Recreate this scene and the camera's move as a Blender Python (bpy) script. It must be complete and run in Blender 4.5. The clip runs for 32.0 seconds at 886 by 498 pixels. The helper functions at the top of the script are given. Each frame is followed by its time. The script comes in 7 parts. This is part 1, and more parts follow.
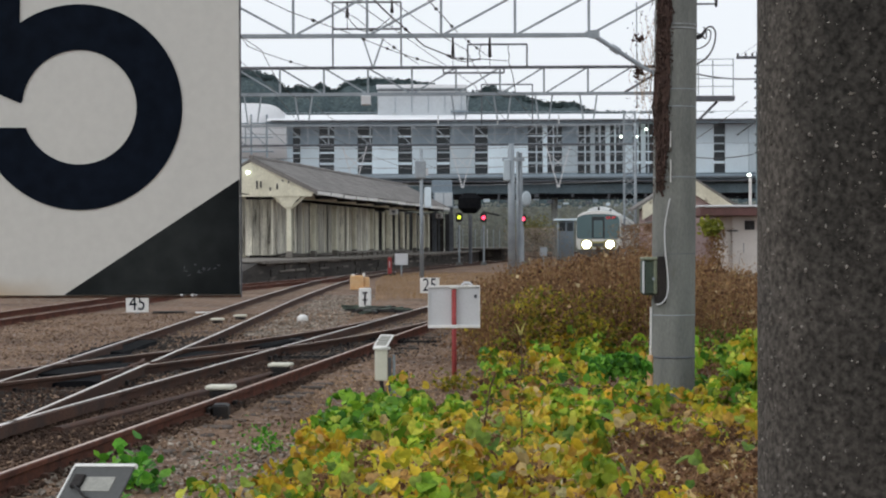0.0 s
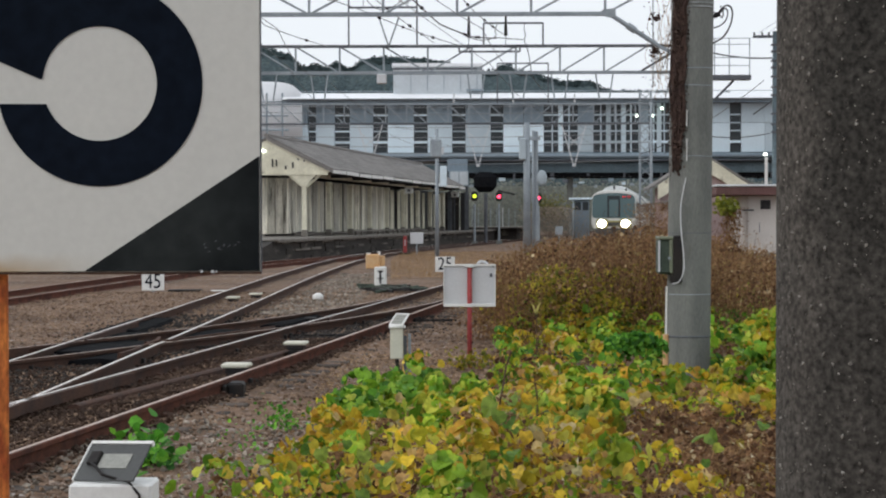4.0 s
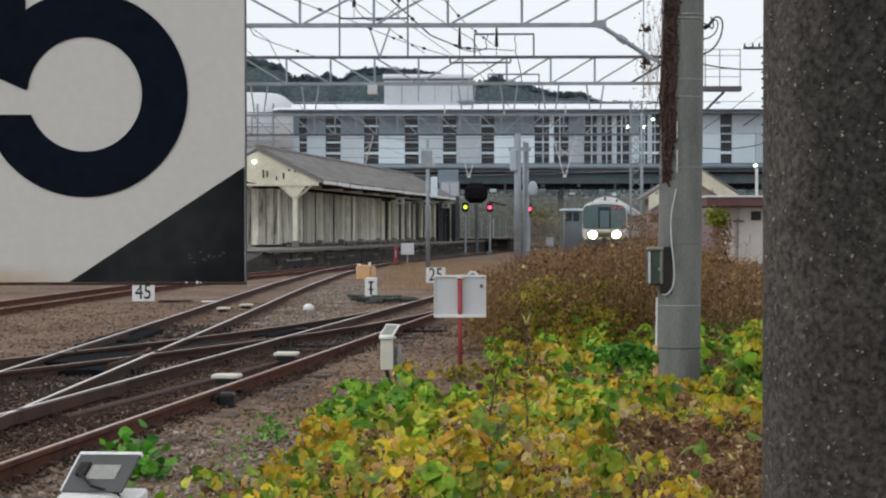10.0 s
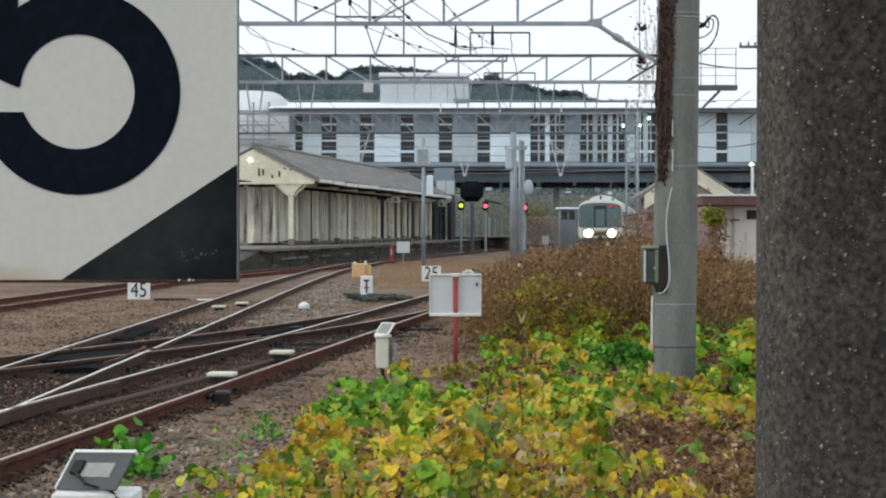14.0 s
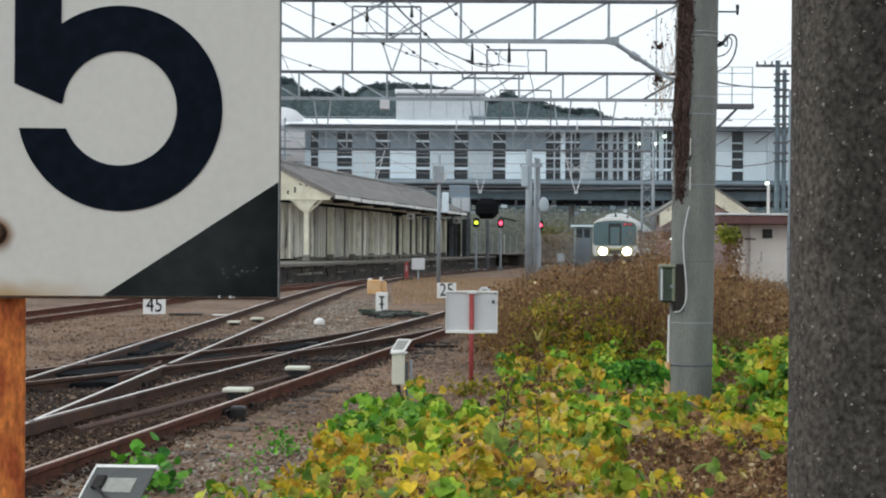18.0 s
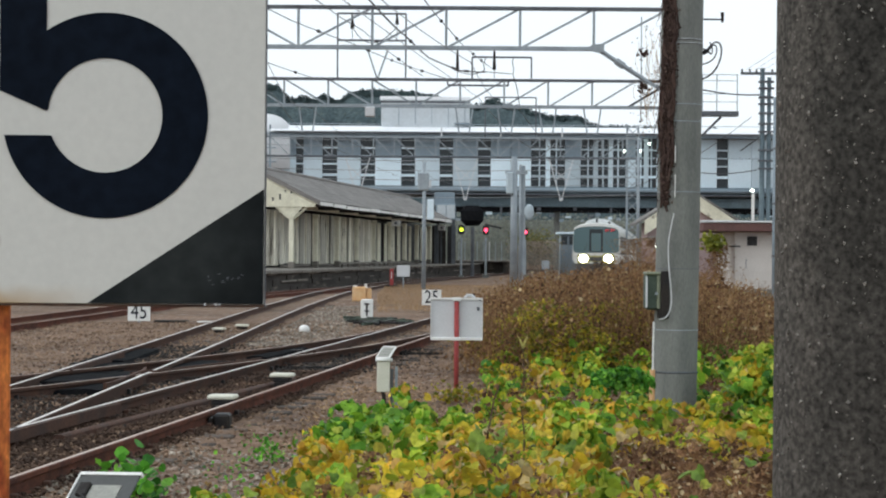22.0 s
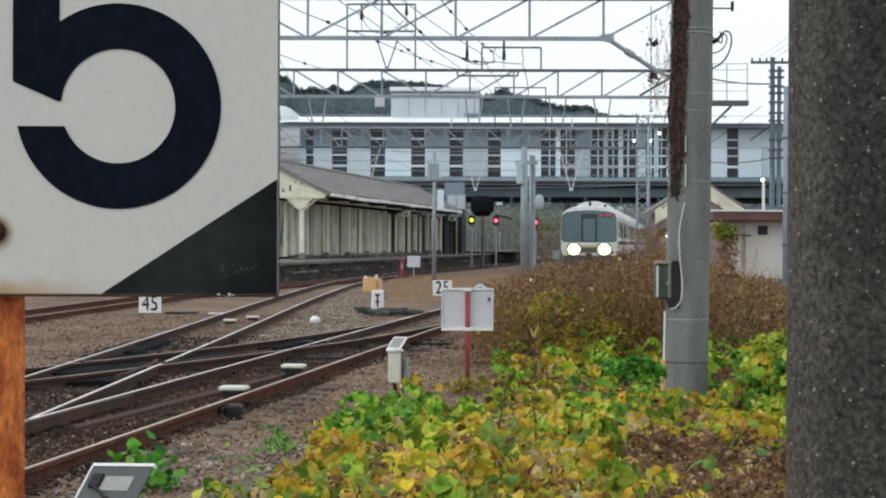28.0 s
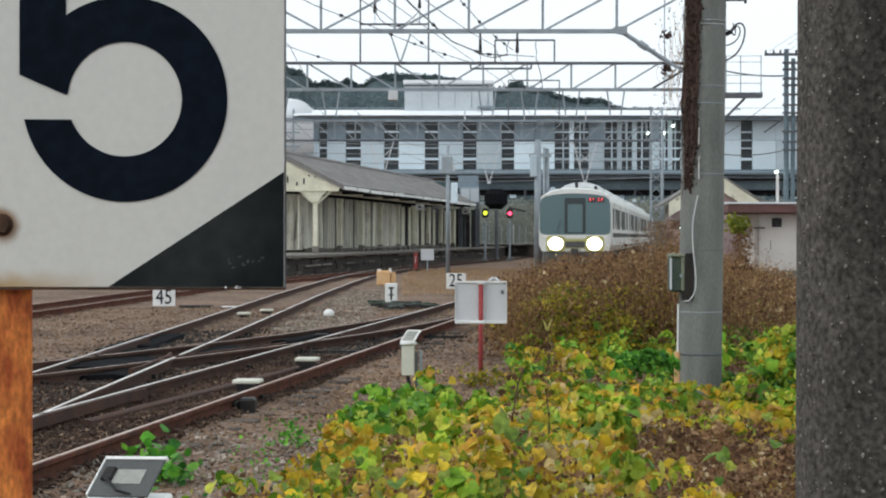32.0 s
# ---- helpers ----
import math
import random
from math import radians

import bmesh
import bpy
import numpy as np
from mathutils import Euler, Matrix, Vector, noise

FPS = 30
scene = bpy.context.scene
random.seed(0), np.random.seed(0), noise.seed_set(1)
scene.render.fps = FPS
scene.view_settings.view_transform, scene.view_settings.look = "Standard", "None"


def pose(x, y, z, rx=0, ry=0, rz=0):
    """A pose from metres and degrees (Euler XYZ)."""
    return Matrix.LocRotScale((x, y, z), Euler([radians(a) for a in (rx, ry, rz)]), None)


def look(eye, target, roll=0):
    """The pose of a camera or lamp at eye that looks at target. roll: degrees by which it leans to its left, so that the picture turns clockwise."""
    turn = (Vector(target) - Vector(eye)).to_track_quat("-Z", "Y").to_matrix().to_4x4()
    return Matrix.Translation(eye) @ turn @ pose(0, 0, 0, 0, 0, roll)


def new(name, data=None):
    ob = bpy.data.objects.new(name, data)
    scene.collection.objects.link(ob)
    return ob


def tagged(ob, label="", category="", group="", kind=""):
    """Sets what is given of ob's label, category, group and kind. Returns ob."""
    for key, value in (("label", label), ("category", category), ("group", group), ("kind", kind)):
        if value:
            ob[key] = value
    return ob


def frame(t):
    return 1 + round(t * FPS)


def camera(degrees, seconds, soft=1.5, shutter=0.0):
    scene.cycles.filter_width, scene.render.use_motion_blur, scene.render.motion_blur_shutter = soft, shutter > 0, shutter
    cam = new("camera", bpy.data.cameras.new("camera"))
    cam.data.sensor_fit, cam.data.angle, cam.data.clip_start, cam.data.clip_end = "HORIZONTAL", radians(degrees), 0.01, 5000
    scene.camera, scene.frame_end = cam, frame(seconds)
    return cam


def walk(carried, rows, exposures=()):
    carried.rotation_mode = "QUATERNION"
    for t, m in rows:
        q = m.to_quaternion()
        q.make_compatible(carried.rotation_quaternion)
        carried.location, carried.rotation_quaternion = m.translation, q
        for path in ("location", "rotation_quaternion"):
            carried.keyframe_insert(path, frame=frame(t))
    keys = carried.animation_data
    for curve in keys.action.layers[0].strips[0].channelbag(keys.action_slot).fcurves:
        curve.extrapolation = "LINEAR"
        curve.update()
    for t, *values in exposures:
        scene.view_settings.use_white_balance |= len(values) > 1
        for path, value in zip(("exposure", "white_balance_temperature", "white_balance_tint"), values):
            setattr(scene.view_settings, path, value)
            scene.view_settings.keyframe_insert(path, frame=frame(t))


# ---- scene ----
cam = camera(25.27, 32.0, soft=2.1)
EYE, PITCH = 1.46, -0.278
# seconds, x, z above the eye's mean height, yaw, pitch, roll: a hand-held camera that sways
ROWS = [
    (0.0, 0.0119, 0.0013, -0.234, 0.037, 0.254),
    (0.5, 0.0134, 0.0011, -0.186, -0.011, 0.193),
    (1.0, 0.0155, 0.0001, -0.065, -0.046, 0.276),
    (1.5, 0.0157, -0.0012, 0.020, -0.135, 0.324),
    (2.0, 0.0137, -0.0003, 0.045, -0.298, 0.333),
    (2.5, 0.0115, -0.0009, 0.091, -0.443, 0.286),
    (3.0, 0.0092, -0.0006, 0.158, -0.564, 0.211),
    (3.5, 0.0083, -0.0002, 0.192, -0.588, 0.141),
    (5.5, 0.0070, -0.0002, 0.271, -0.463, 0.161),
    (6.0, 0.0063, 0.0004, 0.322, -0.424, 0.125),
    (6.5, 0.0069, 0.0007, 0.366, -0.306, 0.073),
    (7.0, 0.0101, 0.0022, 0.402, -0.112, 0.093),
    (7.5, 0.0108, 0.0016, 0.359, 0.057, 0.123),
    (8.0, 0.0134, 0.0016, 0.260, 0.092, 0.182),
    (8.5, 0.0157, 0.0003, 0.141, 0.029, 0.180),
    (9.0, 0.0142, 0.0004, 0.046, -0.106, 0.124),
    (9.5, 0.0128, 0.0004, -0.045, -0.198, 0.099),
    (10.0, 0.0129, -0.0001, -0.054, -0.259, 0.091),
    (10.5, 0.0144, -0.0014, -0.033, -0.314, 0.096),
    (11.0, 0.0161, -0.0021, -0.053, -0.471, 0.121),
    (11.5, 0.0128, -0.0022, -0.077, -0.618, 0.132),
    (12.0, 0.0094, -0.0014, -0.072, -0.678, 0.057),
    (12.5, 0.0088, -0.0001, -0.078, -0.615, 0.011),
    (13.0, 0.0129, 0.0002, -0.054, -0.430, 0.038),
    (13.5, 0.0158, -0.0004, -0.128, -0.286, 0.015),
    (14.0, 0.0156, -0.0005, -0.177, -0.303, 0.019),
    (14.5, 0.0130, -0.0016, -0.245, -0.441, -0.012),
    (16.5, 0.0113, 0.0005, -0.224, -0.434, -0.150),
    (17.0, 0.0053, 0.0016, -0.001, -0.151, -0.215),
    (17.5, -0.0037, 0.0015, 0.166, 0.053, -0.231),
    (18.0, -0.0063, 0.0010, 0.249, 0.183, -0.372),
    (18.5, -0.0039, 0.0012, 0.230, 0.233, -0.402),
    (19.0, -0.0018, 0.0007, 0.164, 0.273, -0.408),
    (19.5, -0.0020, 0.0005, 0.068, 0.323, -0.347),
    (20.0, -0.0058, 0.0023, 0.015, 0.431, -0.370),
    (20.5, -0.0061, 0.0033, -0.020, 0.464, -0.356),
    (21.0, -0.0106, 0.0021, -0.025, 0.514, -0.359),
    (21.5, -0.0070, 0.0020, -0.067, 0.492, -0.355),
    (22.0, -0.0068, 0.0014, -0.184, 0.389, -0.426),
    (22.5, -0.0068, 0.0018, -0.246, 0.295, -0.414),
    (23.0, -0.0064, 0.0021, -0.330, 0.229, -0.382),
    (23.5, -0.0049, 0.0016, -0.378, 0.194, -0.373),
    (24.0, -0.0071, 0.0019, -0.322, 0.171, -0.306),
    (24.5, -0.0096, 0.0011, -0.277, 0.122, -0.274),
    (25.0, -0.0113, 0.0010, -0.200, 0.050, -0.261),
    (25.5, -0.0113, 0.0011, -0.193, 0.026, -0.285),
    (27.5, -0.0072, 0.0003, 0.020, 0.207, -0.161),
    (28.0, -0.0094, 0.0002, 0.115, 0.115, -0.180),
    (28.5, -0.0096, 0.0004, 0.167, 0.048, -0.242),
    (29.0, -0.0081, 0.0007, 0.211, 0.076, -0.233),
    (29.5, -0.0071, 0.0012, 0.230, 0.126, -0.292),
    (30.0, -0.0090, 0.0003, 0.235, 0.077, -0.260),
    (30.5, -0.0105, -0.0001, 0.307, 0.023, -0.206),
    (31.0, -0.0083, 0.0006, 0.395, -0.054, -0.172),
    (31.5, -0.0066, -0.0006, 0.450, -0.100, -0.113),
    (32.0, -0.0033, -0.0003, 0.516, -0.089, -0.060),
]
walk(cam, [(t, pose(x, 0, EYE + z, 90 + PITCH + pitch, roll, yaw)) for t, x, z, yaw, pitch, roll in ROWS], exposures=[(0.0, -0.09, 6590, 13), (10.0, -0.09, 6590, 13), (11.2, -0.09, 6590, 13), (12.4, 0.10, 6480, 9.5), (32.0, 0.12, 6450, 9)])

# ---- light ----
world = bpy.data.worlds.new("overcast_sky")
scene.world = world
world.use_nodes = True
wn, wl = world.node_tree.nodes, world.node_tree.links
wn.clear()
w_out, w_bg, w_mix, w_hsv = wn.new("ShaderNodeOutputWorld"), wn.new("ShaderNodeBackground"), wn.new("ShaderNodeMix"), wn.new("ShaderNodeHueSaturation")
w_sky = wn.new("ShaderNodeTexSky")
w_sky.sky_type, w_sky.sun_disc = "NISHITA", False
w_sky.sun_elevation, w_sky.sun_rotation, w_sky.dust_density = radians(33.7), radians(244.7), 4.0
w_hsv.inputs["Saturation"].default_value, w_hsv.inputs["Value"].default_value = 0.35, 0.10
w_mix.data_type = "RGBA"
w_mix.inputs["Factor"].default_value = 0.86
w_mix.inputs["B"].default_value = (0.905, 0.985, 1.04, 1)
w_bg.inputs["Strength"].default_value = 1.12
wl.new(w_sky.outputs["Color"], w_hsv.inputs["Color"])
wl.new(w_hsv.outputs["Color"], w_mix.inputs["A"])
wl.new(w_mix.outputs["Result"], w_bg.inputs["Color"])
wl.new(w_bg.outputs["Background"], w_out.inputs["Surface"])
sun = new("sun", bpy.data.lights.new("sun", "SUN"))
sun.data.energy, sun.data.angle, sun.data.color = 0.7, radians(25), (1.0, 0.97, 0.93)
sun.matrix_world = look((-95, -45, 70), (0, 0, 0))


# ---- materials ----
def material(name, c1, c2=None, rough=0.7, metal=0.0, scale=3.0, fine=40.0, grain=0.25, bump=0.15, spots=None, spot_scale=6.0, spot_at=0.62, rand="", stretch=(1, 1, 1), gloss_var=0.1, dist=0.01, spec=0.3, spread=0.38):
    """Two colours in broad noise, a fine grain, relief, and stains of a third colour. rand: 'object' or 'island' varies the tone piece by piece."""
    m = bpy.data.materials.new(name)
    m.use_nodes = True
    n, l = m.node_tree.nodes, m.node_tree.links
    b = n["Principled BSDF"]
    c2 = c2 or tuple(v * 0.75 for v in c1)
    tc, mp = n.new("ShaderNodeTexCoord"), n.new("ShaderNodeMapping")
    mp.inputs["Scale"].default_value = stretch
    l.new(tc.outputs["Object"], mp.inputs["Vector"])

    def noise_node(s, detail=4.0):
        k = n.new("ShaderNodeTexNoise")
        k.inputs["Scale"].default_value, k.inputs["Detail"].default_value = s, detail
        l.new(mp.outputs["Vector"], k.inputs["Vector"])
        return k

    def blend(a, bb, fac, mode="MIX"):
        k = n.new("ShaderNodeMix")
        k.data_type, k.blend_type = "RGBA", mode
        for sock, val in (("A", a), ("B", bb), ("Factor", fac)):
            if hasattr(val, "node"):
                l.new(val, k.inputs[sock])
            else:
                k.inputs[sock].default_value = (*val, 1) if isinstance(val, tuple) else val
        return k.outputs["Result"]

    def ramp(src, lo, hi):
        k = n.new("ShaderNodeMapRange")
        k.inputs["From Min"].default_value, k.inputs["From Max"].default_value = lo, hi
        l.new(src, k.inputs["Value"])
        return k.outputs["Result"]

    broad, small = noise_node(scale), noise_node(fine, 6.0)
    col = blend(c1, c2, ramp(broad.outputs["Fac"], 0.35, 0.65))
    dark = tuple(v * (1 - grain) for v in (1, 1, 1))
    light = tuple(v * (1 + grain) for v in (1, 1, 1))
    col = blend(col, blend(dark, light, ramp(small.outputs["Fac"], 0.3, 0.7)), 1.0, "MULTIPLY")
    if spots:
        st = noise_node(spot_scale, 5.0)
        col = blend(col, spots, ramp(st.outputs["Fac"], spot_at, spot_at + 0.08))
    if rand:
        if rand == "object":
            r = n.new("ShaderNodeObjectInfo").outputs["Random"]
        else:
            r = n.new("ShaderNodeNewGeometry").outputs["Random Per Island"]
        k = n.new("ShaderNodeMapRange")
        k.inputs["To Min"].default_value, k.inputs["To Max"].default_value = 1 - spread, 1 + spread
        l.new(r, k.inputs["Value"])
        col = blend(col, k.outputs["Result"], 1.0, "MULTIPLY")
    l.new(col, b.inputs["Base Color"])
    rr = n.new("ShaderNodeMapRange")
    rr.inputs["To Min"].default_value, rr.inputs["To Max"].default_value = max(0.02, rough - gloss_var), min(1.0, rough + gloss_var)
    l.new(broad.outputs["Fac"], rr.inputs["Value"])
    l.new(rr.outputs["Result"], b.inputs["Roughness"])
    b.inputs["Metallic"].default_value = metal
    b.inputs["Specular IOR Level"].default_value = spec
    if bump:
        bp = n.new("ShaderNodeBump")
        bp.inputs["Strength"].default_value, bp.inputs["Distance"].default_value = bump, dist
        l.new(small.outputs["Fac"], bp.inputs["Height"])
        l.new(bp.outputs["Normal"], b.inputs["Normal"])
    return m


def leaf_material(name, colours, rand="island", rough=0.5, thin=0.28, patch=2.5):
    """Foliage whose leaves differ in colour one by one, and let some light through."""
    m = bpy.data.materials.new(name)
    m.use_nodes = True
    n, l = m.node_tree.nodes, m.node_tree.links
    b = n["Principled BSDF"]
    r = n.new("ShaderNodeObjectInfo").outputs["Random"] if rand == "object" else n.new("ShaderNodeNewGeometry").outputs["Random Per Island"]
    k = n.new("ShaderNodeValToRGB")
    k.color_ramp.interpolation = "LINEAR"
    while len(k.color_ramp.elements) < len(colours):
        k.color_ramp.elements.new(0.5)
    for i, (at, c) in enumerate(colours):
        k.color_ramp.elements[i].position = at
        k.color_ramp.elements[i].color = (*c, 1)
    l.new(r, k.inputs["Fac"])
    tc, nz = n.new("ShaderNodeTexCoord"), n.new("ShaderNodeTexNoise")
    nz.inputs["Scale"].default_value = 45.0
    l.new(tc.outputs["Object"], nz.inputs["Vector"])
    mr = n.new("ShaderNodeMapRange")
    mr.inputs["To Min"].default_value, mr.inputs["To Max"].default_value = 0.5, 1.3
    l.new(nz.outputs["Fac"], mr.inputs["Value"])
    nb = n.new("ShaderNodeTexNoise")
    nb.inputs["Scale"].default_value = patch
    l.new(tc.outputs["Object"], nb.inputs["Vector"])
    mb = n.new("ShaderNodeMapRange")
    mb.inputs["From Min"].default_value, mb.inputs["From Max"].default_value = 0.3, 0.7
    mb.inputs["To Min"].default_value, mb.inputs["To Max"].default_value = 0.55, 1.3
    l.new(nb.outputs["Fac"], mb.inputs["Value"])
    mm = n.new("ShaderNodeMath")
    mm.operation = "MULTIPLY"
    l.new(mr.outputs["Result"], mm.inputs[0])
    l.new(mb.outputs["Result"], mm.inputs[1])
    mx = n.new("ShaderNodeMix")
    mx.data_type, mx.blend_type = "RGBA", "MULTIPLY"
    mx.inputs["Factor"].default_value = 1.0
    l.new(k.outputs["Color"], mx.inputs["A"])
    l.new(mm.outputs["Value"], mx.inputs["B"])
    l.new(mx.outputs["Result"], b.inputs["Base Color"])
    b.inputs["Roughness"].default_value = rough
    b.inputs["Specular IOR Level"].default_value = 0.2
    tr, sh = n.new("ShaderNodeBsdfTranslucent"), n.new("ShaderNodeMixShader")
    l.new(mx.outputs["Result"], tr.inputs["Color"])
    sh.inputs["Fac"].default_value = thin
    l.new(b.outputs["BSDF"], sh.inputs[1])
    l.new(tr.outputs["BSDF"], sh.inputs[2])
    l.new(sh.outputs["Shader"], n["Material Output"].inputs["Surface"])
    return m


def glow(name, colour, strength):
    m = bpy.data.materials.new(name)
    m.use_nodes = True
    b = m.node_tree.nodes["Principled BSDF"]
    b.inputs["Base Color"].default_value = (*[min(1, v) for v in colour], 1)
    b.inputs["Emission Color"].default_value = (*colour, 1)
    b.inputs["Emission Strength"].default_value = strength
    return m


def glass(name, tint, rough=0.08):
    """Dark coated glazing that mirrors the sky."""
    m = bpy.data.materials.new(name)
    m.use_nodes = True
    b = m.node_tree.nodes["Principled BSDF"]
    b.inputs["Base Color"].default_value = (*tint, 1)
    b.inputs["Roughness"].default_value = rough
    b.inputs["IOR"].default_value = 1.45
    return m


M_GROUND = material("gravel_ground", (0.195, 0.12, 0.077), (0.106, 0.063, 0.04), 0.95, scale=0.35, fine=16, grain=0.55, bump=0.8, spots=(0.34, 0.31, 0.29), spot_scale=9, spot_at=0.6, dist=0.03)
M_STONE = material("ballast_stone", (0.31, 0.215, 0.15), (0.135, 0.088, 0.06), 0.95, scale=2, fine=60, grain=0.3, bump=0.3, rand="island", spread=0.3)
M_STONE_PIECE = material("single_ballast_stone", (0.42, 0.33, 0.27), (0.15, 0.105, 0.08), 0.95, scale=4, fine=60, grain=0.3, bump=0.3, rand="object")
M_STONE_GREY = material("grey_ballast_stone", (0.34, 0.295, 0.245), (0.16, 0.135, 0.112), 0.95, scale=2, fine=60, grain=0.3, bump=0.3, rand="island")
M_RAIL_SIDE = material("rusted_rail", (0.135, 0.043, 0.024), (0.065, 0.025, 0.017), 0.9, scale=5, fine=70, grain=0.4, bump=0.3, dist=0.004)
M_RAIL_DARK = material("sooty_rail", (0.05, 0.03, 0.024), (0.085, 0.042, 0.028), 0.9, scale=3, fine=70, grain=0.4, bump=0.3, dist=0.004)
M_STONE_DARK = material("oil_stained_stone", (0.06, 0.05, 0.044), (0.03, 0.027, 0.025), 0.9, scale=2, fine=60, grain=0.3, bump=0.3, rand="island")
M_RAIL_TOP = material("polished_rail_head", (0.90, 0.86, 0.83), (0.74, 0.68, 0.64), 0.5, 0.8, scale=3, fine=90, grain=0.15, bump=0.05, stretch=(1, 0.1, 1))
M_RAIL_DULL = material("dull_rail_head", (0.62, 0.52, 0.46), (0.42, 0.31, 0.26), 0.55, 0.5, scale=3, fine=90, grain=0.2, bump=0.05, stretch=(1, 0.1, 1))
M_SLEEPER = material("oiled_timber", (0.10, 0.078, 0.064), (0.05, 0.04, 0.034), 0.9, scale=4, fine=50, grain=0.35, bump=0.4, rand="object", stretch=(0.2, 2, 2))
M_MATTE_BLACK = material("matte_black", (0.007, 0.008, 0.010), (0.014, 0.014, 0.015), 0.95, scale=6, fine=50, grain=0.4, bump=0.3, spec=0.03)
M_STONE_RUST = material("rust_stained_stone", (0.105, 0.068, 0.05), (0.05, 0.034, 0.027), 0.95, scale=1.2, fine=60, grain=0.3, bump=0.3, rand="island", spec=0.1, spread=0.24)
# Bank kept pale and grey: distance haze put into its colour.
M_FAR_BANK = material("hazy_olive_bank", (0.22, 0.235, 0.205), (0.17, 0.19, 0.165), 0.95, scale=0.3, fine=2, grain=0.3, bump=0.2)
M_IRON = material("greased_iron", (0.016, 0.016, 0.018), (0.03, 0.025, 0.022), 0.6, 0.0, scale=8, fine=60, grain=0.3, spec=0.2)
M_SIGN = material("weathered_white_enamel", (0.72, 0.715, 0.668), (0.67, 0.666, 0.63), 0.4, scale=2.2, fine=140, grain=0.03, bump=0.03, spots=(0.47, 0.43, 0.35), spot_scale=2.3, spot_at=0.7, dist=0.001)
M_SIGN_BLACK = material("blue_black_enamel", (0.005, 0.0085, 0.0155), (0.007, 0.011, 0.0195), 0.45, scale=6, fine=90, grain=0.25, bump=0.02, dist=0.001, spec=0.04)
# Paler second tone paints a sky reflection into the enamel, plus scuffing.
M_TRI_BLACK = material("scuffed_enamel_with_reflection", (0.003, 0.0045, 0.0065), (0.036, 0.041, 0.041), 0.35, scale=6, fine=60, grain=0.2, bump=0.03, dist=0.001, gloss_var=0.16, spec=0.06)
M_RUST = material("flaking_rust", (0.72, 0.24, 0.055), (0.34, 0.075, 0.022), 0.8, scale=26, fine=150, grain=0.35, bump=0.5, spots=(0.085, 0.026, 0.016), spot_scale=11, spot_at=0.6, dist=0.002, stretch=(2.2, 1, 0.9))
M_RUST_EDGE = material("rusty_edge", (0.10, 0.055, 0.032), (0.04, 0.024, 0.018), 0.9, scale=25, fine=150, grain=0.4, bump=0.3, dist=0.001)
M_POLE_NEAR = material("dark_weathered_concrete", (0.098, 0.09, 0.08), (0.072, 0.066, 0.059), 0.95, scale=48, fine=130, grain=0.6, bump=0.35, spots=(0.052, 0.048, 0.044), spot_scale=80, spot_at=0.61, dist=0.003, spec=0.1)
M_PEBBLE = material("pale_aggregate", (0.26, 0.245, 0.22), (0.12, 0.11, 0.098), 0.9, scale=30, fine=90, grain=0.3, rand="island", spread=0.6)
M_POLE = material("grey_concrete", (0.205, 0.212, 0.197), (0.148, 0.154, 0.145), 0.9, scale=2.5, fine=45, grain=0.16, bump=0.25, spots=(0.14, 0.14, 0.125), spot_scale=3, spot_at=0.66, stretch=(2, 2, 0.5), dist=0.003)
M_WALL_PLAIN = material("plain_wall_concrete", (0.13, 0.125, 0.115), (0.095, 0.09, 0.083), 0.95, scale=1.2, fine=30, grain=0.2, bump=0.2)
M_STEEL = material("galvanised_steel", (0.34, 0.38, 0.41), (0.255, 0.29, 0.32), 0.6, 0.25, scale=1.5, fine=30, grain=0.12, bump=0.05)
M_STEEL_DARK = material("dark_painted_steel", (0.13, 0.14, 0.155), (0.09, 0.095, 0.11), 0.6, 0.2, scale=2, fine=30, grain=0.15, bump=0.05)
M_BLUE_POLE = material("pale_blue_grey_paint", (0.27, 0.33, 0.38), (0.20, 0.25, 0.29), 0.6, scale=3, fine=40, grain=0.12, bump=0.05)
M_WIRE = material("dark_wire", (0.09, 0.09, 0.095), (0.06, 0.06, 0.065), 0.6, 0.4, scale=3, fine=30, bump=0)
M_WIRE_PALE = material("pale_wire", (0.30, 0.31, 0.32), (0.25, 0.26, 0.27), 0.6, 0.3, scale=3, fine=30, bump=0)
M_CREAM = material("cream_paint", (0.66, 0.65, 0.55), (0.58, 0.57, 0.48), 0.6, scale=5, fine=60, grain=0.08, bump=0.05, spots=(0.38, 0.36, 0.3), spot_scale=7, spot_at=0.7)
M_WHITE = material("white_paint", (0.80, 0.80, 0.78), (0.72, 0.72, 0.70), 0.55, scale=4, fine=60, grain=0.06, bump=0.05, spots=(0.5, 0.48, 0.44), spot_scale=5, spot_at=0.72)
M_PANEL = material("grey_aluminium_panel", (0.095, 0.098, 0.098), (0.075, 0.078, 0.078), 0.5, 0.1, scale=4, fine=80, grain=0.08, bump=0.04)
M_BOARD = material("pale_grey_board", (0.62, 0.63, 0.645), (0.55, 0.56, 0.58), 0.6, scale=2, fine=50, grain=0.06, bump=0.04, spots=(0.42, 0.42, 0.42), spot_scale=5, spot_at=0.7)
M_RED = material("faded_red_paint", (0.36, 0.06, 0.06), (0.26, 0.045, 0.045), 0.7, scale=8, fine=60, grain=0.2, bump=0.1, spots=(0.4, 0.2, 0.17), spot_scale=9, spot_at=0.66)
M_ORANGE = material("weathered_orange_paint", (0.62, 0.33, 0.14), (0.66, 0.44, 0.24), 0.7, scale=5, fine=60, grain=0.12, bump=0.08)
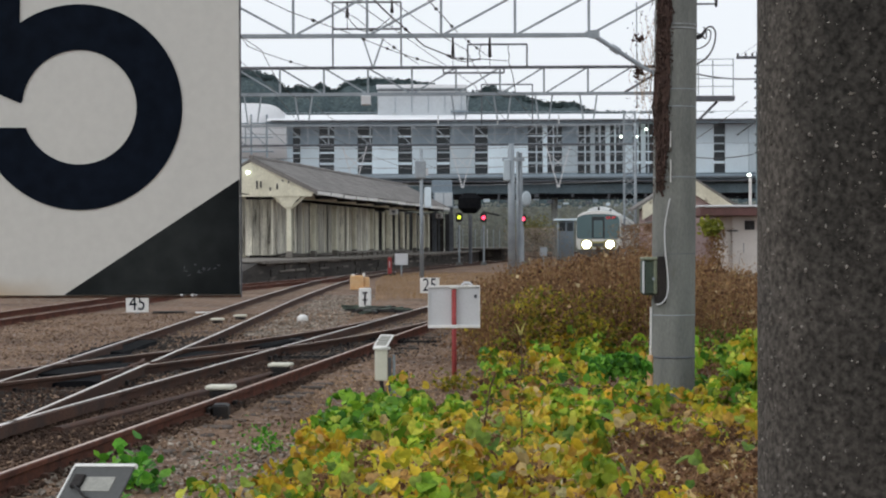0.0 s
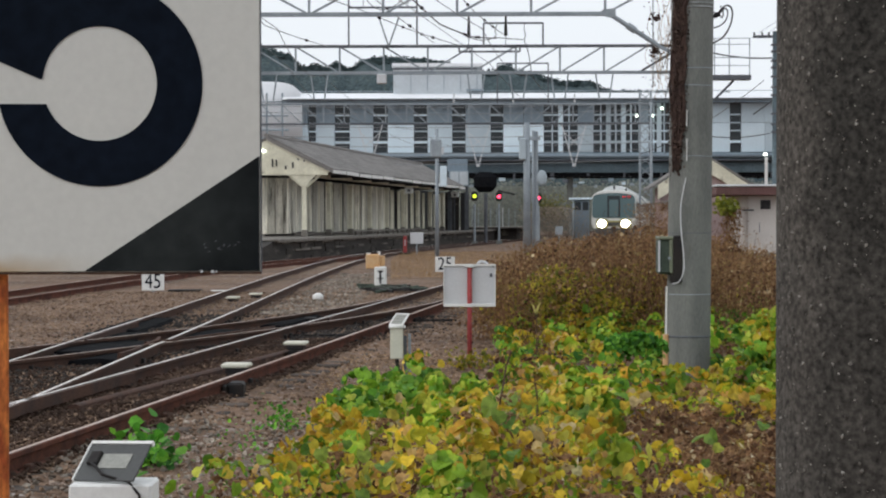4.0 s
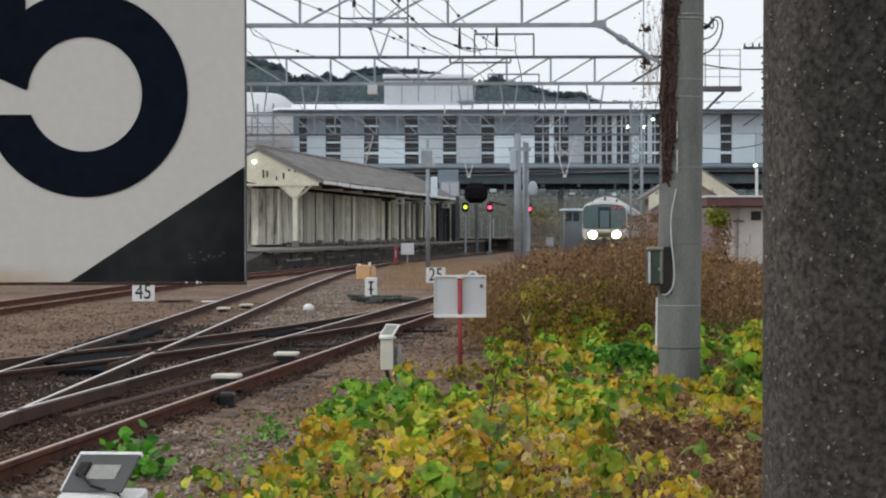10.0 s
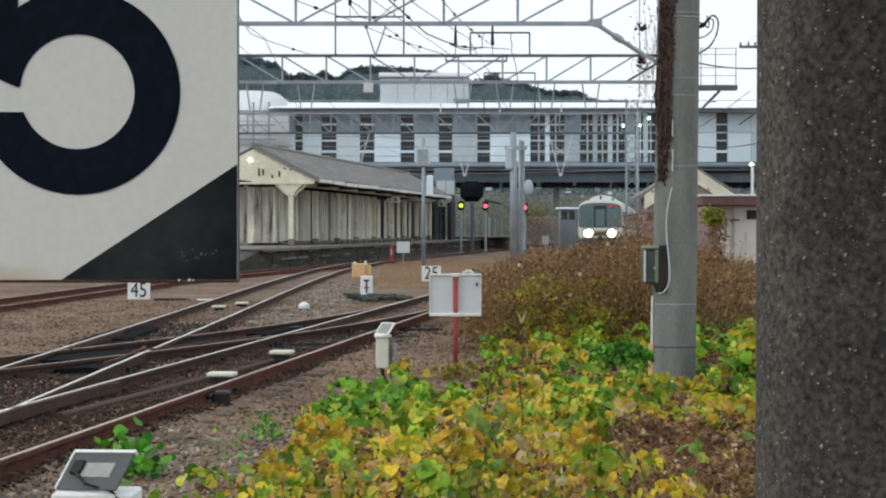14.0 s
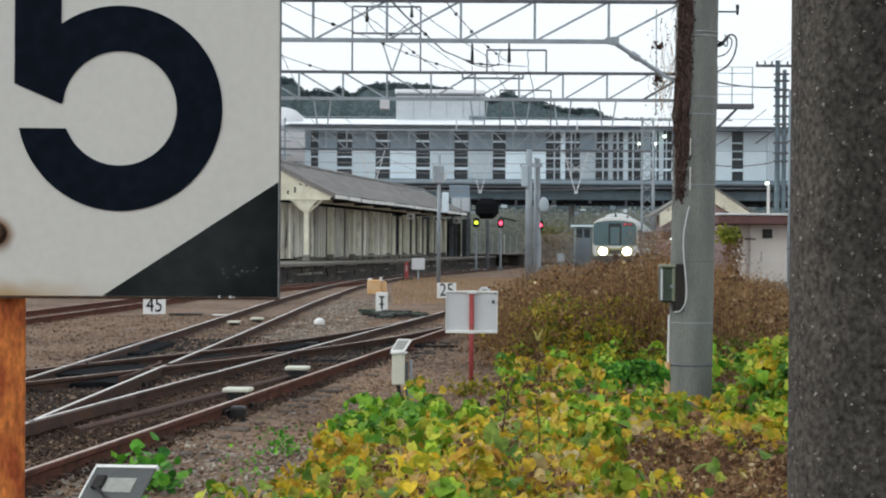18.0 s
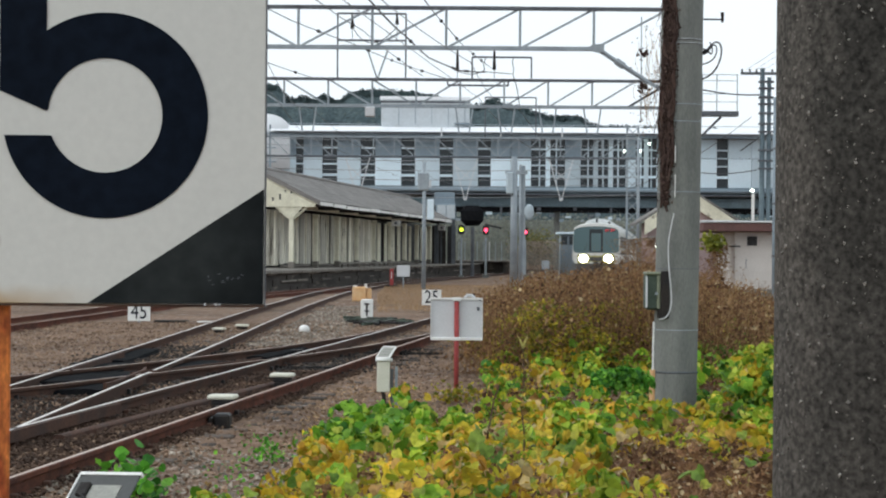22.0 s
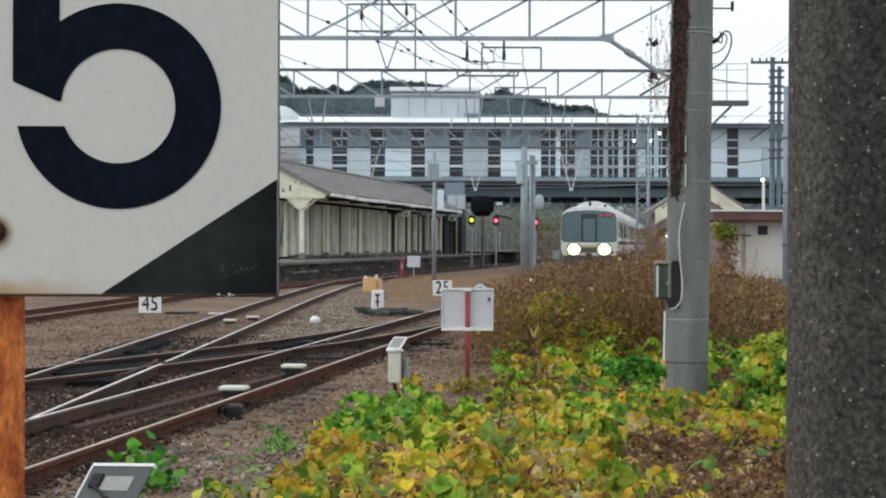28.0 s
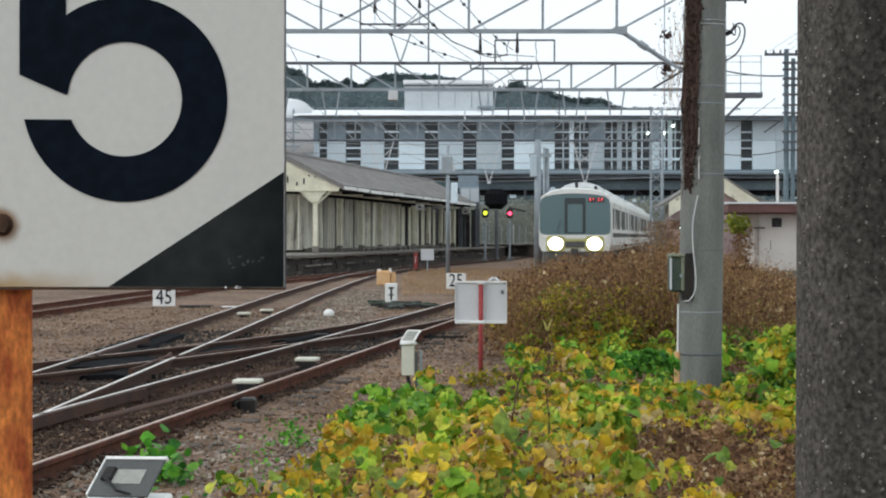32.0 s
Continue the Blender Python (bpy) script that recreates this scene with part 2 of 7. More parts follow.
M_OLIVE_EDGE = material("worn_olive_enamel", (0.22, 0.24, 0.17), (0.15, 0.17, 0.12), 0.6, scale=5, fine=60, grain=0.2, bump=0.08)
M_LABEL = material("faded_label_plate", (0.34, 0.34, 0.31), (0.27, 0.275, 0.25), 0.5, scale=30, fine=120, grain=0.15, bump=0.02)
M_GREEN_BOX = material("olive_enamel", (0.075, 0.10, 0.075), (0.05, 0.07, 0.055), 0.6, scale=5, fine=60, grain=0.15, bump=0.08, spots=(0.16, 0.18, 0.15), spot_scale=6, spot_at=0.68)
M_PLATFORM = material("platform_stone", (0.23, 0.21, 0.185), (0.12, 0.11, 0.098), 0.95, scale=0.8, fine=14, grain=0.3, bump=0.4, dist=0.02)
M_PLATFORM_SIDE = material("sooty_platform_wall", (0.05, 0.044, 0.039), (0.026, 0.023, 0.021), 0.95, scale=0.9, fine=12, grain=0.4, bump=0.4, spots=(0.13, 0.115, 0.095), spot_scale=1.6, spot_at=0.6, dist=0.02, stretch=(1, 0.35, 3))
M_ROOF_TILE = material("weathered_slate", (0.205, 0.193, 0.183), (0.165, 0.153, 0.146), 0.85, scale=0.7, fine=14, grain=0.2, bump=0.2, rand="object", dist=0.02, spread=0.14)
M_OLD_CREAM = material("old_cream_paint", (0.74, 0.71, 0.57), (0.60, 0.57, 0.45), 0.75, scale=1.3, fine=18, grain=0.14, bump=0.1, spots=(0.28, 0.25, 0.19), spot_scale=1.6, spot_at=0.66)
M_WALL_BOARD = material("stained_wall_board", (0.74, 0.71, 0.61), (0.42, 0.40, 0.345), 0.85, scale=1.6, fine=20, grain=0.25, bump=0.15, spots=(0.07, 0.064, 0.055), spot_scale=1.9, spot_at=0.6, rand="object", stretch=(3, 3, 0.35))
# near black: shade of recesses and undersides as colour, also plain dark parts
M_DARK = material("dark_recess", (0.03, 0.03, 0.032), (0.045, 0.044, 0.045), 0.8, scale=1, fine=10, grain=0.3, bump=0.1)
M_FACADE = material("white_facade_panel", (0.575, 0.67, 0.73), (0.52, 0.61, 0.67), 0.6, scale=0.35, fine=6, grain=0.05, bump=0.02, rand="object")
M_PLANT = material("grey_white_cladding", (0.52, 0.56, 0.59), (0.47, 0.505, 0.535), 0.65, scale=0.3, fine=5, grain=0.06, bump=0.02, spots=(0.43, 0.45, 0.46), spot_scale=0.5, spot_at=0.6)
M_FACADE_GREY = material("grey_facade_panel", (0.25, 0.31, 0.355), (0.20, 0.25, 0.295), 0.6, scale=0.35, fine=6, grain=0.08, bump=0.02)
# Girder tone lightened, with distance haze put into the colour.
M_BRIDGE_STEEL = material("blue_grey_girder", (0.145, 0.20, 0.23), (0.10, 0.14, 0.165), 0.6, 0.0, scale=0.4, fine=6, grain=0.18, bump=0.05)
M_ROOF_WHITE = material("white_metal_roof", (0.86, 0.88, 0.91), (0.82, 0.84, 0.87), 0.4, 0.0, scale=0.4, fine=6, grain=0.04, bump=0.02)
M_FASCIA = material("maroon_fascia", (0.15, 0.075, 0.07), (0.11, 0.06, 0.055), 0.7, scale=1.5, fine=25, grain=0.15, bump=0.05)
M_HUT = material("stained_plaster", (0.66, 0.62, 0.58), (0.56, 0.52, 0.485), 0.85, scale=1.2, fine=25, grain=0.08, bump=0.1, spots=(0.34, 0.31, 0.28), spot_scale=1.8, spot_at=0.68)
M_PINK = material("dusty_pink_wall", (0.40, 0.30, 0.29), (0.30, 0.225, 0.22), 0.85, scale=1.2, fine=25, grain=0.15, bump=0.1)
M_TRAIN = material("white_train_paint", (0.70, 0.71, 0.68), (0.64, 0.65, 0.62), 0.35, scale=0.8, fine=20, grain=0.04, bump=0.01)
M_TRAIN_ROOF = material("pale_train_roof", (0.58, 0.60, 0.60), (0.48, 0.50, 0.50), 0.6, scale=0.8, fine=20, grain=0.1, bump=0.05)
# Yellow stands for the headlights' glow on the lower front.
M_TRAIN_LOW = material("headlight_glow_yellow", (0.42, 0.40, 0.15), (0.34, 0.33, 0.13), 0.5, scale=1, fine=20, grain=0.1, bump=0.02)
M_TRAIN_GREY = material("dark_underframe", (0.06, 0.06, 0.06), (0.04, 0.04, 0.04), 0.7, scale=1, fine=20, grain=0.2)
M_TRAIN_GLASS = glass("tinted_windscreen", (0.10, 0.16, 0.17), 0.1)
M_TRAIN_WIN = glass("tinted_side_window", (0.03, 0.038, 0.042), 0.1)
# Pane raised from black to hold some distance haze.
M_PANE = glass("dark_station_glass", (0.028, 0.036, 0.042), 0.3)
M_LAMP = glow("headlight_beam", (1.0, 0.97, 0.84), 14.0)
M_LED_RED = glow("red_display", (1.0, 0.10, 0.12), 0.5)
M_SIG_RED = glow("red_signal", (1.0, 0.06, 0.13), 3.5)
M_SIG_YEL = glow("yellow_signal", (0.72, 0.9, 0.05), 1.5)
M_TUBE = glow("fluorescent_tube", (0.86, 1.0, 0.86), 5.0)
M_DRY_GRASS = leaf_material("dry_grass", [(0.0, (0.46, 0.30, 0.16)), (0.5, (0.36, 0.22, 0.115)), (1.0, (0.58, 0.42, 0.25))])
M_LEAF = leaf_material("kudzu_leaf", [(0.0, (0.08, 0.18, 0.015)), (0.28, (0.21, 0.34, 0.025)), (0.48, (0.38, 0.43, 0.035)), (0.66, (0.70, 0.56, 0.045)), (0.85, (0.72, 0.42, 0.04)), (1.0, (0.42, 0.23, 0.08))])
M_LEAF_GREEN = leaf_material("green_leaf", [(0.0, (0.035, 0.13, 0.015)), (0.35, (0.12, 0.31, 0.024)), (0.75, (0.29, 0.50, 0.04)), (1.0, (0.60, 0.62, 0.09))])
M_STRAW = leaf_material("straw_leaf", [(0.0, (0.55, 0.42, 0.22)), (0.6, (0.68, 0.58, 0.36)), (1.0, (0.75, 0.7, 0.5))], rough=0.7)
M_LEAF_FRESH = leaf_material("fresh_leaf", [(0.0, (0.09, 0.22, 0.02)), (0.35, (0.24, 0.41, 0.03)), (0.7, (0.44, 0.55, 0.05)), (0.9, (0.64, 0.61, 0.09)), (1.0, (0.72, 0.46, 0.05))])
M_LEAF_YELLOW = leaf_material("yellow_leaf", [(0.0, (0.22, 0.30, 0.028)), (0.25, (0.52, 0.46, 0.04)), (0.6, (0.74, 0.53, 0.04)), (0.85, (0.56, 0.29, 0.045)), (1.0, (0.64, 0.52, 0.26))])
M_LEAF_ONE = leaf_material("single_kudzu_leaf", [(0.0, (0.10, 0.21, 0.03)), (0.3, (0.26, 0.34, 0.05)), (0.45, (0.55, 0.45, 0.06)), (0.7, (0.7, 0.46, 0.04)), (0.86, (0.46, 0.24, 0.07)), (1.0, (0.5, 0.5, 0.26))], rand="object")
M_LEAF_DEAD = leaf_material("dead_leaf", [(0.0, (0.10, 0.052, 0.03)), (0.4, (0.21, 0.112, 0.06)), (0.75, (0.32, 0.19, 0.10)), (0.93, (0.38, 0.245, 0.125)), (1.0, (0.62, 0.5, 0.3))], rough=0.8)
M_WEED = leaf_material("brown_weed", [(0.0, (0.11, 0.056, 0.03)), (0.45, (0.25, 0.137, 0.068)), (0.8, (0.36, 0.206, 0.097)), (0.95, (0.41, 0.265, 0.115)), (1.0, (0.33, 0.30, 0.085))], rough=0.8)
M_SPROUT = leaf_material("pale_yellow_sprout", [(0.0, (0.62, 0.55, 0.14)), (1.0, (0.72, 0.66, 0.24))], rough=0.7)
M_WEED_TAN = leaf_material("tan_weed", [(0.0, (0.15, 0.095, 0.048)), (0.5, (0.29, 0.19, 0.095)), (1.0, (0.44, 0.32, 0.17))], rough=0.8)
M_WEED_YELLOW = leaf_material("yellowing_weed", [(0.0, (0.10, 0.13, 0.025)), (0.35, (0.28, 0.28, 0.035)), (0.75, (0.56, 0.45, 0.045)), (1.0, (0.24, 0.13, 0.05))], rough=0.8)
M_STEM = material("dry_stem", (0.12, 0.07, 0.045), (0.08, 0.05, 0.032), 0.9, scale=6, fine=40, grain=0.2, bump=0)
M_VINE = material("dead_brown_vine", (0.075, 0.045, 0.036), (0.05, 0.03, 0.026), 0.95, scale=12, fine=60, grain=0.4, bump=0.3)
# Blue cast of distance haze put into the foliage colour.
M_HILL = leaf_material("hazy_evergreen_wood", [(0.0, (0.09, 0.135, 0.145)), (0.5, (0.10, 0.145, 0.15)), (1.0, (0.11, 0.155, 0.155))], thin=0.45, patch=0.06)
M_LEAF_VINE = leaf_material("vine_leaf", [(0.0, (0.05, 0.032, 0.028)), (0.6, (0.085, 0.055, 0.046)), (1.0, (0.14, 0.095, 0.078))], rough=0.8, thin=0.15)
# Slope tinted bluish as well, its haze part of the colour.
M_HILL_GROUND = material("hazy_wooded_slope", (0.044, 0.066, 0.075), (0.066, 0.094, 0.10), 0.95, scale=0.5, fine=1.6, grain=0.45, bump=0.6, dist=0.4, spots=(0.085, 0.11, 0.10), spot_scale=0.6, spot_at=0.62)


# ---- geometry kit ----
class Geo:
    """Vertices and faces of one mesh."""

    def __init__(self):
        self.v, self.f = [], []

    def add(self, verts, faces, m=None):
        k = len(self.v)
        self.v += [tuple(m @ Vector(p)) for p in verts] if m else [tuple(p) for p in verts]
        self.f += [tuple(i + k for i in q) for q in faces]
        return self

    def box(self, x0, x1, y0, y1, z0, z1, m=None, b=0.0):
        """A box, with its edges cut by b if given."""
        if b <= 0:
            v = [(x, y, z) for z in (z0, z1) for y in (y0, y1) for x in (x0, x1)]
            return self.add(v, [(0, 2, 3, 1), (4, 5, 7, 6), (0, 1, 5, 4), (2, 6, 7, 3), (0, 4, 6, 2), (1, 3, 7, 5)], m)
        v, idx = [], {}
        for sx, x, xi in ((0, x0, x0 + b), (1, x1, x1 - b)):
            for sy, y, yi in ((0, y0, y0 + b), (1, y1, y1 - b)):
                for sz, z, zi in ((0, z0, z0 + b), (1, z1, z1 - b)):
                    for ax, p in enumerate(((x, yi, zi), (xi, y, zi), (xi, yi, z))):
                        idx[sx, sy, sz, ax] = len(v)
                        v.append(p)
        f = []
        for a in range(3):
            o1, o2 = (a + 1) % 3, (a + 2) % 3
            for s in (0, 1):
                q = []
                for s1, s2 in ((0, 0), (1, 0), (1, 1), (0, 1)):
                    key = [0, 0, 0]
                    key[a], key[o1], key[o2] = s, s1, s2
                    q.append(idx[(*key, a)])
                f.append(tuple(q) if s else tuple(reversed(q)))
                for s2 in (0, 1):
                    e = []
                    for t1 in (0, 1):
                        key = [0, 0, 0]
                        key[a], key[o1], key[o2] = t1, s, s2
                        e.append(key)
                    f.append((idx[(*e[0], o1)], idx[(*e[1], o1)], idx[(*e[1], o2)], idx[(*e[0], o2)]))
        for s in [(i, j, k) for i in (0, 1) for j in (0, 1) for k in (0, 1)]:
            f.append(tuple(idx[(*s, a)] for a in range(3)))
        return self.add(v, f, m)

    def tube(self, p0, p1, r, r1=None, n=8, cap=True):
        r1 = r if r1 is None else r1
        p0, p1 = Vector(p0), Vector(p1)
        q = (p1 - p0).to_track_quat("Z", "Y")
        ring = [(math.cos(2 * math.pi * i / n), math.sin(2 * math.pi * i / n)) for i in range(n)]
        v = [p0 + q @ Vector((c * r, s * r, 0)) for c, s in ring] + [p1 + q @ Vector((c * r1, s * r1, 0)) for c, s in ring]
        f = [(i, (i + 1) % n, n + (i + 1) % n, n + i) for i in range(n)]
        if cap:
            f += [tuple(range(n - 1, -1, -1)), tuple(range(n, 2 * n))]
        return self.add(v, f)

    def path(self, pts, r, n=6):
        """One bent round rod through the points."""
        pts = [Vector(p) for p in pts]
        if len(pts) < 2:
            return self
        rings = []
        for i, p in enumerate(pts):
            d = (pts[min(i + 1, len(pts) - 1)] - pts[max(i - 1, 0)]).normalized()
            side = d.cross(Vector((0.31, 0.17, 0.93)) if abs(d.z) < 0.9 else Vector((1, 0, 0))).normalized()
            up = side.cross(d)
            rings.append([tuple(p + side * r * math.cos(2 * math.pi * k / n) + up * r * math.sin(2 * math.pi * k / n)) for k in range(n)])
        return self.loft(rings)

    def bar(self, p0, p1, w, h):
        """A square bar from p0 to p1, w wide and h deep."""
        p0, p1 = Vector(p0), Vector(p1)
        d = p1 - p0
        q = d.to_track_quat("Y", "Z").to_matrix().to_4x4()
        return self.box(-w / 2, w / 2, 0, d.length, -h / 2, h / 2, Matrix.Translation(p0) @ q)

    def prism(self, pts, h, m=None):
        """A flat outline in local x, y, thickened by h along local z."""
        n = len(pts)
        v = [(x, y, 0) for x, y in pts] + [(x, y, h) for x, y in pts]
        f = [tuple(range(n - 1, -1, -1)), tuple(range(n, 2 * n))] + [(i, (i + 1) % n, n + (i + 1) % n, n + i) for i in range(n)]
        return self.add(v, f, m)

    def loft(self, rings, closed=True, caps=True):
        n = len(rings[0])
        v = [p for r in rings for p in r]
        f = []
        for k in range(len(rings) - 1):
            for i in range(n if closed else n - 1):
                j = (i + 1) % n
                f.append((k * n + i, k * n + j, (k + 1) * n + j, (k + 1) * n + i))
        if caps:
            f += [tuple(range(n - 1, -1, -1)), tuple(range((len(rings) - 1) * n, len(rings) * n))]
        return self.add(v, f)

    def mesh(self, name, mat, smooth=False):
        me = bpy.data.meshes.new(name)
        me.from_pydata(self.v, [], self.f)
        if mat:
            me.materials.append(mat)
        if smooth:
            me.polygons.foreach_set("use_smooth", [True] * len(me.polygons))
        me.update()
        return me


def fix_normals(me):
    bm = bmesh.new()
    bm.from_mesh(me)
    bmesh.ops.recalc_face_normals(bm, faces=bm.faces)
    bm.to_mesh(me)
    bm.free()


def part(name, geo, mat, parent, label="", smooth=False, at=None):
    me = geo if isinstance(geo, bpy.types.Mesh) else geo.mesh(name, mat, smooth)
    if not isinstance(geo, bpy.types.Mesh) and len(me.polygons) < 4000:
        fix_normals(me)
    ob = new(name, me)
    ob.parent = parent
    if at:
        ob.matrix_basis = at
    return tagged(ob, label)


def thing(name, label, category, at=None, group="", kind=""):
    ob = new(name)
    ob.empty_display_size = 0.2
    if at:
        ob.matrix_basis = at
    return tagged(ob, label, category, group, kind)


def solo(name, geo, mat, label, category, group="", kind="", smooth=False, at=None):
    ob = part(name, geo, mat, None, "", smooth, at)
    return tagged(ob, label, category, group, kind)


def text_mesh(body, size, mat, depth=0.002):
    cu = bpy.data.curves.new("figures", "FONT")
    cu.body, cu.size, cu.extrude, cu.align_x, cu.align_y = body, size, depth, "CENTER", "CENTER"
    tmp = new("figures", cu)
    me = bpy.data.meshes.new_from_object(tmp.evaluated_get(bpy.context.evaluated_depsgraph_get()))
    bpy.data.objects.remove(tmp)
    me.materials.clear()
    me.materials.append(mat)
    return me


def lerp(pts, y):
    """x at y along a line of (y, x) knots, smoothed."""
    for (y0, x0), (y1, x1) in zip(pts, pts[1:]):
        if y <= y1:
            return x0 + (x1 - x0) * (y - y0) / (y1 - y0)
    return pts[-1][1]


# ---- ground ----
def smooth(v):
    v = min(1.0, max(0.0, v))
    return v * v * (3 - 2 * v)


def main_line(y):
    return -4.80 + 0.1184 * y + 0.17 * smooth((y - 72) / 60)


def ground_z(x, y):
    """Ballast beds at -0.17, a low bank on the near side of the line, rough ground between."""
    bank = 0.24 * smooth((x + 1.7) / 1.3) * smooth((17 - y) / 8)
    rough = 0.025 * noise.noise((x * 0.9, y * 0.5, 0.3)) + 0.02 * noise.noise((x * 2.7, y * 1.9, 4.1))
    near = 1.0 if y < 90 else 0.2
    bed = 0.055 * smooth((main_line(y) + 1.6 - x) / 1.0)
    return -0.19 + bed + bank + rough * near


def spline(knots):
    """A smooth line x(y) through knots (y, x)."""
    ys, xs = np.array([k[0] for k in knots], float), np.array([k[1] for k in knots], float)
    sl = np.gradient(xs, ys)

    def at(y):
        i = int(np.clip(np.searchsorted(ys, y) - 1, 0, len(ys) - 2))
        h = ys[i + 1] - ys[i]
        s = (y - ys[i]) / h
        return float((2 * s**3 - 3 * s**2 + 1) * xs[i] + (s**3 - 2 * s**2 + s) * h * sl[i] + (-2 * s**3 + 3 * s**2) * xs[i + 1] + (s**3 - s**2) * h * sl[i + 1])

    return at


branch_line = spline([(0, -4.02), (30, -4.02), (58, -4.05), (75, -3.75), (88, -3.0), (134, 3.0), (260, 19.5)])
crossover_line = spline([(16, -7.0), (21.5, -4.78), (25, -3.5), (28, -2.5), (33, -1.22), (38, -0.36), (42, 0.17)])
siding_line = spline([(25, -9.6), (41, -8.62), (48, -8.25), (55, -7.75), (65, -6.6), (75, -4.9), (82, -3.7)])

gx = sorted({round(v, 3) for v in [*np.arange(-14, 8.01, 0.33), *np.linspace(-60, -14, 14), *np.linspace(8, 60, 16), -1500, -600, -250, -120, 120, 250, 600, 1500]})
gy = sorted({round(v, 3) for v in [*np.arange(-2, 36, 0.33), *np.linspace(36, 100, 60), *np.linspace(100, 260, 20), -1500, -400, -120, -40, -12, 340, 500, 900, 1600, 3000]})
g = Geo()
g.add([(x, y, ground_z(x, y)) for y in gy for x in gx], [(j * len(gx) + i, j * len(gx) + i + 1, (j + 1) * len(gx) + i + 1, (j + 1) * len(gx) + i) for j in range(len(gy) - 1) for i in range(len(gx) - 1)])
ground = solo("ground", g, M_GROUND, "brownish gravel ground of a rail yard", "ground", kind="structure", smooth=True)

# unseen wall added behind the camera to cut the light on the near pole
solo("wall_south", Geo().box(-0.6, 6.0, -2.45, -2.25, -0.3, 3.5), M_WALL_PLAIN, "unseen wall added to cut light from behind the camera", "wall", kind="structure")

# ---- tracks ----
RAIL = [(-0.06, -0.15), (0.06, -0.15), (0.06, -0.138), (0.011, -0.12), (0.011, -0.042), (0.033, -0.032), (0.033, -0.004), (0.026, 0), (-0.026, 0), (-0.033, -0.004), (-0.033, -0.032), (-0.011, -0.042), (-0.011, -0.12), (-0.06, -0.138)]
sleeper_mesh = Geo().box(-1.0, 1.0, -0.11, 0.11, -0.33, -0.142, b=0.012).mesh("sleeper", M_SLEEPER)
clip_mesh = Geo().box(-0.13, 0.13, -0.06, 0.06, -0.15, -0.128, b=0.004).box(-0.095, -0.045, -0.035, 0.035, -0.14, -0.088, b=0.006).box(0.045, 0.095, -0.035, 0.035, -0.14, -0.088, b=0.006).mesh("rail_clip", M_RAIL_DARK)


def track(label, line, y0, y1, head, sleeper_to, sleeper_from=8.0, step=0.66, lift=0.0, web=None, right_head=None, clips=False, left_web=None):
    root = thing("railway_track", label, "track", group="tracks of the yard", kind="structure")
    ys = np.arange(y0, y1 + 0.01, 1.0 if y1 < 100 else 2.0)
    for side, top in ((-0.566, head), (0.566, right_head or head)):
        rings, strip = [], []
        for y in ys:
            d = (line(y + 0.1) - line(y - 0.1)) / 0.2
            n = Vector((1, -d, 0)).normalized()
            c = Vector((line(y), y, lift)) + n * side
            rings.append([tuple(c + n * px + Vector((0, 0, pz))) for px, pz in RAIL])
            strip.append([tuple(c + n * px + Vector((0, 0, 0.0015))) for px in (-0.016, 0.016)])
        rail = part("rail", Geo().loft(rings), (left_web if side < 0 else None) or web or M_RAIL_SIDE, root, "rust-brown steel rail")
        part("running_surface", Geo().loft(strip, closed=False, caps=False), top, rail, "polished rail head")
    k = 0
    for y in np.arange(sleeper_from, sleeper_to, step):
        d = (line(y + 0.1) - line(y - 0.1)) / 0.2
        at = Matrix.Translation((line(y), y, random.uniform(-0.012, 0.008))) @ Matrix.Rotation(-math.atan(d) + random.uniform(-0.01, 0.01), 4, "Z")
        part("sleeper", sleeper_mesh, None, root, at=at)
        if clips and y < 30:
            for sx_ in (-0.566, 0.566):
                part("rail_clip", clip_mesh, None, root, at=at @ Matrix.Translation((sx_, 0, 0)))
        k += 1
    return root


track("straight main track with rusty rails and timber sleepers", main_line, 4, 260, M_RAIL_TOP, 62, right_head=M_RAIL_DULL, clips=True, left_web=M_RAIL_DARK)
track("branch track leading towards the platform", branch_line, 4, 260, M_RAIL_TOP, 60, web=M_RAIL_DARK)
track("crossover track cutting across the branch line", crossover_line, 16, 42, M_RAIL_DULL, 40, 18, web=M_RAIL_DARK)
track("rusty siding track joining the branch line", siding_line, 25, 82, M_RAIL_DULL, 58, 30)


# switch gear: check rails, rods and chairs about the crossing
def gear(name, geo, mat, label):
    return solo(name, geo, mat, label, "track part", group="switch gear of the crossing")


g = Geo()
for line, side, y0, y1 in ((main_line, -0.46, 15.2, 19.0), (branch_line, -0.46, 15.5, 19.5), (branch_line, 0.46, 21.5, 24.5), (crossover_line, 0.46, 23.5, 27.0), (crossover_line, -0.46, 20.0, 22.5), (branch_line, -0.46, 24.0, 28.0), (main_line, -0.46, 29.0, 33.0)):
    yy = np.arange(y0, y1 + 0.01, 0.5)
    pts = []
    for i, y in enumerate(yy):
        flare = 0.05 if i in (0, len(yy) - 1) else 0.0
        pts.append((line(y) + side * (1 - flare * 2), y, -0.03))
    g.loft([[(x + dx, y, z + dz) for dx, dz in ((-0.018, -0.05), (0.018, -0.05), (0.018, 0.045), (-0.018, 0.045))] for x, y, z in pts])
    gear("check_rail", g, M_RAIL_DARK, "short rusty check rail beside a running rail")
    g = Geo()
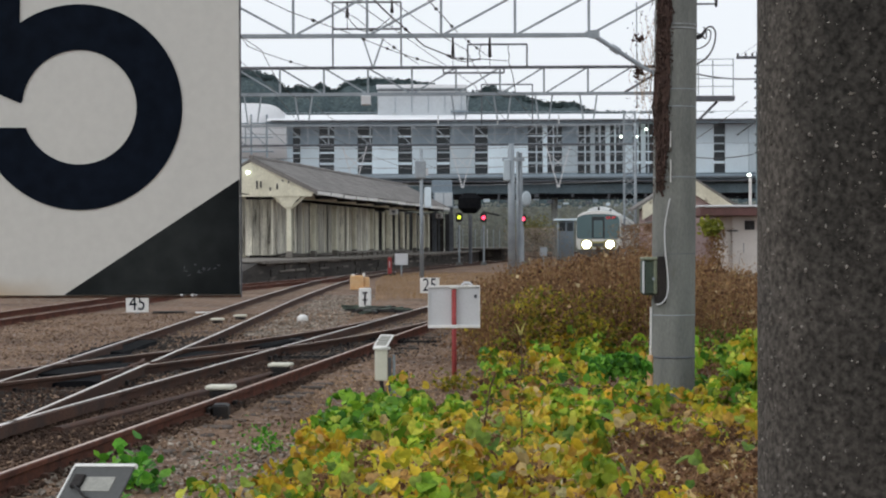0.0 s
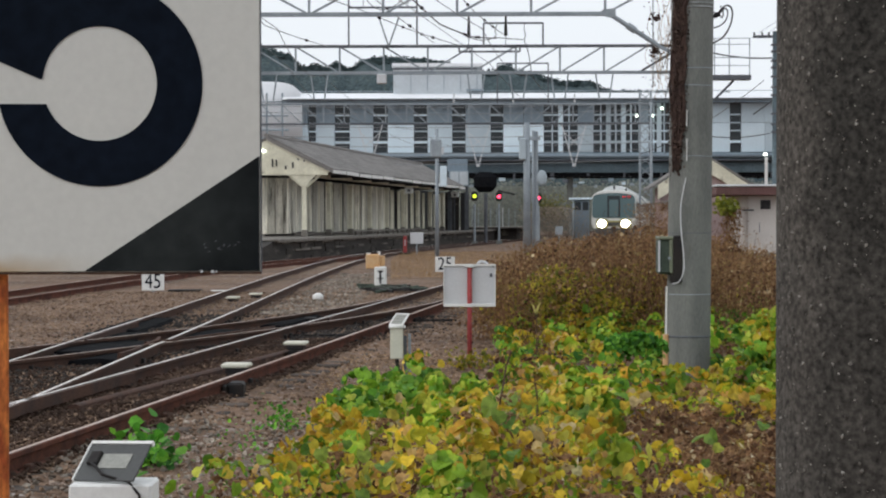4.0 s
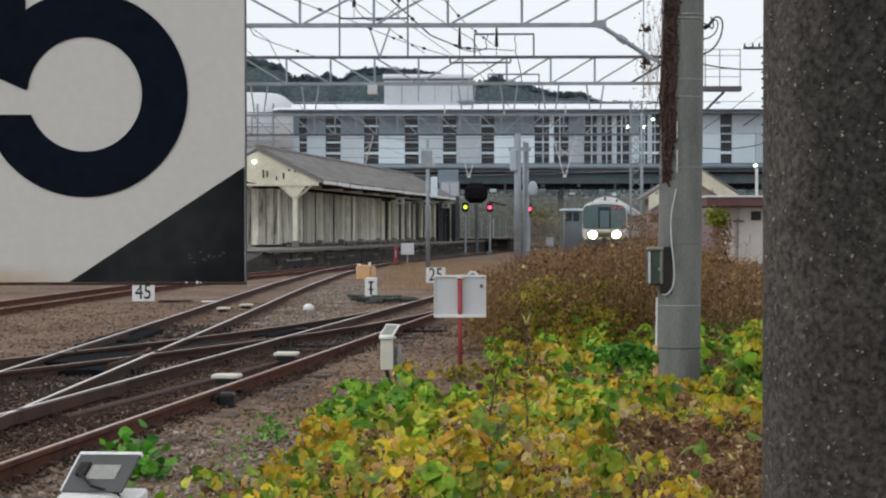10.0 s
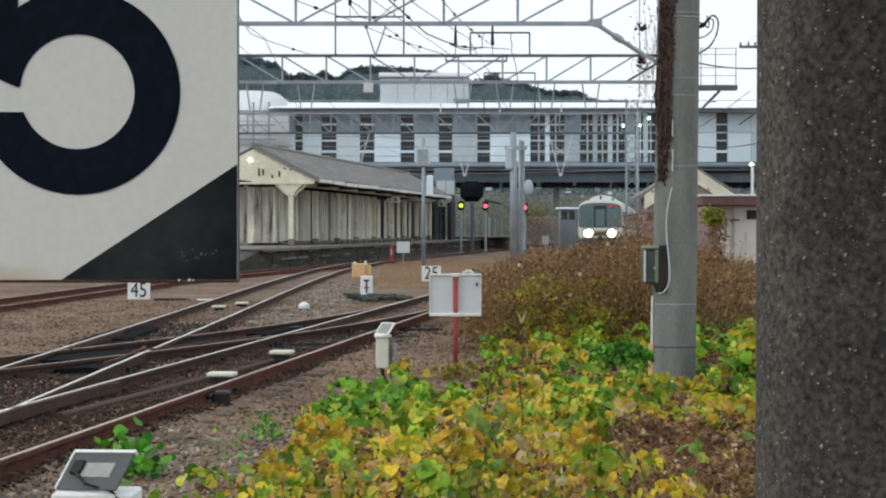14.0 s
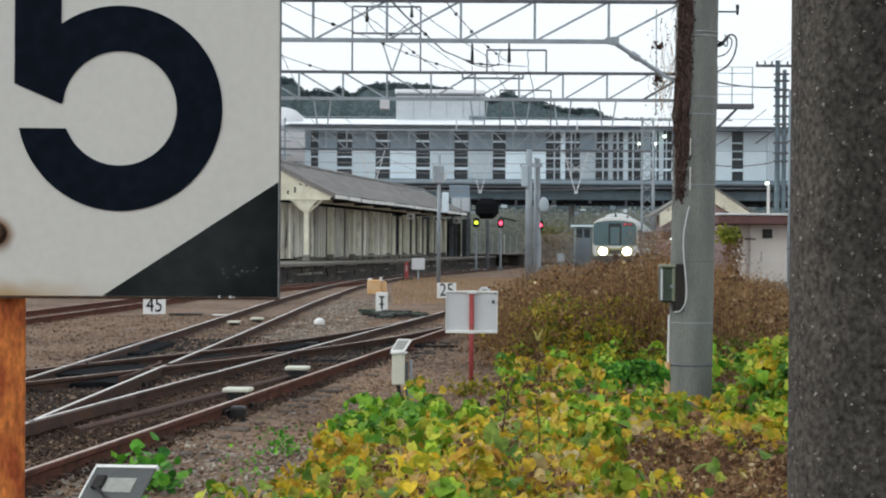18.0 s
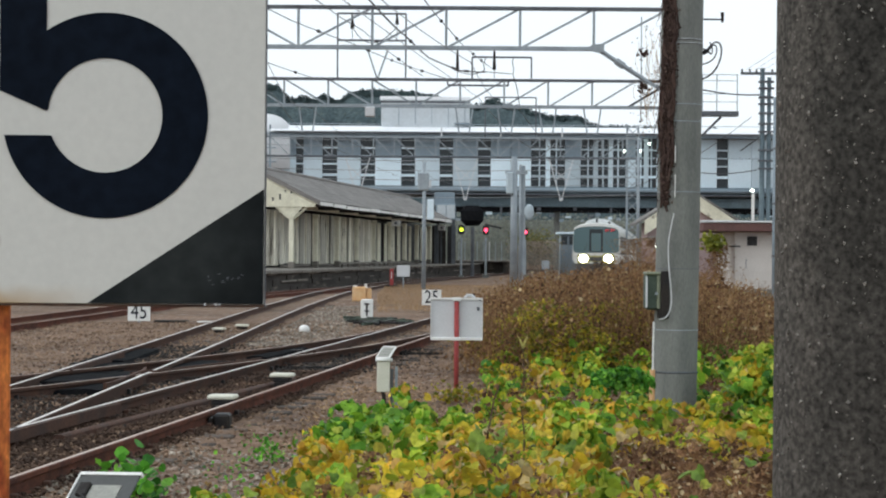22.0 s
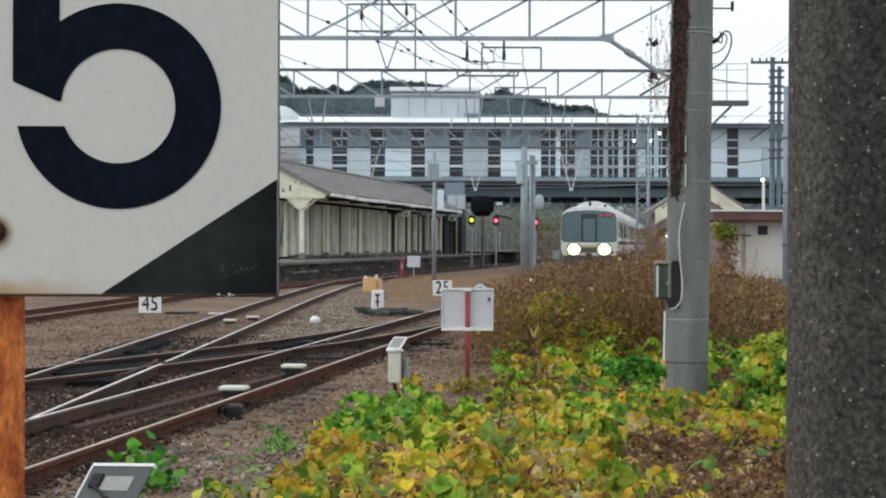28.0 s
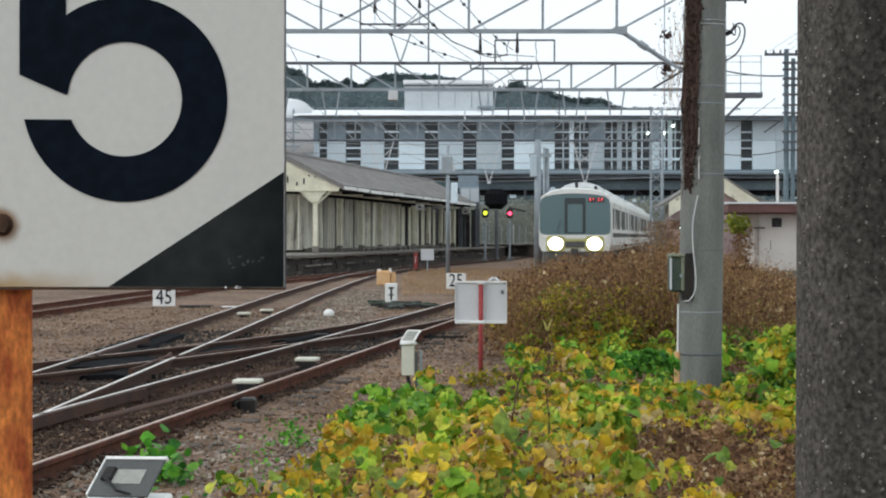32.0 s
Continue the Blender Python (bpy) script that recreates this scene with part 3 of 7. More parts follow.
for y, x0, x1 in ((24.2, -4.7, -2.0), (26.6, -4.8, -1.4), (30.6, -2.2, 0.1)):
    g = Geo().bar((x0, y, -0.11), (x1, y + 0.25, -0.11), 0.05, 0.035)
    g.box(x0 - 0.1, x0 + 0.14, y - 0.1, y + 0.12, -0.17, -0.05, b=0.015)
    gear("switch_rod", g, M_IRON, "black greased switch rod under the rails")
random.seed(5)
for k in range(46):
    line = random.choice((main_line, branch_line, crossover_line))
    y = random.uniform(17, 32)
    s = random.choice((-0.566, 0.566))
    x = line(y) + s
    g = Geo().box(-0.15, 0.15, -0.09, 0.09, -0.17, -0.125, b=0.008).box(-0.07, -0.035, -0.05, 0.05, -0.13, -0.07).box(0.035, 0.07, -0.05, 0.05, -0.13, -0.07)
    g.tube((-0.11, 0, -0.13), (-0.11, 0, -0.085), 0.02, n=6).tube((0.11, 0, -0.13), (0.11, 0, -0.085), 0.02, n=6)
    gear("rail_chair", g, M_IRON, "black cast-iron rail chair with bolts").matrix_basis = pose(x, y, 0, 0, 0, random.uniform(-4, 4))

# rusty bar lying askew between the near rails
q = [(main_line(y) - 0.27 + 0.06 * (y - 16.4), y, -0.12) for y in np.arange(16.4, 24.1, 0.7)]
gear("loose_bar", Geo().loft([[(x + dx, y, z + dz) for dx, dz in ((-0.05, -0.05), (0.05, -0.05), (0.05, 0.035), (0.025, 0.05), (-0.025, 0.05), (-0.05, 0.035))] for x, y, z in q]), M_RAIL_DARK, "rusty steel bar lying between the near rails")

# dark tarred sheets that lie between the crossing rails
for x0, x1, y0, y1 in ((-4.5, -3.5, 21.2, 24.4), (-4.45, -3.6, 25.4, 28.3), (-3.3, -2.5, 25.6, 27.4), (-3.4, -2.4, 28.4, 30.6), (-4.4, -3.6, 18.6, 20.2)):
    g = Geo()
    nb = max(2, int((y1 - y0) / 0.34))
    for i in range(nb):
        yy = y0 + (y1 - y0) * i / nb
        g = Geo().box(x0 + random.uniform(-0.06, 0.06), x1 + random.uniform(-0.06, 0.06), yy, yy + 0.28, -0.2, -0.135 + random.uniform(-0.01, 0.01), b=0.01)
        gear("switch_timber", g, M_SLEEPER, "tarred black timber under the crossing rails")

# black sheets between the crossing rails
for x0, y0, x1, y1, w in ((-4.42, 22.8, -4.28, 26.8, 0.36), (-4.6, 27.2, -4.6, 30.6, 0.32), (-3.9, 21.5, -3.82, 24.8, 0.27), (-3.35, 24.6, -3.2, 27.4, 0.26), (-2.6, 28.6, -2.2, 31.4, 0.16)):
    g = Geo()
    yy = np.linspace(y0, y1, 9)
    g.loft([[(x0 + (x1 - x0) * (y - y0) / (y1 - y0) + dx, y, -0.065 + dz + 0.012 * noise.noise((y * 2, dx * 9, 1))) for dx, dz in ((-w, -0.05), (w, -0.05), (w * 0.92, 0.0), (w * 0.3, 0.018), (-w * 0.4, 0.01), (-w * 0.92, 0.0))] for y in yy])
    gear("rubber_sheet", g, M_MATTE_BLACK, "black sheet lying between the crossing rails")

# ---- platform and canopy ----
PDIR = 0.134
PROT = -math.degrees(math.atan(PDIR))
plat = thing("platform", "old stone-faced railway platform with a dark sooty side", "platform", pose(-6.5, 88, 0, 0, 0, PROT), kind="structure")
part("platform_deck", Geo().box(-5.0, 1.9, -14, 100, 0.66, 0.72, b=0.015), M_PLATFORM, plat, "worn grey platform deck")
part("platform_wall", Geo().box(-4.9, 1.75, -13.9, 99.9, -0.35, 0.66), M_PLATFORM_SIDE, plat, "soot-dark platform side")
coping = Geo().box(-0.2, 0.22, -0.48, 0.48, 0.60, 0.735, b=0.02).mesh("coping_stone", M_PLATFORM)
for i in range(72):
    part("coping_stone", coping, None, plat, at=Matrix.Translation((1.72 + random.uniform(-0.02, 0.02), -13.4 + i * 1.0, random.uniform(-0.01, 0.012))))
ramp = Geo().add([(-4.9, -13.9, -0.3), (1.75, -13.9, -0.3), (1.75, -13.9, 0.655), (-4.9, -13.9, 0.655), (-4.9, -22, -0.3), (1.75, -22, -0.3)], [(0, 3, 2, 1), (2, 3, 4, 5), (1, 2, 5), (0, 4, 3), (0, 1, 5, 4)])
part("end_ramp", ramp, M_PLATFORM_SIDE, plat, "sloping end of the platform")
random.seed(8)
for i in range(34):
    w, h = random.uniform(0.5, 1.4), random.uniform(0.16, 0.28)
    y, z = random.uniform(-13, 40), random.choice((0.0, 0.25, 0.45))
    part("facing_stone", Geo().box(1.75, 1.75 + random.uniform(0.015, 0.05), y, y + w, z - 0.12, z - 0.12 + h, b=0.012), M_PLATFORM_SIDE, plat)
for i in range(30):
    y, z = -13 + i * 2.1 + random.uniform(-0.6, 0.6), random.choice((0.46, 0.5, 0.25, 0.54))
    part("ledge_stone", Geo().box(1.75, 1.75 + random.uniform(0.04, 0.10), y, y + random.uniform(1.0, 2.6), z, z + random.uniform(0.05, 0.09), b=0.01), M_PLATFORM, plat, "worn pale ledge stone")

canopy = thing("platform_canopy", "long cream-painted timber platform canopy with a slate roof", "canopy", pose(-6.5, 88, 0.72, 0, 0, PROT), kind="structure")
L = 47.0
RX, RZ, EX, EZ = -1.68, 4.46, 1.28, 2.98  # ridge and eave
roof_r = Geo().add([(RX, 0, RZ), (EX, 0, EZ), (EX, L, EZ), (RX, L, RZ), (RX, 0, RZ - 0.09), (EX, 0, EZ - 0.09), (EX, L, EZ - 0.09), (RX, L, RZ - 0.09)], [(0, 1, 2, 3), (7, 6, 5, 4), (0, 4, 5, 1), (1, 5, 6, 2), (2, 6, 7, 3)])
# Recess black puts the shade under the eaves into the underside.
part("roof_slope", roof_r, M_DARK, canopy, "boarded roof underside with its shade as colour")
roof_l = Geo().add([(RX, 0, RZ), (2 * RX - EX, 0, EZ), (2 * RX - EX, L, EZ), (RX, L, RZ), (RX, 0, RZ - 0.09), (2 * RX - EX, 0, EZ - 0.09), (2 * RX - EX, L, EZ - 0.09), (RX, L, RZ - 0.09)], [(3, 2, 1, 0), (4, 5, 6, 7), (1, 5, 4, 0), (2, 6, 5, 1), (3, 7, 6, 2)])
part("roof_slope", roof_l, M_ROOF_TILE, canopy)
slope = Vector((EX - RX, 0, EZ - RZ))
rows_n, cols_n = 8, 36
ang = math.degrees(math.atan2(RZ - EZ, EX - RX))
tile = Geo().box(0, slope.length / rows_n * 1.12, 0, L / cols_n - 0.03, 0, 0.03).mesh("slate", M_ROOF_TILE)
for i in range(rows_n):
    for j in range(cols_n):
        c = Vector((RX, 0, RZ)) + slope * (i / rows_n)
        part("slate", tile, None, canopy, at=Matrix.Translation((c.x, j * L / cols_n, c.z + 0.01 + random.uniform(0, 0.012))) @ Matrix.Rotation(radians(ang - 1.2), 4, "Y"))
part("ridge_cap", Geo().tube((RX, -0.1, RZ + 0.06), (RX, L, RZ + 0.06), 0.1, n=10), M_ROOF_TILE, canopy)
for j in range(14):
    part("fascia_board", Geo().box(EX - 0.02, EX + 0.05, j * L / 14, (j + 1) * L / 14 - random.uniform(0.12, 0.4), EZ - 0.16 + random.uniform(-0.04, 0.02), EZ + random.uniform(-0.03, 0.01)), M_WHITE, canopy, "white eave board")
# gable end: verge boards, boarded gable, bracket
vb = Geo().prism([(RX, RZ + 0.02), (EX + 0.05, EZ), (EX + 0.05, EZ - 0.16), (RX, RZ - 0.15)], 0.05, pose(0, -0.06, 0, 90, 0, 0))
part("verge_board", vb, M_ROOF_TILE, canopy, "weathered verge board")
part("gable_end", Geo().prism([(RX - 1.4, EZ + 0.1), (RX - 1.4, RZ - 0.85), (RX, RZ - 0.15), (EX - 0.1, EZ - 0.08), (EX - 0.3, EZ - 0.22), (0.95, EZ - 0.24), (0.55, EZ - 0.24), (0.34, EZ - 0.44), (0.15, EZ - 0.72), (-0.15, EZ - 0.72), (-0.4, EZ - 0.42), (-0.72, EZ - 0.2), (-0.95, EZ - 0.14), (RX, EZ - 0.14)], 0.08, pose(0, 0.06, 0, 90, 0, 0)), M_OLD_CREAM, canopy, "cream boarded gable with a curved bracket")
for x, z, h in ((-1.42, 0.12, 0.36), (-1.24, 0.16, 0.28), (-0.82, 0.02, 0.16), (-0.5, 0.08, 0.26), (-0.26, 0.42, 0.08), (0.02, 0.36, 0.08)):
    part("gable_slot", Geo().box(x - 0.035, x + 0.035, -0.05, -0.03, EZ + z, EZ + z + h), M_DARK, canopy, "dark slot in the gable boards")
part("gable_lamp", Geo().box(-1.9, -1.74, -0.12, -0.05, EZ + 0.78, EZ + 0.9, b=0.02), M_TUBE, canopy, "small lit lamp on the gable")
part("tie_beam", Geo().box(-4.5, EX - 0.2, -0.06, 0.14, EZ - 0.24, EZ - 0.14), M_OLD_CREAM, canopy, "cream tie beam")
for j in range(9):
    y = 0.15 + j * 5.6
    col = part("column", Geo().box(-0.1, 0.1, y - 0.1, y + 0.1, 0, EZ - 0.5, b=0.02), M_OLD_CREAM, canopy, "cream timber column")
    part("column_foot", Geo().box(-0.14, 0.14, y - 0.14, y + 0.14, 0, 0.3, b=0.03), M_PLATFORM, col)
    part("column_head", Geo().box(-0.15, 0.15, y - 0.14, y + 0.14, EZ - 0.62, EZ - 0.45, b=0.03), M_OLD_CREAM, col)
    for s in (-1, 1) if j == 0 else ():
        part("brace", Geo().bar((0, y, EZ - 0.85), (s * 0.75, y, EZ - 0.2), 0.1, 0.1), M_OLD_CREAM, col)
    part("column", Geo().box(-3.46, -3.26, y - 0.1, y + 0.1, 0, EZ - 0.1, b=0.02), M_OLD_CREAM, canopy, "cream timber column")
    if j:
        # Inner beams take the recess black: shade under the roof as colour.
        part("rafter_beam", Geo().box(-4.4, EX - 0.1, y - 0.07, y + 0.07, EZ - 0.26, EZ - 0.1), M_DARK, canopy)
part("long_beam", Geo().box(-0.1, 0.1, 0.2, L, EZ - 0.3, EZ - 0.12), M_OLD_CREAM, canopy)
for x, y in ((-1.5, 1.5), (-1.4, 12.0), (-1.4, 24.0)):
    part("tube_lamp", Geo().box(x - 0.08, x + 0.08, y, y + 1.2, EZ + 0.35, EZ + 0.42, b=0.015), M_TUBE, canopy, "lit fluorescent tube lamp")
for y in (25.0, 45.0):
    sg = part("hanging_sign", Geo().box(0.6, 1.08, y, y + 0.12, EZ - 0.74, EZ - 0.4, b=0.01), M_WHITE, canopy, "small white hanging sign")
    part("bar_mark", Geo().box(0.76, 0.92, y - 0.006, y, EZ - 0.64, EZ - 0.5), M_STEEL_DARK, sg, "dark bar of writing")

# boarded wall on the platform, with gaps farther on
wall = thing("platform_wall_boards", "streaked pale board wall standing under the canopy", "board wall", pose(-6.5, 88, 0.72, 0, 0, PROT))
random.seed(11)
y = 0.9
while y < 60:
    far = y > 27
    w = random.uniform(0.5, 1.3) if not far else random.uniform(2.4, 2.9)
    x = -0.95 + random.uniform(-0.06, 0.05)
    gap = random.choice((0.05, 0.06, 0.08, 0.3)) if not far else w * random.uniform(0.55, 0.68)
    low_edge = 0.12 + random.uniform(0, 0.08)
    # Far boards use the paler cream to stand in for stronger light there.
    part("board", Geo().box(x - 0.03, x + 0.03, y, y + w - gap, low_edge, 2.62 if not far else 2.5, b=0.008), M_OLD_CREAM if far else M_WALL_BOARD, wall)
    if not far and random.random() < 0.45:
        part("batten", Geo().box(x + 0.03, x + 0.07, y + w * 0.4, y + w * 0.4 + 0.12, low_edge, 2.6, b=0.006), M_OLD_CREAM, wall, "cream batten")
    y += w
# Dark sheet that makes the gaps between boards read as shade.
part("back_wall", Geo().box(-2.5, -2.35, 3, 62, 0, 2.8), M_DARK, wall, "dark sheet standing for shade behind the boards")
part("end_wall", Geo().box(-4.3, -1.0, 1.9, 2.0, 0.1, 2.65), M_WALL_BOARD, wall, "streaked end wall")
for k in range(9):
    x = -4.2 + k * 0.36
    part("board", Geo().box(x, x + 0.31, 1.84, 1.9, 0.1, 2.66, b=0.006), M_WALL_BOARD, wall)
part("bench_rail", Geo().box(-0.9, -0.8, 2, 46, 0.05, 0.13), M_PLATFORM, wall)
low = thing("low_rail_fence", "low pale rail fence along the platform edge", "fence", pose(-6.5, 88, 0.72, 0, 0, PROT))
for i in range(14):
    part("post", Geo().box(1.0, 1.07, 7 + i * 1.6, 7.07 + i * 1.6, 0, 0.22), M_PLATFORM, low)
part("rail", Geo().box(1.0, 1.07, 6.5, 28.5, 0.18, 0.25), M_PLATFORM, low)

# stair enclosure at the far end of the canopy, hung dark equipment, farther platform
st = thing("stair_enclosure", "pale blue-grey panelled stair enclosure under the bridge", "stair enclosure", pose(0, 134, 0))
part("wall", Geo().box(-0.1, 1.25, 0, 18, 3.7, 4.78, b=0.03), M_FACADE_GREY, st)
for k in range(2):
    part("panel", Geo().box(0.02 + k * 0.62, 0.58 + k * 0.62, -0.04, 0, 3.8, 4.7, b=0.01), M_PLANT, st, "pale panel")
part("upper_wall", Geo().box(-0.2, 1.25, 6, 18, 4.85, 5.75, b=0.03), M_FACADE_GREY, st, "grey upper wall")
part("dark_screen", Geo().box(-0.35, 0.62, 2.0, 2.15, 0.45, 3.35, b=0.02), M_PLATFORM_SIDE, st, "dark stair screen")
part("dark_screen", Geo().box(0.72, 1.3, 2.6, 2.75, 0.45, 3.3, b=0.02), M_DARK, st, "dark stair screen")
for x in (-0.12, 0.3, 1.05):
    part("screen_post", Geo().box(x - 0.05, x + 0.05, 1.9, 2.0, 0.45, 3.4), M_STEEL_DARK, st)
part("leg", Geo().box(-0.05, 0.15, 0.2, 0.5, -0.2, 3.7), M_STEEL_DARK, st)
part("leg", Geo().box(1.05, 1.25, 0.2, 0.5, -0.2, 3.7), M_STEEL_DARK, st)
p2 = thing("far_platform", "low dark platform end beyond the canopy", "platform", pose(1.05, 148, 0, 0, 0, PROT), kind="structure")
part("platform_wall", Geo().box(0.25, 1.9, 0, 11, -0.3, 0.8), M_MATTE_BLACK, p2, "black platform end")
part("platform_side", Geo().box(1.92, 3.9, 0.6, 11, -0.3, 0.78), M_PLATFORM_SIDE, p2, "sooty platform side")
part("platform_deck", Geo().box(-0.1, 4.05, -0.1, 11, 0.8, 0.92, b=0.02), M_PLATFORM, p2)
for i in range(9):
    part("fence_post", Geo().box(0.1 + i * 0.46, 0.16 + i * 0.46, 0.1, 0.16, 0.92, 2.3), M_STEEL if i % 3 else M_BOARD, p2)

# ---- station bridge ----
br = thing("station_bridge", "white station concourse building bridging the tracks", "station building", pose(0, 190, 0), kind="structure")
WIN = [(-16.9, -15.0, 2), (-13.6, -12.9, 1), (-11.06, -9.65, 1), (-7.37, -6.0, 1), (-3.46, -2.16, 1), (0.23, 1.48, 1), (3.92, 5.12, 1), (9.02, 12.27, 2), (13.79, 18.13, 3), (19.1, 21.1, 2), (22.6, 24.4, 1), (26.9, 27.98, 1), (32.5, 33.9, 1), (38.0, 39.4, 1)]
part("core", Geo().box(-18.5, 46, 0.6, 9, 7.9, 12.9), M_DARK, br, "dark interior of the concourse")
edges = [-18.5] + [e for a, b, _ in WIN for e in (a, b)] + [46]
for a, b in zip(edges[::2], edges[1::2]):
    n = max(1, round((b - a) / 2.2))
    for k in range(n):
        x0, x1 = a + (b - a) * k / n, a + (b - a) * (k + 1) / n
        part("wall_panel", Geo().box(x0 + 0.015, x1 - 0.015, 0, 0.5, 7.9, 10.7, b=0.02), M_FACADE, br, "white facade panel")
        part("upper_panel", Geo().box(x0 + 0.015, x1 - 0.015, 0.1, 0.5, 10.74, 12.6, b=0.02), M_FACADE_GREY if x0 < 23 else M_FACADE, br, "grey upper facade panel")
for a, b, n in WIN:
    win = part("window", Geo().box(a, b, 0.42, 0.5, 7.9, 12.6), M_PANE, br, "tall dark station window")
    for z in (8.95, 9.95, 10.72, 11.5):
        part("transom", Geo().box(a, b, 0.12, 0.42, z - (0.17 if z < 9.5 else 0.07), z + 0.07), M_FACADE, win)
    for k in range(1, n):
        x = a + (b - a) * k / n
        part("mullion", Geo().box(x - 0.22, x + 0.22, 0.1, 0.42, 7.9, 12.6), M_FACADE, win)
    if n > 1:
        for k in range(n):
            x0 = a + (b - a) * (k + 0.5) / n
            part("mullion", Geo().box(x0 - 0.05, x0 + 0.05, 0.2, 0.42, 7.9, 12.6), M_FACADE, win)
part("roof_edge", Geo().loft([[(x, y, z) for y, z in ((-1.3, 12.95), (-1.28, 13.05), (-0.9, 13.28), (0.6, 13.55), (4.5, 13.9), (9.5, 13.4), (9.5, 12.95))] for x in (-16.0, 47.0)]), M_ROOF_WHITE, br, "white metal roof edge")
# Grey chosen so the colour holds the soffit's shade.
part("soffit", Geo().box(-16.0, 47, -1.1, 9.4, 12.62, 12.95), M_FACADE_GREY, br, "grey soffit, its shade put into the colour")
part("gutter", Geo().box(-15.6, 47, -1.38, -1.3, 12.86, 13.0), M_STEEL_DARK, br)
part("top_girder", Geo().box(-18.5, 46, -0.5, 9, 7.0, 7.88, b=0.05), M_BRIDGE_STEEL, br, "blue-grey steel girder")
part("pipe", Geo().tube((-18, -0.8, 7.55), (46, -0.8, 7.55), 0.22, n=10), M_FACADE_GREY, br, "grey service pipe", True)
part("pipe", Geo().tube((-18, -0.75, 7.1), (46, -0.75, 7.1), 0.1, n=8), M_STEEL_DARK, br, "dark service pipe", True)
part("low_girder", Geo().box(-1.5, 46, 0.3, 8.5, 5.95, 6.9, b=0.05), M_BRIDGE_STEEL, br, "lower blue-grey girder")
# Black box under the girder: the shade there put in as a solid band.
part("service_tray", Geo().box(-1.5, 46, 0.6, 8.2, 5.55, 5.94), M_MATTE_BLACK, br, "black band put in as shade under the lower girder")
random.seed(21)
for k in range(46):
    x = 1 + k * 0.97 + random.uniform(-0.3, 0.3)
    z = 5.5 - random.random() * 0.9
    part("service_box", Geo().box(x, x + random.uniform(0.1, 0.6), 0.3, 0.9, z - random.uniform(0.1, 0.35), z, b=0.02), (M_FACADE, M_STEEL, M_STEEL_DARK, M_FACADE_GREY)[k % 4], br)
    part("service_hanger", Geo().bar((x + 0.05, 0.6, z), (x + 0.05, 0.6, 5.6), 0.04, 0.04), M_STEEL_DARK, br)
for k in range(40):
    x = -1 + k * 1.18
    # Two in three hangers blackened to carry the painted shade on.
    part("hanger", Geo().box(x, x + random.uniform(0.08, 0.5), 0.4, 1.2, 5.95 - random.uniform(0.12, 0.65), 5.97), M_MATTE_BLACK if k % 3 else M_STEEL_DARK, br)
for x in np.arange(-17, 45, 3.1):
    part("stiffener", Geo().box(x - 0.05, x + 0.05, -0.58, -0.5, 7.0, 7.86), M_BRIDGE_STEEL, br)
for x, hw in ((-13.0, 0.5), (11.65, 0.27), (27.5, 0.5), (40, 0.5)):
    part("pier", Geo().box(x - hw, x + hw, 1.5, 2.7, -0.3, 7.0, b=0.05), M_POLE, br, "concrete bridge pier")
pent = part("penthouse", Geo().box(-5.47, 3.1, 1.5, 8, 13.42, 16.3, b=0.05), M_PLANT, br, "grey-white plant room on the roof")
part("parapet", Geo().box(-5.6, 3.2, 1.4, 8.1, 16.25, 16.6, b=0.04), M_ROOF_WHITE, pent)
# Dark strip puts the parapet's shade on the wall.
part("shadow_gap", Geo().box(-5.52, 3.15, 1.44, 1.5, 15.98, 16.14), M_STEEL_DARK, pent, "dark strip for the shade under the parapet")
for x, z in ((20.3, 12.05), (17.87, 11.33), (19.38, 11.34)):
    part("flood_lamp", Geo().tube((x, -0.75, z), (x, -0.45, z + 0.05), 0.13, 0.1, n=14), M_TUBE, br, "lit round flood lamp")
for k in range(5):
    part("panel_joint", Geo().box(-3.8 + k * 1.6, -3.75 + k * 1.6, 1.46, 1.5, 13.9, 15.9), M_FACADE_GREY, pent)
part("duct", Geo().box(1.6, 3.3, 0.9, 1.5, 13.9, 14.05), M_FACADE_GREY, pent)
part("roof_railing", Geo().box(-16, 46, 2.0, 2.06, 13.9, 13.96), M_STEEL, br)
# vaulted hall at the end of the bridge
arc = [(-20.9 + 6.75 * math.copysign(abs(math.cos(a)) ** 0.3, math.cos(a)), 9.4 + 5.3 * math.sin(a) ** 0.3) for a in np.linspace(0, math.pi, 28)]
vault = thing("vaulted_hall", "white barrel-vaulted hall at the end of the station bridge", "station hall", pose(0, 189, 0), kind="structure")
part("vault_roof", Geo().prism(arc, 14, pose(0, 14, 0, 90, 0, 0)), M_ROOF_WHITE, vault, "white curved roof", True)
part("wall", Geo().box(-27.4, -15.7, 0.1, 13.9, 5.0, 9.4), M_FACADE, vault)
for k in range(6):
    z = 6.0 + k * 1.35
    part("rail", Geo().box(-27.5, -15.4, -0.08, 0.0, z - 0.05, z + 0.05), M_FACADE_GREY, vault)
for k in range(7):
    x = -25 + k * 1.5
    part("mullion", Geo().box(x - 0.07, x + 0.07, -0.06, 0.0, 5.2, 13.6), M_FACADE_GREY, vault)

# ---- speed board beside the camera ----
sb = thing("speed_board", "weathered white speed board with a black figure and corner triangle", "sign", pose(-0.36, 1.66, ground_z(-0.36, 1.66)))
Z0 = ground_z(-0.36, 1.66)


def sz(v):
    return v - Z0


def sx(v):
    return v + 0.36


def face(dy):
    """Local x, y of an outline to the board's x and height."""
    return Matrix(((1, 0, 0, 0), (0, 0, 1, dy), (0, 1, 0, 0), (0, 0, 0, 1)))


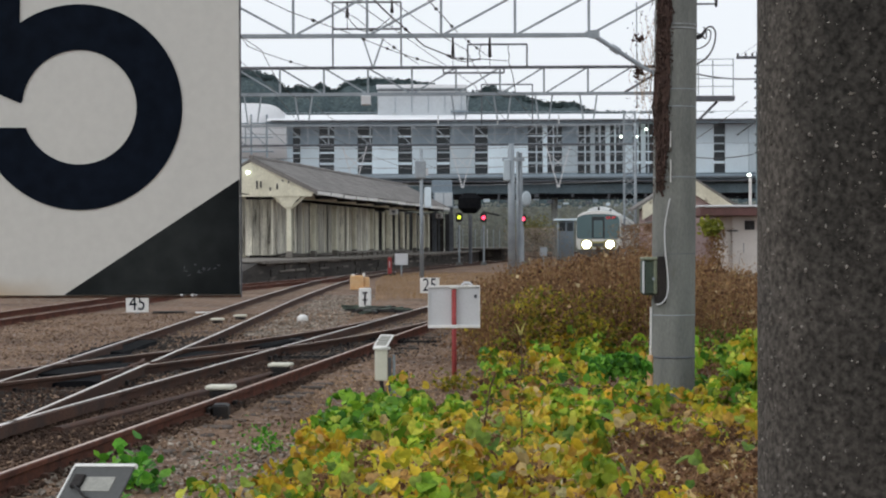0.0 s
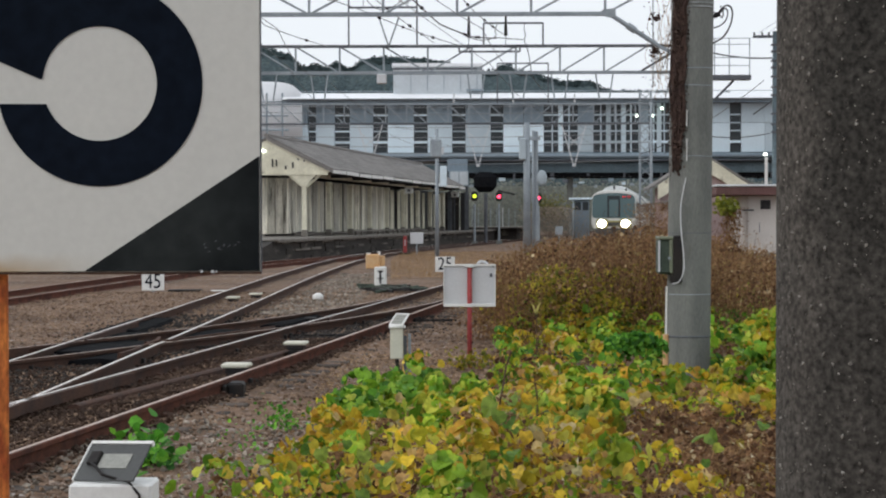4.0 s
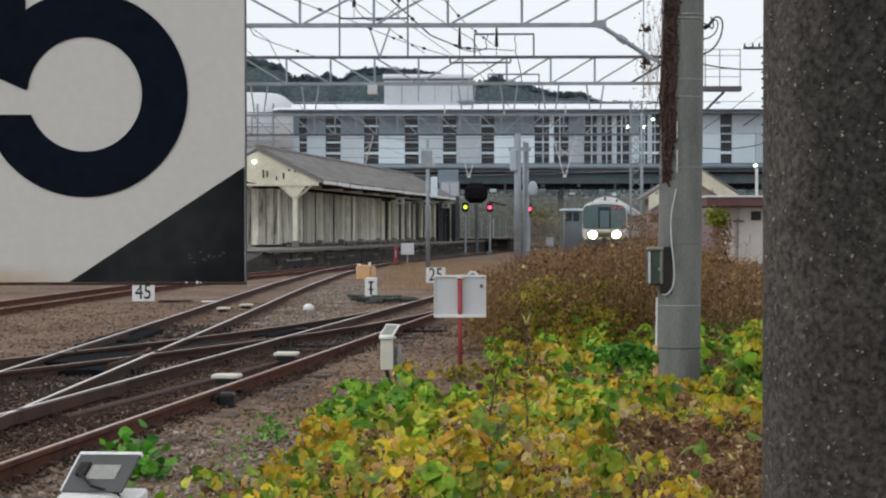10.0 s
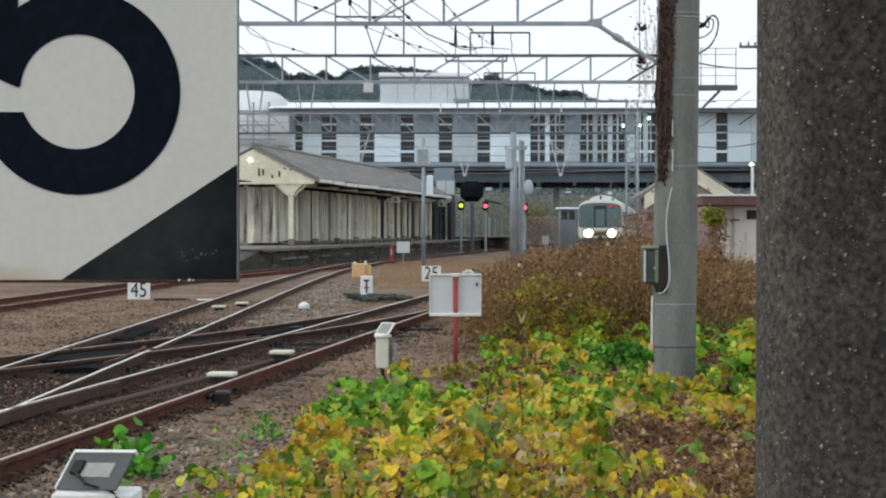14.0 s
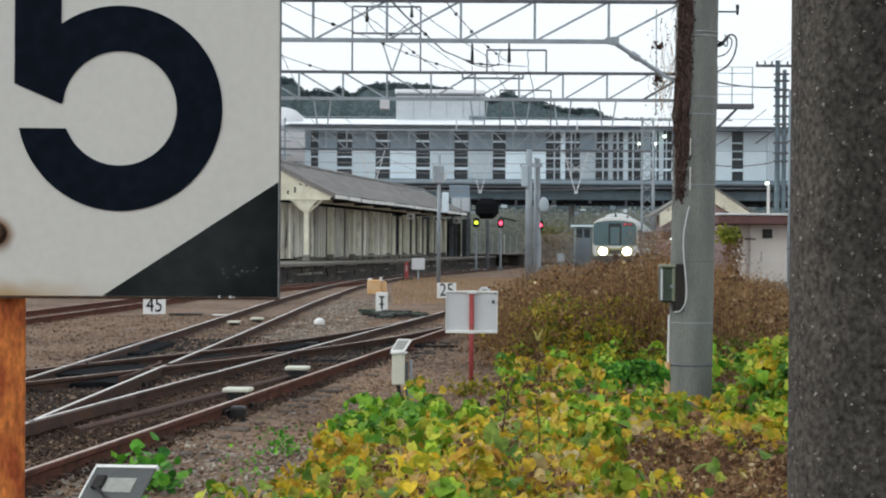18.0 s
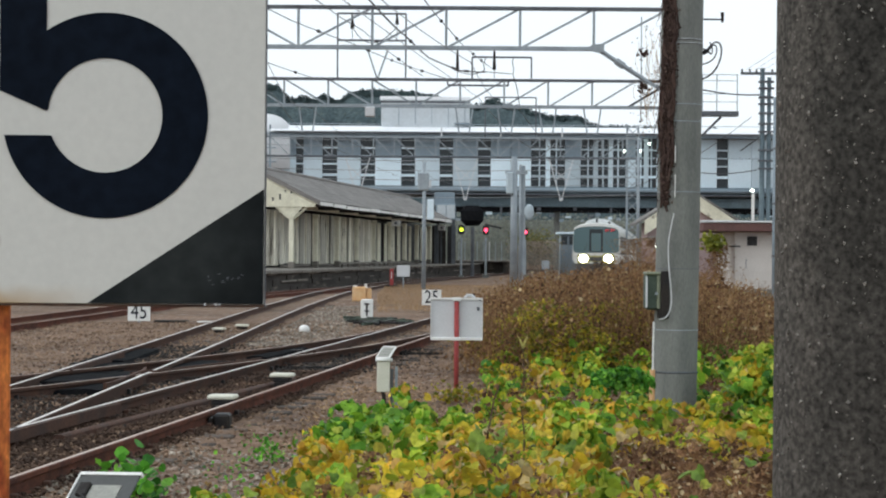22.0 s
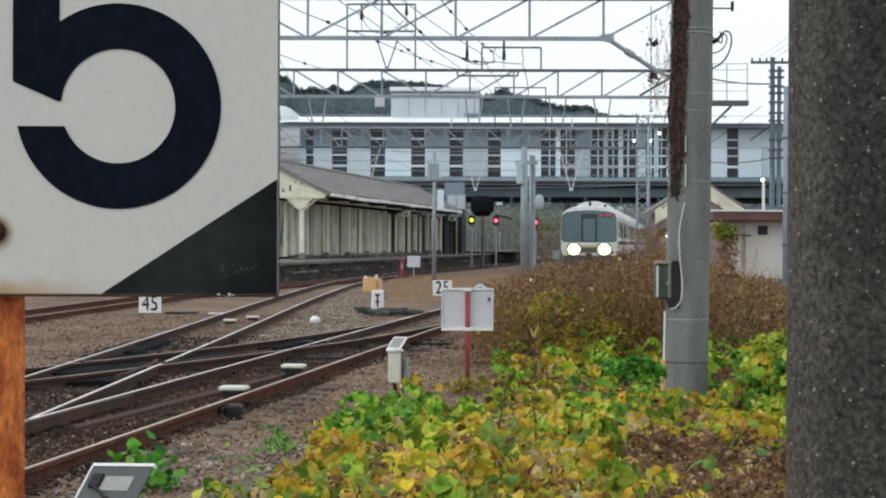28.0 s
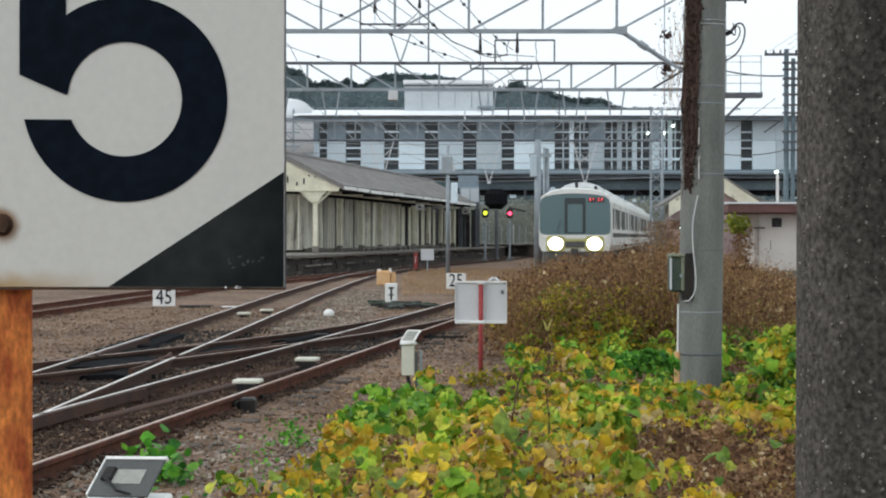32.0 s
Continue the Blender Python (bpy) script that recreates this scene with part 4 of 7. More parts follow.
def rust_bleed(mat):
    """Rust that has run up from the lower edge and out from the bolt of the board."""
    n, l = mat.node_tree.nodes, mat.node_tree.links
    b = n["Principled BSDF"]
    old = b.inputs["Base Color"].links[0].from_socket
    tc, sep, nz = n.new("ShaderNodeTexCoord"), n.new("ShaderNodeSeparateXYZ"), n.new("ShaderNodeTexNoise")
    l.new(tc.outputs["Object"], sep.inputs["Vector"])
    l.new(tc.outputs["Object"], nz.inputs["Vector"])
    nz.inputs["Scale"].default_value = 38.0

    def calc(op, p, q):
        k = n.new("ShaderNodeMath")
        k.operation = op
        for i, v in enumerate((p, q)):
            if hasattr(v, "node"):
                l.new(v, k.inputs[i])
            else:
                k.inputs[i].default_value = v
        return k.outputs[0]

    def fall(src, near, far):
        k = n.new("ShaderNodeMapRange")
        k.interpolation_type = "SMOOTHSTEP"
        for name, v in (("From Min", near), ("From Max", far), ("To Min", 1.0), ("To Max", 0.0)):
            k.inputs[name].default_value = v
        l.new(src, k.inputs["Value"])
        return k.outputs["Result"]

    up = calc("ADD", sep.outputs["Z"], calc("MULTIPLY", calc("SUBTRACT", nz.outputs["Fac"], 0.5), -0.012))
    edge = calc("MULTIPLY", fall(up, sz(1.4175), sz(1.434)), fall(sep.outputs["X"], sx(-0.40), sx(-0.27)))
    dist = n.new("ShaderNodeVectorMath")
    dist.operation = "DISTANCE"
    l.new(tc.outputs["Object"], dist.inputs[0])
    dist.inputs[1].default_value = (sx(-0.389), 0.0, sz(1.469))
    halo = fall(calc("ADD", dist.outputs["Value"], calc("MULTIPLY", calc("SUBTRACT", nz.outputs["Fac"], 0.5), 0.008)), 0.009, 0.019)
    for fac, colour in ((calc("MULTIPLY", edge, 0.92), (0.47, 0.31, 0.14, 1)), (calc("MULTIPLY", halo, 0.9), (0.25, 0.12, 0.04, 1))):
        mx = n.new("ShaderNodeMix")
        mx.data_type = "RGBA"
        l.new(fac, mx.inputs["Factor"])
        l.new(old, mx.inputs["A"])
        mx.inputs["B"].default_value = colour
        old = mx.outputs["Result"]
    l.new(old, b.inputs["Base Color"])


rust_bleed(M_SIGN)
part("board", Geo().box(sx(-0.70), sx(-0.151), -0.0025, 0.0, sz(1.4165), sz(1.92), b=0.0006), M_SIGN, sb, "white enamelled board")
part("rusty_edge", Geo().box(sx(-0.70), sx(-0.151), -0.0035, 0.001, sz(1.4145), sz(1.4165)), M_RUST_EDGE, sb, "rusted lower edge")
part("side_edge", Geo().box(sx(-0.151), sx(-0.1502), -0.0029, 0.001, sz(1.4145), sz(1.92)), M_STEEL_DARK, sb, "dark worn side edge")
RC = (sx(-0.2855), sz(1.5745))


def circ(r, a):
    return (RC[0] + r * math.cos(radians(a)), RC[1] + r * math.sin(radians(a)))


five = [circ(0.0862, a) for a in np.linspace(191.3, 485.0, 72)]
five += [(sx(-0.334), sz(1.76)), (sx(-0.26), sz(1.76)), (sx(-0.26), sz(1.80)), (sx(-0.374), sz(1.80)), (sx(-0.374), sz(1.595)), (sx(-0.335), sz(1.578))]
five += [circ(0.0480, a) for a in np.linspace(174.0, -159.2, 60)]
part("figure", Geo().prism(five, 0.0006, face(-0.0033)), M_SIGN_BLACK, sb, "blue-black figure 5")
part("corner_triangle", Geo().prism([(sx(-0.299), sz(1.4172)), (sx(-0.152), sz(1.4172)), (sx(-0.152), sz(1.5135))], 0.0006, face(-0.0033)), M_TRI_BLACK, sb, "scuffed black corner triangle")
random.seed(77)
bolt = part("bolt", Geo().tube((sx(-0.389), -0.007, sz(1.469)), (sx(-0.389), 0.004, sz(1.469)), 0.007, n=6), M_RUST_EDGE, sb, "rusty bolt head")
part("washer", Geo().tube((sx(-0.389), -0.0034, sz(1.469)), (sx(-0.389), 0.0, sz(1.469)), 0.0095, n=20), M_RUST_EDGE, bolt, "rust-stained washer")
part("post", Geo().box(sx(-0.426), sx(-0.3655), 0.003, 0.009, 0, sz(1.85), b=0.001).box(sx(-0.426), sx(-0.42), 0.009, 0.06, 0, sz(1.85), b=0.001), M_RUST, sb, "flaking orange-rust angle-iron post")

for x, z, w in ((-0.2005, 1.4168, 0.0011), (-0.1915, 1.4168, 0.0014), (-0.1885, 1.4166, 0.0009)):
    part("drip", Geo().tube((sx(x), -0.0042, sz(z)), (sx(x), -0.0036, sz(z)), w, n=10), M_BOARD, sb, "pale drip on the lower edge")
scuff = random.Random(12)
for k in range(11):
    x, z = sx(-0.187) + scuff.gauss(0, 0.007), sz(1.436) + scuff.gauss(0, 0.0035)
    part("scuff_mark", Geo().box(-0.0013, 0.0013, -0.0036, -0.0033, -0.0003, 0.0003, Matrix.Translation((x, 0, z)) @ Matrix.Rotation(scuff.uniform(-1.3, 0.3), 4, "Y")), M_STEEL_DARK, sb, "grey scuff in the enamel")

# ---- near concrete pole ----
def side_shade(mat):
    """Shade painted into the pole's colour: darker on one side and higher up, with ragged edges."""
    n, l = mat.node_tree.nodes, mat.node_tree.links
    b = n["Principled BSDF"]
    old = b.inputs["Base Color"].links[0].from_socket
    tc, mp, nz, sep = n.new("ShaderNodeTexCoord"), n.new("ShaderNodeMapping"), n.new("ShaderNodeTexNoise"), n.new("ShaderNodeSeparateXYZ")
    mp.inputs["Scale"].default_value = (1, 1, 0.3)
    l.new(tc.outputs["Object"], mp.inputs["Vector"])
    l.new(mp.outputs["Vector"], nz.inputs["Vector"])
    l.new(tc.outputs["Object"], sep.inputs["Vector"])
    nz.inputs["Scale"].default_value, nz.inputs["Detail"].default_value = 22.0, 6.0

    def ramp(src, lo, hi):
        k = n.new("ShaderNodeMapRange")
        k.interpolation_type = "SMOOTHSTEP"
        k.inputs["From Min"].default_value, k.inputs["From Max"].default_value = lo, hi
        l.new(src, k.inputs["Value"])
        return k.outputs["Result"]

    def mul(p, q, op="MULTIPLY"):
        k = n.new("ShaderNodeMath")
        k.operation = op
        for i, v in enumerate((p, q)):
            if hasattr(v, "node"):
                l.new(v, k.inputs[i])
            else:
                k.inputs[i].default_value = v
        return k.outputs[0]

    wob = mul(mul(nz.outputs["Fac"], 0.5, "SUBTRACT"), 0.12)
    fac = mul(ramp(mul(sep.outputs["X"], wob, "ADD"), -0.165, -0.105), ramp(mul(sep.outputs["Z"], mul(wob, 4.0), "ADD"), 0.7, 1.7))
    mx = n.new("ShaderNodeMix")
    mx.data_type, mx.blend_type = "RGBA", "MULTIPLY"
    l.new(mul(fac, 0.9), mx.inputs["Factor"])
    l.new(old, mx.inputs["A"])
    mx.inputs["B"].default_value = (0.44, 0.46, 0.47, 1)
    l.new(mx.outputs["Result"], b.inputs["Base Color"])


# The pole's dim side is darkened in the concrete colour itself.
side_shade(M_POLE_NEAR)
np_root = thing("concrete_pole", "dark weathered concrete pole with pale aggregate specks", "pole", pose(0.559, 2.36, ground_z(0.559, 2.36)))
rings = []
for k in range(25):
    z = k * 0.25
    r = 0.163 - 0.0022 * z
    rings.append([(r * math.cos(a), r * math.sin(a), z) for a in np.linspace(0, 2 * math.pi, 48, endpoint=False)])
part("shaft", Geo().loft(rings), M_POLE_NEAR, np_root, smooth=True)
random.seed(3)
g = Geo()
for k in range(2600):
    a, z = random.uniform(math.pi, 2 * math.pi), random.uniform(0.7, 2.2)
    r = 0.163 - 0.0022 * z
    s = random.choice((0.0008, 0.001, 0.0012, 0.0012, 0.0014, 0.0018, 0.0022, 0.003, 0.0009, 0.0035))
    c = Vector((r * math.cos(a), r * math.sin(a), z))
    m = Matrix.Translation(c) @ Euler((random.random() * 3, random.random() * 3, a)).to_matrix().to_4x4()
    g.add([(s, 0, 0), (-s, 0, 0), (0, s, 0), (0, -s * random.uniform(0.6, 1.6), 0), (0, 0, s * 0.7), (0, 0, -s * 0.7)], [(0, 2, 4), (2, 1, 4), (1, 3, 4), (3, 0, 4), (2, 0, 5), (1, 2, 5), (3, 1, 5), (0, 3, 5)], m)
part("aggregate_specks", g, M_PEBBLE, np_root, "pale aggregate specks")["kind"] = "stuff"
a = math.atan2(-1.0, -0.28)
# Dark disc in place of a sunk pit, its shade as colour.
part("drilled_hole", Geo().tube((0.155 * math.cos(a), 0.155 * math.sin(a), 1.275), (0.1625 * math.cos(a), 0.1625 * math.sin(a), 1.275), 0.0085, n=12), M_DARK, np_root, "small dark disc standing for a pit")

# ---- trackside devices with a tilted panel ----
def device(at, label, k=1.0, wide=1.0):
    """A cream box on a short post with a tilted panel on top."""
    root = thing("trackside_device", label, "device", at, group="trackside devices")
    h = 0.135 - ground_z(-0.5, 18.8)
    box = part("box", Geo().box(-0.06, 0.06, -0.05, 0.05, h, h + 0.30, b=0.008), M_CREAM, root, "cream metal box")
    part("lid", Geo().box(-0.075, 0.085, -0.065, 0.065, h + 0.295, h + 0.315, b=0.004), M_WHITE, box)
    tilt = pose(0.0, -0.03, h + 0.325, 42, 0, -34)
    pan = part("tilted_panel", Geo().box(-0.08, 0.08, -0.02, 0.15, 0.0, 0.012, tilt, b=0.003), M_WHITE, root, "white tilted panel")
    part("panel_face", Geo().box(-0.062, 0.062, -0.002, 0.132, 0.012, 0.015, tilt), M_LABEL, pan, "pale grey panel face")
    for q in (0.03, 0.065, 0.1):
        part("grid_line", Geo().box(-0.06, 0.06, q - 0.0015, q + 0.0015, 0.015, 0.0165, tilt), M_PANEL, pan)
    part("post", Geo().box(0.065, 0.095, 0.0, 0.03, -0.05, h + 0.22, b=0.003), M_STEEL_DARK, root, "grey steel post")
    part("post", Geo().box(0.11, 0.135, 0.0, 0.025, -0.05, h + 0.24, b=0.003), M_STEEL, root, "grey steel post")
    part("cable_pipe", Geo().path([(0.0, 0, h), (0.01, 0, h - 0.08), (-0.01, 0.01, h - 0.2), (-0.03, 0.01, -0.02)], 0.022), M_IRON, root, "black cable pipe")
    return root


device(pose(-0.505, 18.8, ground_z(-0.5, 18.8)), "cream trackside box on a post with a tilted panel")

lamp = thing("panel_device", "grey backed tilted panel on a white box and post", "device", pose(-0.894, 5.3, ground_z(-0.9, 5.3)), group="trackside devices")
zz = 0.750 - ground_z(-0.9, 5.3)
part("box", Geo().box(-0.115, 0.105, -0.06, 0.09, zz - 0.16, zz + 0.008, b=0.006), M_WHITE, lamp, "white metal box")
m = Matrix.Translation((-0.113, -0.0, zz + 0.012)) @ Matrix.Rotation(radians(-25), 4, "Z") @ Matrix.Rotation(radians(-2.4), 4, "Y") @ Matrix.Rotation(radians(43), 4, "X")
pn = part("tilted_panel", Geo().box(0, 0.191, 0, 0.13, -0.006, 0.0, m, b=0.0015), M_PANEL, lamp, "grey back of a tilted panel")
part("frame_edge", Geo().box(-0.004, 0.195, 0.128, 0.138, -0.010, 0.003, m), M_WHITE, pn, "bright upper edge")
part("frame_edge", Geo().box(-0.005, 0.0, 0, 0.13, -0.010, 0.003, m), M_WHITE, pn, "bright side edge")
part("window", Geo().box(0.055, 0.15, 0.042, 0.092, 0.0, 0.002, m), M_LABEL, pn, "pale label plate")
part("terminal_box", Geo().box(0.02, 0.055, 0.05, 0.096, 0.0, 0.012, m, b=0.003), M_IRON, pn, "black terminal box")
part("cable", Geo().path([m @ Vector(p) for p in ((0.04, 0.05, 0.012), (0.07, 0.03, 0.02), (0.1, 0.005, 0.018))] + [Vector((0.045, -0.05, zz + 0.012)), Vector((0.075, -0.068, zz - 0.02)), Vector((0.085, -0.07, zz - 0.1))], 0.0042), M_IRON, lamp, "black cable")
part("post", Geo().tube((-0.01, 0.02, -0.1), (-0.01, 0.02, zz - 0.15), 0.022, n=12), M_STEEL, lamp, "grey post")

# ---- boards on the ground beside the tracks ----
gb = thing("board_on_post", "pale grey board seen from behind on a red post", "sign", pose(0.221, 22, ground_z(0.22, 22)))
zb = -ground_z(0.22, 22)
part("board", Geo().box(-0.284, 0.284, 0.02, 0.028, zb + 0.492, zb + 0.955, b=0.003), M_BOARD, gb, "pale grey board")
part("edge_strip", Geo().box(-0.29, 0.29, 0.0, 0.03, zb + 0.488, zb + 0.52, b=0.003), M_WHITE, gb, "white lower strip")
part("edge_strip", Geo().box(-0.29, 0.29, 0.005, 0.03, zb + 0.94, zb + 0.962, b=0.003), M_WHITE, gb, "white upper strip")
part("side_strip", Geo().box(-0.29, -0.282, 0.005, 0.03, zb + 0.52, zb + 0.94), M_WHITE, gb)
part("side_strip", Geo().box(0.282, 0.29, 0.005, 0.03, zb + 0.52, zb + 0.94), M_WHITE, gb)
part("post", Geo().tube((0, -0.005, -0.1), (0, -0.005, zb + 0.93), 0.026, n=12), M_RED, gb, "faded red post", True)
for z in (0.51, 0.95):
    part("clamp", Geo().box(-0.045, 0.045, -0.035, 0.02, zb + z - 0.025, zb + z + 0.015, b=0.006), M_WHITE, gb, "white clamp")
part("tag", Geo().box(0.225, 0.255, 0.01, 0.02, zb + 0.82, zb + 0.86), M_STEEL_DARK, gb)
part("tag", Geo().box(0.25, 0.275, 0.01, 0.02, zb + 0.93, zb + 0.96), M_STEEL_DARK, gb)
part("bent_bracket", Geo().path([(0.09, 0.02, zb + 0.96), (0.12, 0.03, zb + 0.99), (0.17, 0.03, zb + 0.985), (0.2, 0.02, zb + 0.96)], 0.02), M_BOARD, gb, "pale bent bracket")


def number_board(x, y, zc, body, label, w, h):
    root = thing("number_board", label, "sign", pose(x, y, ground_z(x, y)), group="small speed boards")
    z = zc - ground_z(x, y)
    part("board", Geo().box(-w / 2, w / 2, 0, 0.02, z - h / 2, z + h / 2, b=0.004), M_WHITE, root, "white board")
    fig = text_mesh(body, h * 1.2, M_SIGN_BLACK)
    part("figures", fig, None, root, "black figures " + body, at=Matrix.Translation((0, -0.005, z)) @ Matrix.Rotation(radians(90), 4, "X") @ Matrix.Diagonal((0.8, 1, 1, 1)))
    part("post", Geo().box(-0.025, 0.025, 0.021, 0.05, -0.1, z + h / 2 - 0.05), M_STEEL, root, "grey post")
    return root


number_board(-6.62, 44, 0.09, "45", "small white board with black figures 45", 0.5, 0.39)
number_board(-0.12, 48, 0.375, "25", "small white board with black figures 25", 0.47, 0.37)
d = thing("ground_cable_cover", "dark flat cable cover beside the small white board", "cable cover", pose(-5.95, 44.2, ground_z(-5.95, 44.2)))
part("cover", Geo().box(-0.35, 0.4, -0.15, 0.15, 0.0, 0.05, b=0.015), M_IRON, d)
part("plate", Geo().box(0.6, 0.95, -0.1, 0.1, 0.0, 0.03, b=0.01), M_WHITE, d, "white plate")

# in-track beacons: pale blocks on a dark bracket
def beacon(x, y, w, label, leg=True, drop=0.0):
    root = thing("track_beacon", label, "beacon", pose(x, y, -0.17 + drop, 0, 0, -6), group="beacons between the rails")
    part("block", Geo().box(-w / 2, w / 2, -0.12, 0.12, 0.175, 0.218, b=0.012), M_CREAM, root, "cream plastic block")
    part("tray", Geo().box(-w / 2 + 0.04, w / 2 - 0.04, -0.1, 0.1, 0.12, 0.174), M_IRON, root, "black tray")
    part("support", Geo().box(-w * 0.3, w * 0.3, -0.1, 0.1, -0.03, 0.11), M_IRON, root)
    if leg:
        part("cable_box", Geo().box(-0.1, 0.12, -1.1, -0.85, -0.08, 0.13, b=0.03), M_IRON, root, "black cable box beside the rail")
    return root


beacon(-2.105, 19.5, 0.27, "cream beacon block between the rails", False)
beacon(-1.788, 23.0, 0.265, "cream beacon block between the rails", False)
beacon(-4.24, 38.6, 0.24, "small cream beacon block between the rails", False, -0.08)
beacon(-3.97, 40.4, 0.25, "small cream beacon block between the rails", False, -0.08)
cb = thing("cable_box", "black rubber-covered cable box against the rail", "cable box", pose(-1.95, 18.1, ground_z(-1.95, 18.1)))
part("cover", Geo().box(-0.08, 0.07, -0.12, 0.12, -0.03, 0.13, b=0.02), M_IRON, cb)
part("flap", Geo().box(-0.13, -0.09, -0.12, 0.12, -0.02, 0.1, b=0.01), M_IRON, cb)
cap = thing("white_marker_cap", "round white marker cap on the gravel", "marker", pose(-2.62, 39.2, ground_z(-2.6, 39.2)))
part("cap", Geo().loft([[(r * math.cos(a), r * math.sin(a), z) for a in np.linspace(0, 2 * math.pi, 16, endpoint=False)] for r, z in ((0.1, 0.0), (0.108, 0.06), (0.1, 0.11), (0.06, 0.145), (0.01, 0.155))]), M_WHITE, cap, smooth=True)

# switch stand with an orange head
sw = thing("switch_stand", "white switch stand with a faded orange lamp box", "switch stand", pose(-1.62, 46, ground_z(-1.6, 46)))
zg = -ground_z(-1.6, 46)
body = part("body", Geo().box(-0.14, 0.14, -0.1, 0.1, zg - 0.08, zg + 0.37, b=0.02), M_WHITE, sw, "white enamel body")
part("arrow", Geo().box(-0.02, 0.02, -0.108, -0.1, zg - 0.02, zg + 0.28), M_IRON, body, "black arrow mark")
part("arrow", Geo().box(-0.06, 0.06, -0.108, -0.1, zg + 0.24, zg + 0.28), M_IRON, body)
part("arrow", Geo().box(-0.06, 0.06, -0.108, -0.1, zg + 0.08, zg + 0.11), M_IRON, body)
part("lamp_box", Geo().box(-0.34, -0.02, -0.05, 0.2, zg + 0.32, zg + 0.66, b=0.02), M_ORANGE, sw, "faded orange lamp box")
part("lamp_box", Geo().box(-0.02, 0.1, 0.0, 0.2, zg + 0.38, zg + 0.62, b=0.02), M_ORANGE, sw)
part("finial", Geo().tube((-0.03, 0.05, zg + 0.62), (-0.03, 0.05, zg + 0.72), 0.03, n=8), M_WHITE, sw)
part("finial", Geo().tube((-0.28, 0.05, zg + 0.64), (-0.28, 0.05, zg + 0.69), 0.04, n=8), M_WHITE, sw)
part("leg", Geo().box(-0.1, -0.05, -0.05, 0.05, -0.02, zg - 0.08), M_IRON, sw)
part("leg", Geo().box(0.05, 0.1, -0.05, 0.05, -0.02, zg - 0.08), M_IRON, sw)
random.seed(17)
part("lever", Geo().bar((-0.55, 0, 0.09), (0.25, -0.1, 0.07), 0.06, 0.06), M_GREEN_BOX, sw, "dark green throw lever")
for k in range(13):
    part("rod", Geo().bar((random.uniform(-0.5, 0.1), random.uniform(-4.4, 0.2), 0.06), (random.uniform(0.3, 1.15), random.uniform(-4.0, 0.2), 0.05 + random.random() * 0.06), 0.05, 0.05), M_IRON if k % 4 else M_GREEN_BOX, sw)

def soft_line(pts, times=2):
    """Cut the corners of a line of points."""
    for _ in range(times):
        q = [pts[0]]
        for a, b in zip(pts, pts[1:]):
            a, b = Vector(a), Vector(b)
            q += [tuple(a.lerp(b, 0.25)), tuple(a.lerp(b, 0.75))]
        pts = q + [pts[-1]]
    return pts


# ---- trackside pole with vine and cabinet ----
pole = thing("line_pole", "grey concrete line pole overgrown with dead vine", "pole", pose(2.37, 19.45, ground_z(2.3, 19.4)))
zp = -ground_z(2.3, 19.4)
rings = []
for k in range(30):
    z = -0.3 + k * 0.3
    r = 0.2175 - 0.0032 * z
    rings.append([(r * math.cos(a) + 0.0135 * z - 0.028, r * math.sin(a), z) for a in np.linspace(0, 2 * math.pi, 32, endpoint=False)])
part("shaft", Geo().loft(rings), M_POLE, pole, smooth=True)


def pole_ring(z, dz, mat, extra=0.004, label=""):
    r = 0.2175 - 0.0032 * z + extra
    c = 0.0135 * z - 0.028
    rr = [[(r * math.cos(a) + c, r * math.sin(a), q) for a in np.linspace(0, 2 * math.pi, 32, endpoint=False)] for q in (z, z + dz)]
    return part("band", Geo().loft(rr), mat, pole, label, True)


for z in (3.56, 3.52):
    pole_ring(zp + z, 0.014, M_WIRE_PALE, label="steel band clamp")
for z in (2.93, 2.76, 2.07):
    pole_ring(zp + z, 0.008, M_STEEL, 0.002, label="thin pale wire band")
pole_ring(zp + 0.30, 0.02, M_STEEL_DARK, 0.002, "dark band")
pole_ring(zp + 0.72, 0.008, M_STEEL, 0.002, "thin pale wire band")
pole_ring(zp + 1.32, 0.006, M_STEEL_DARK, 0.002, "dark wire band")
cab = part("cabinet", Geo().box(-0.325, -0.19, -0.16, 0.16, zp + 0.92, zp + 1.27, b=0.02), M_GREEN_BOX, pole, "olive switch cabinet")
part("cabinet_door", Geo().box(-0.225, -0.19, -0.19, -0.16, zp + 0.93, zp + 1.26, b=0.01), M_OLIVE_EDGE, cab)
part("cabinet_edge", Geo().box(-0.334, -0.315, -0.185, -0.15, zp + 0.94, zp + 1.25, b=0.008), M_BOARD, cab, "pale worn edge")
part("cabinet_hood", Geo().box(-0.33, -0.16, -0.19, 0.17, zp + 1.26, zp + 1.29, b=0.01), M_OLIVE_EDGE, cab)
# Black strip paints the shade in the gap beside the pole.
part("bracket", Geo().box(-0.19, -0.1, -0.2, -0.14, zp + 0.84, zp + 1.3, b=0.01), M_IRON, cab, "black strip standing for shade between cabinet and pole")
part("latch", Geo().tube((-0.23, -0.2, zp + 1.08), (-0.23, -0.19, zp + 1.08), 0.016, n=8), M_STEEL, cab)
part("foot_bolt", Geo().box(-0.22, -0.19, -0.19, -0.12, zp + 0.84, zp + 0.92), M_IRON, cab)
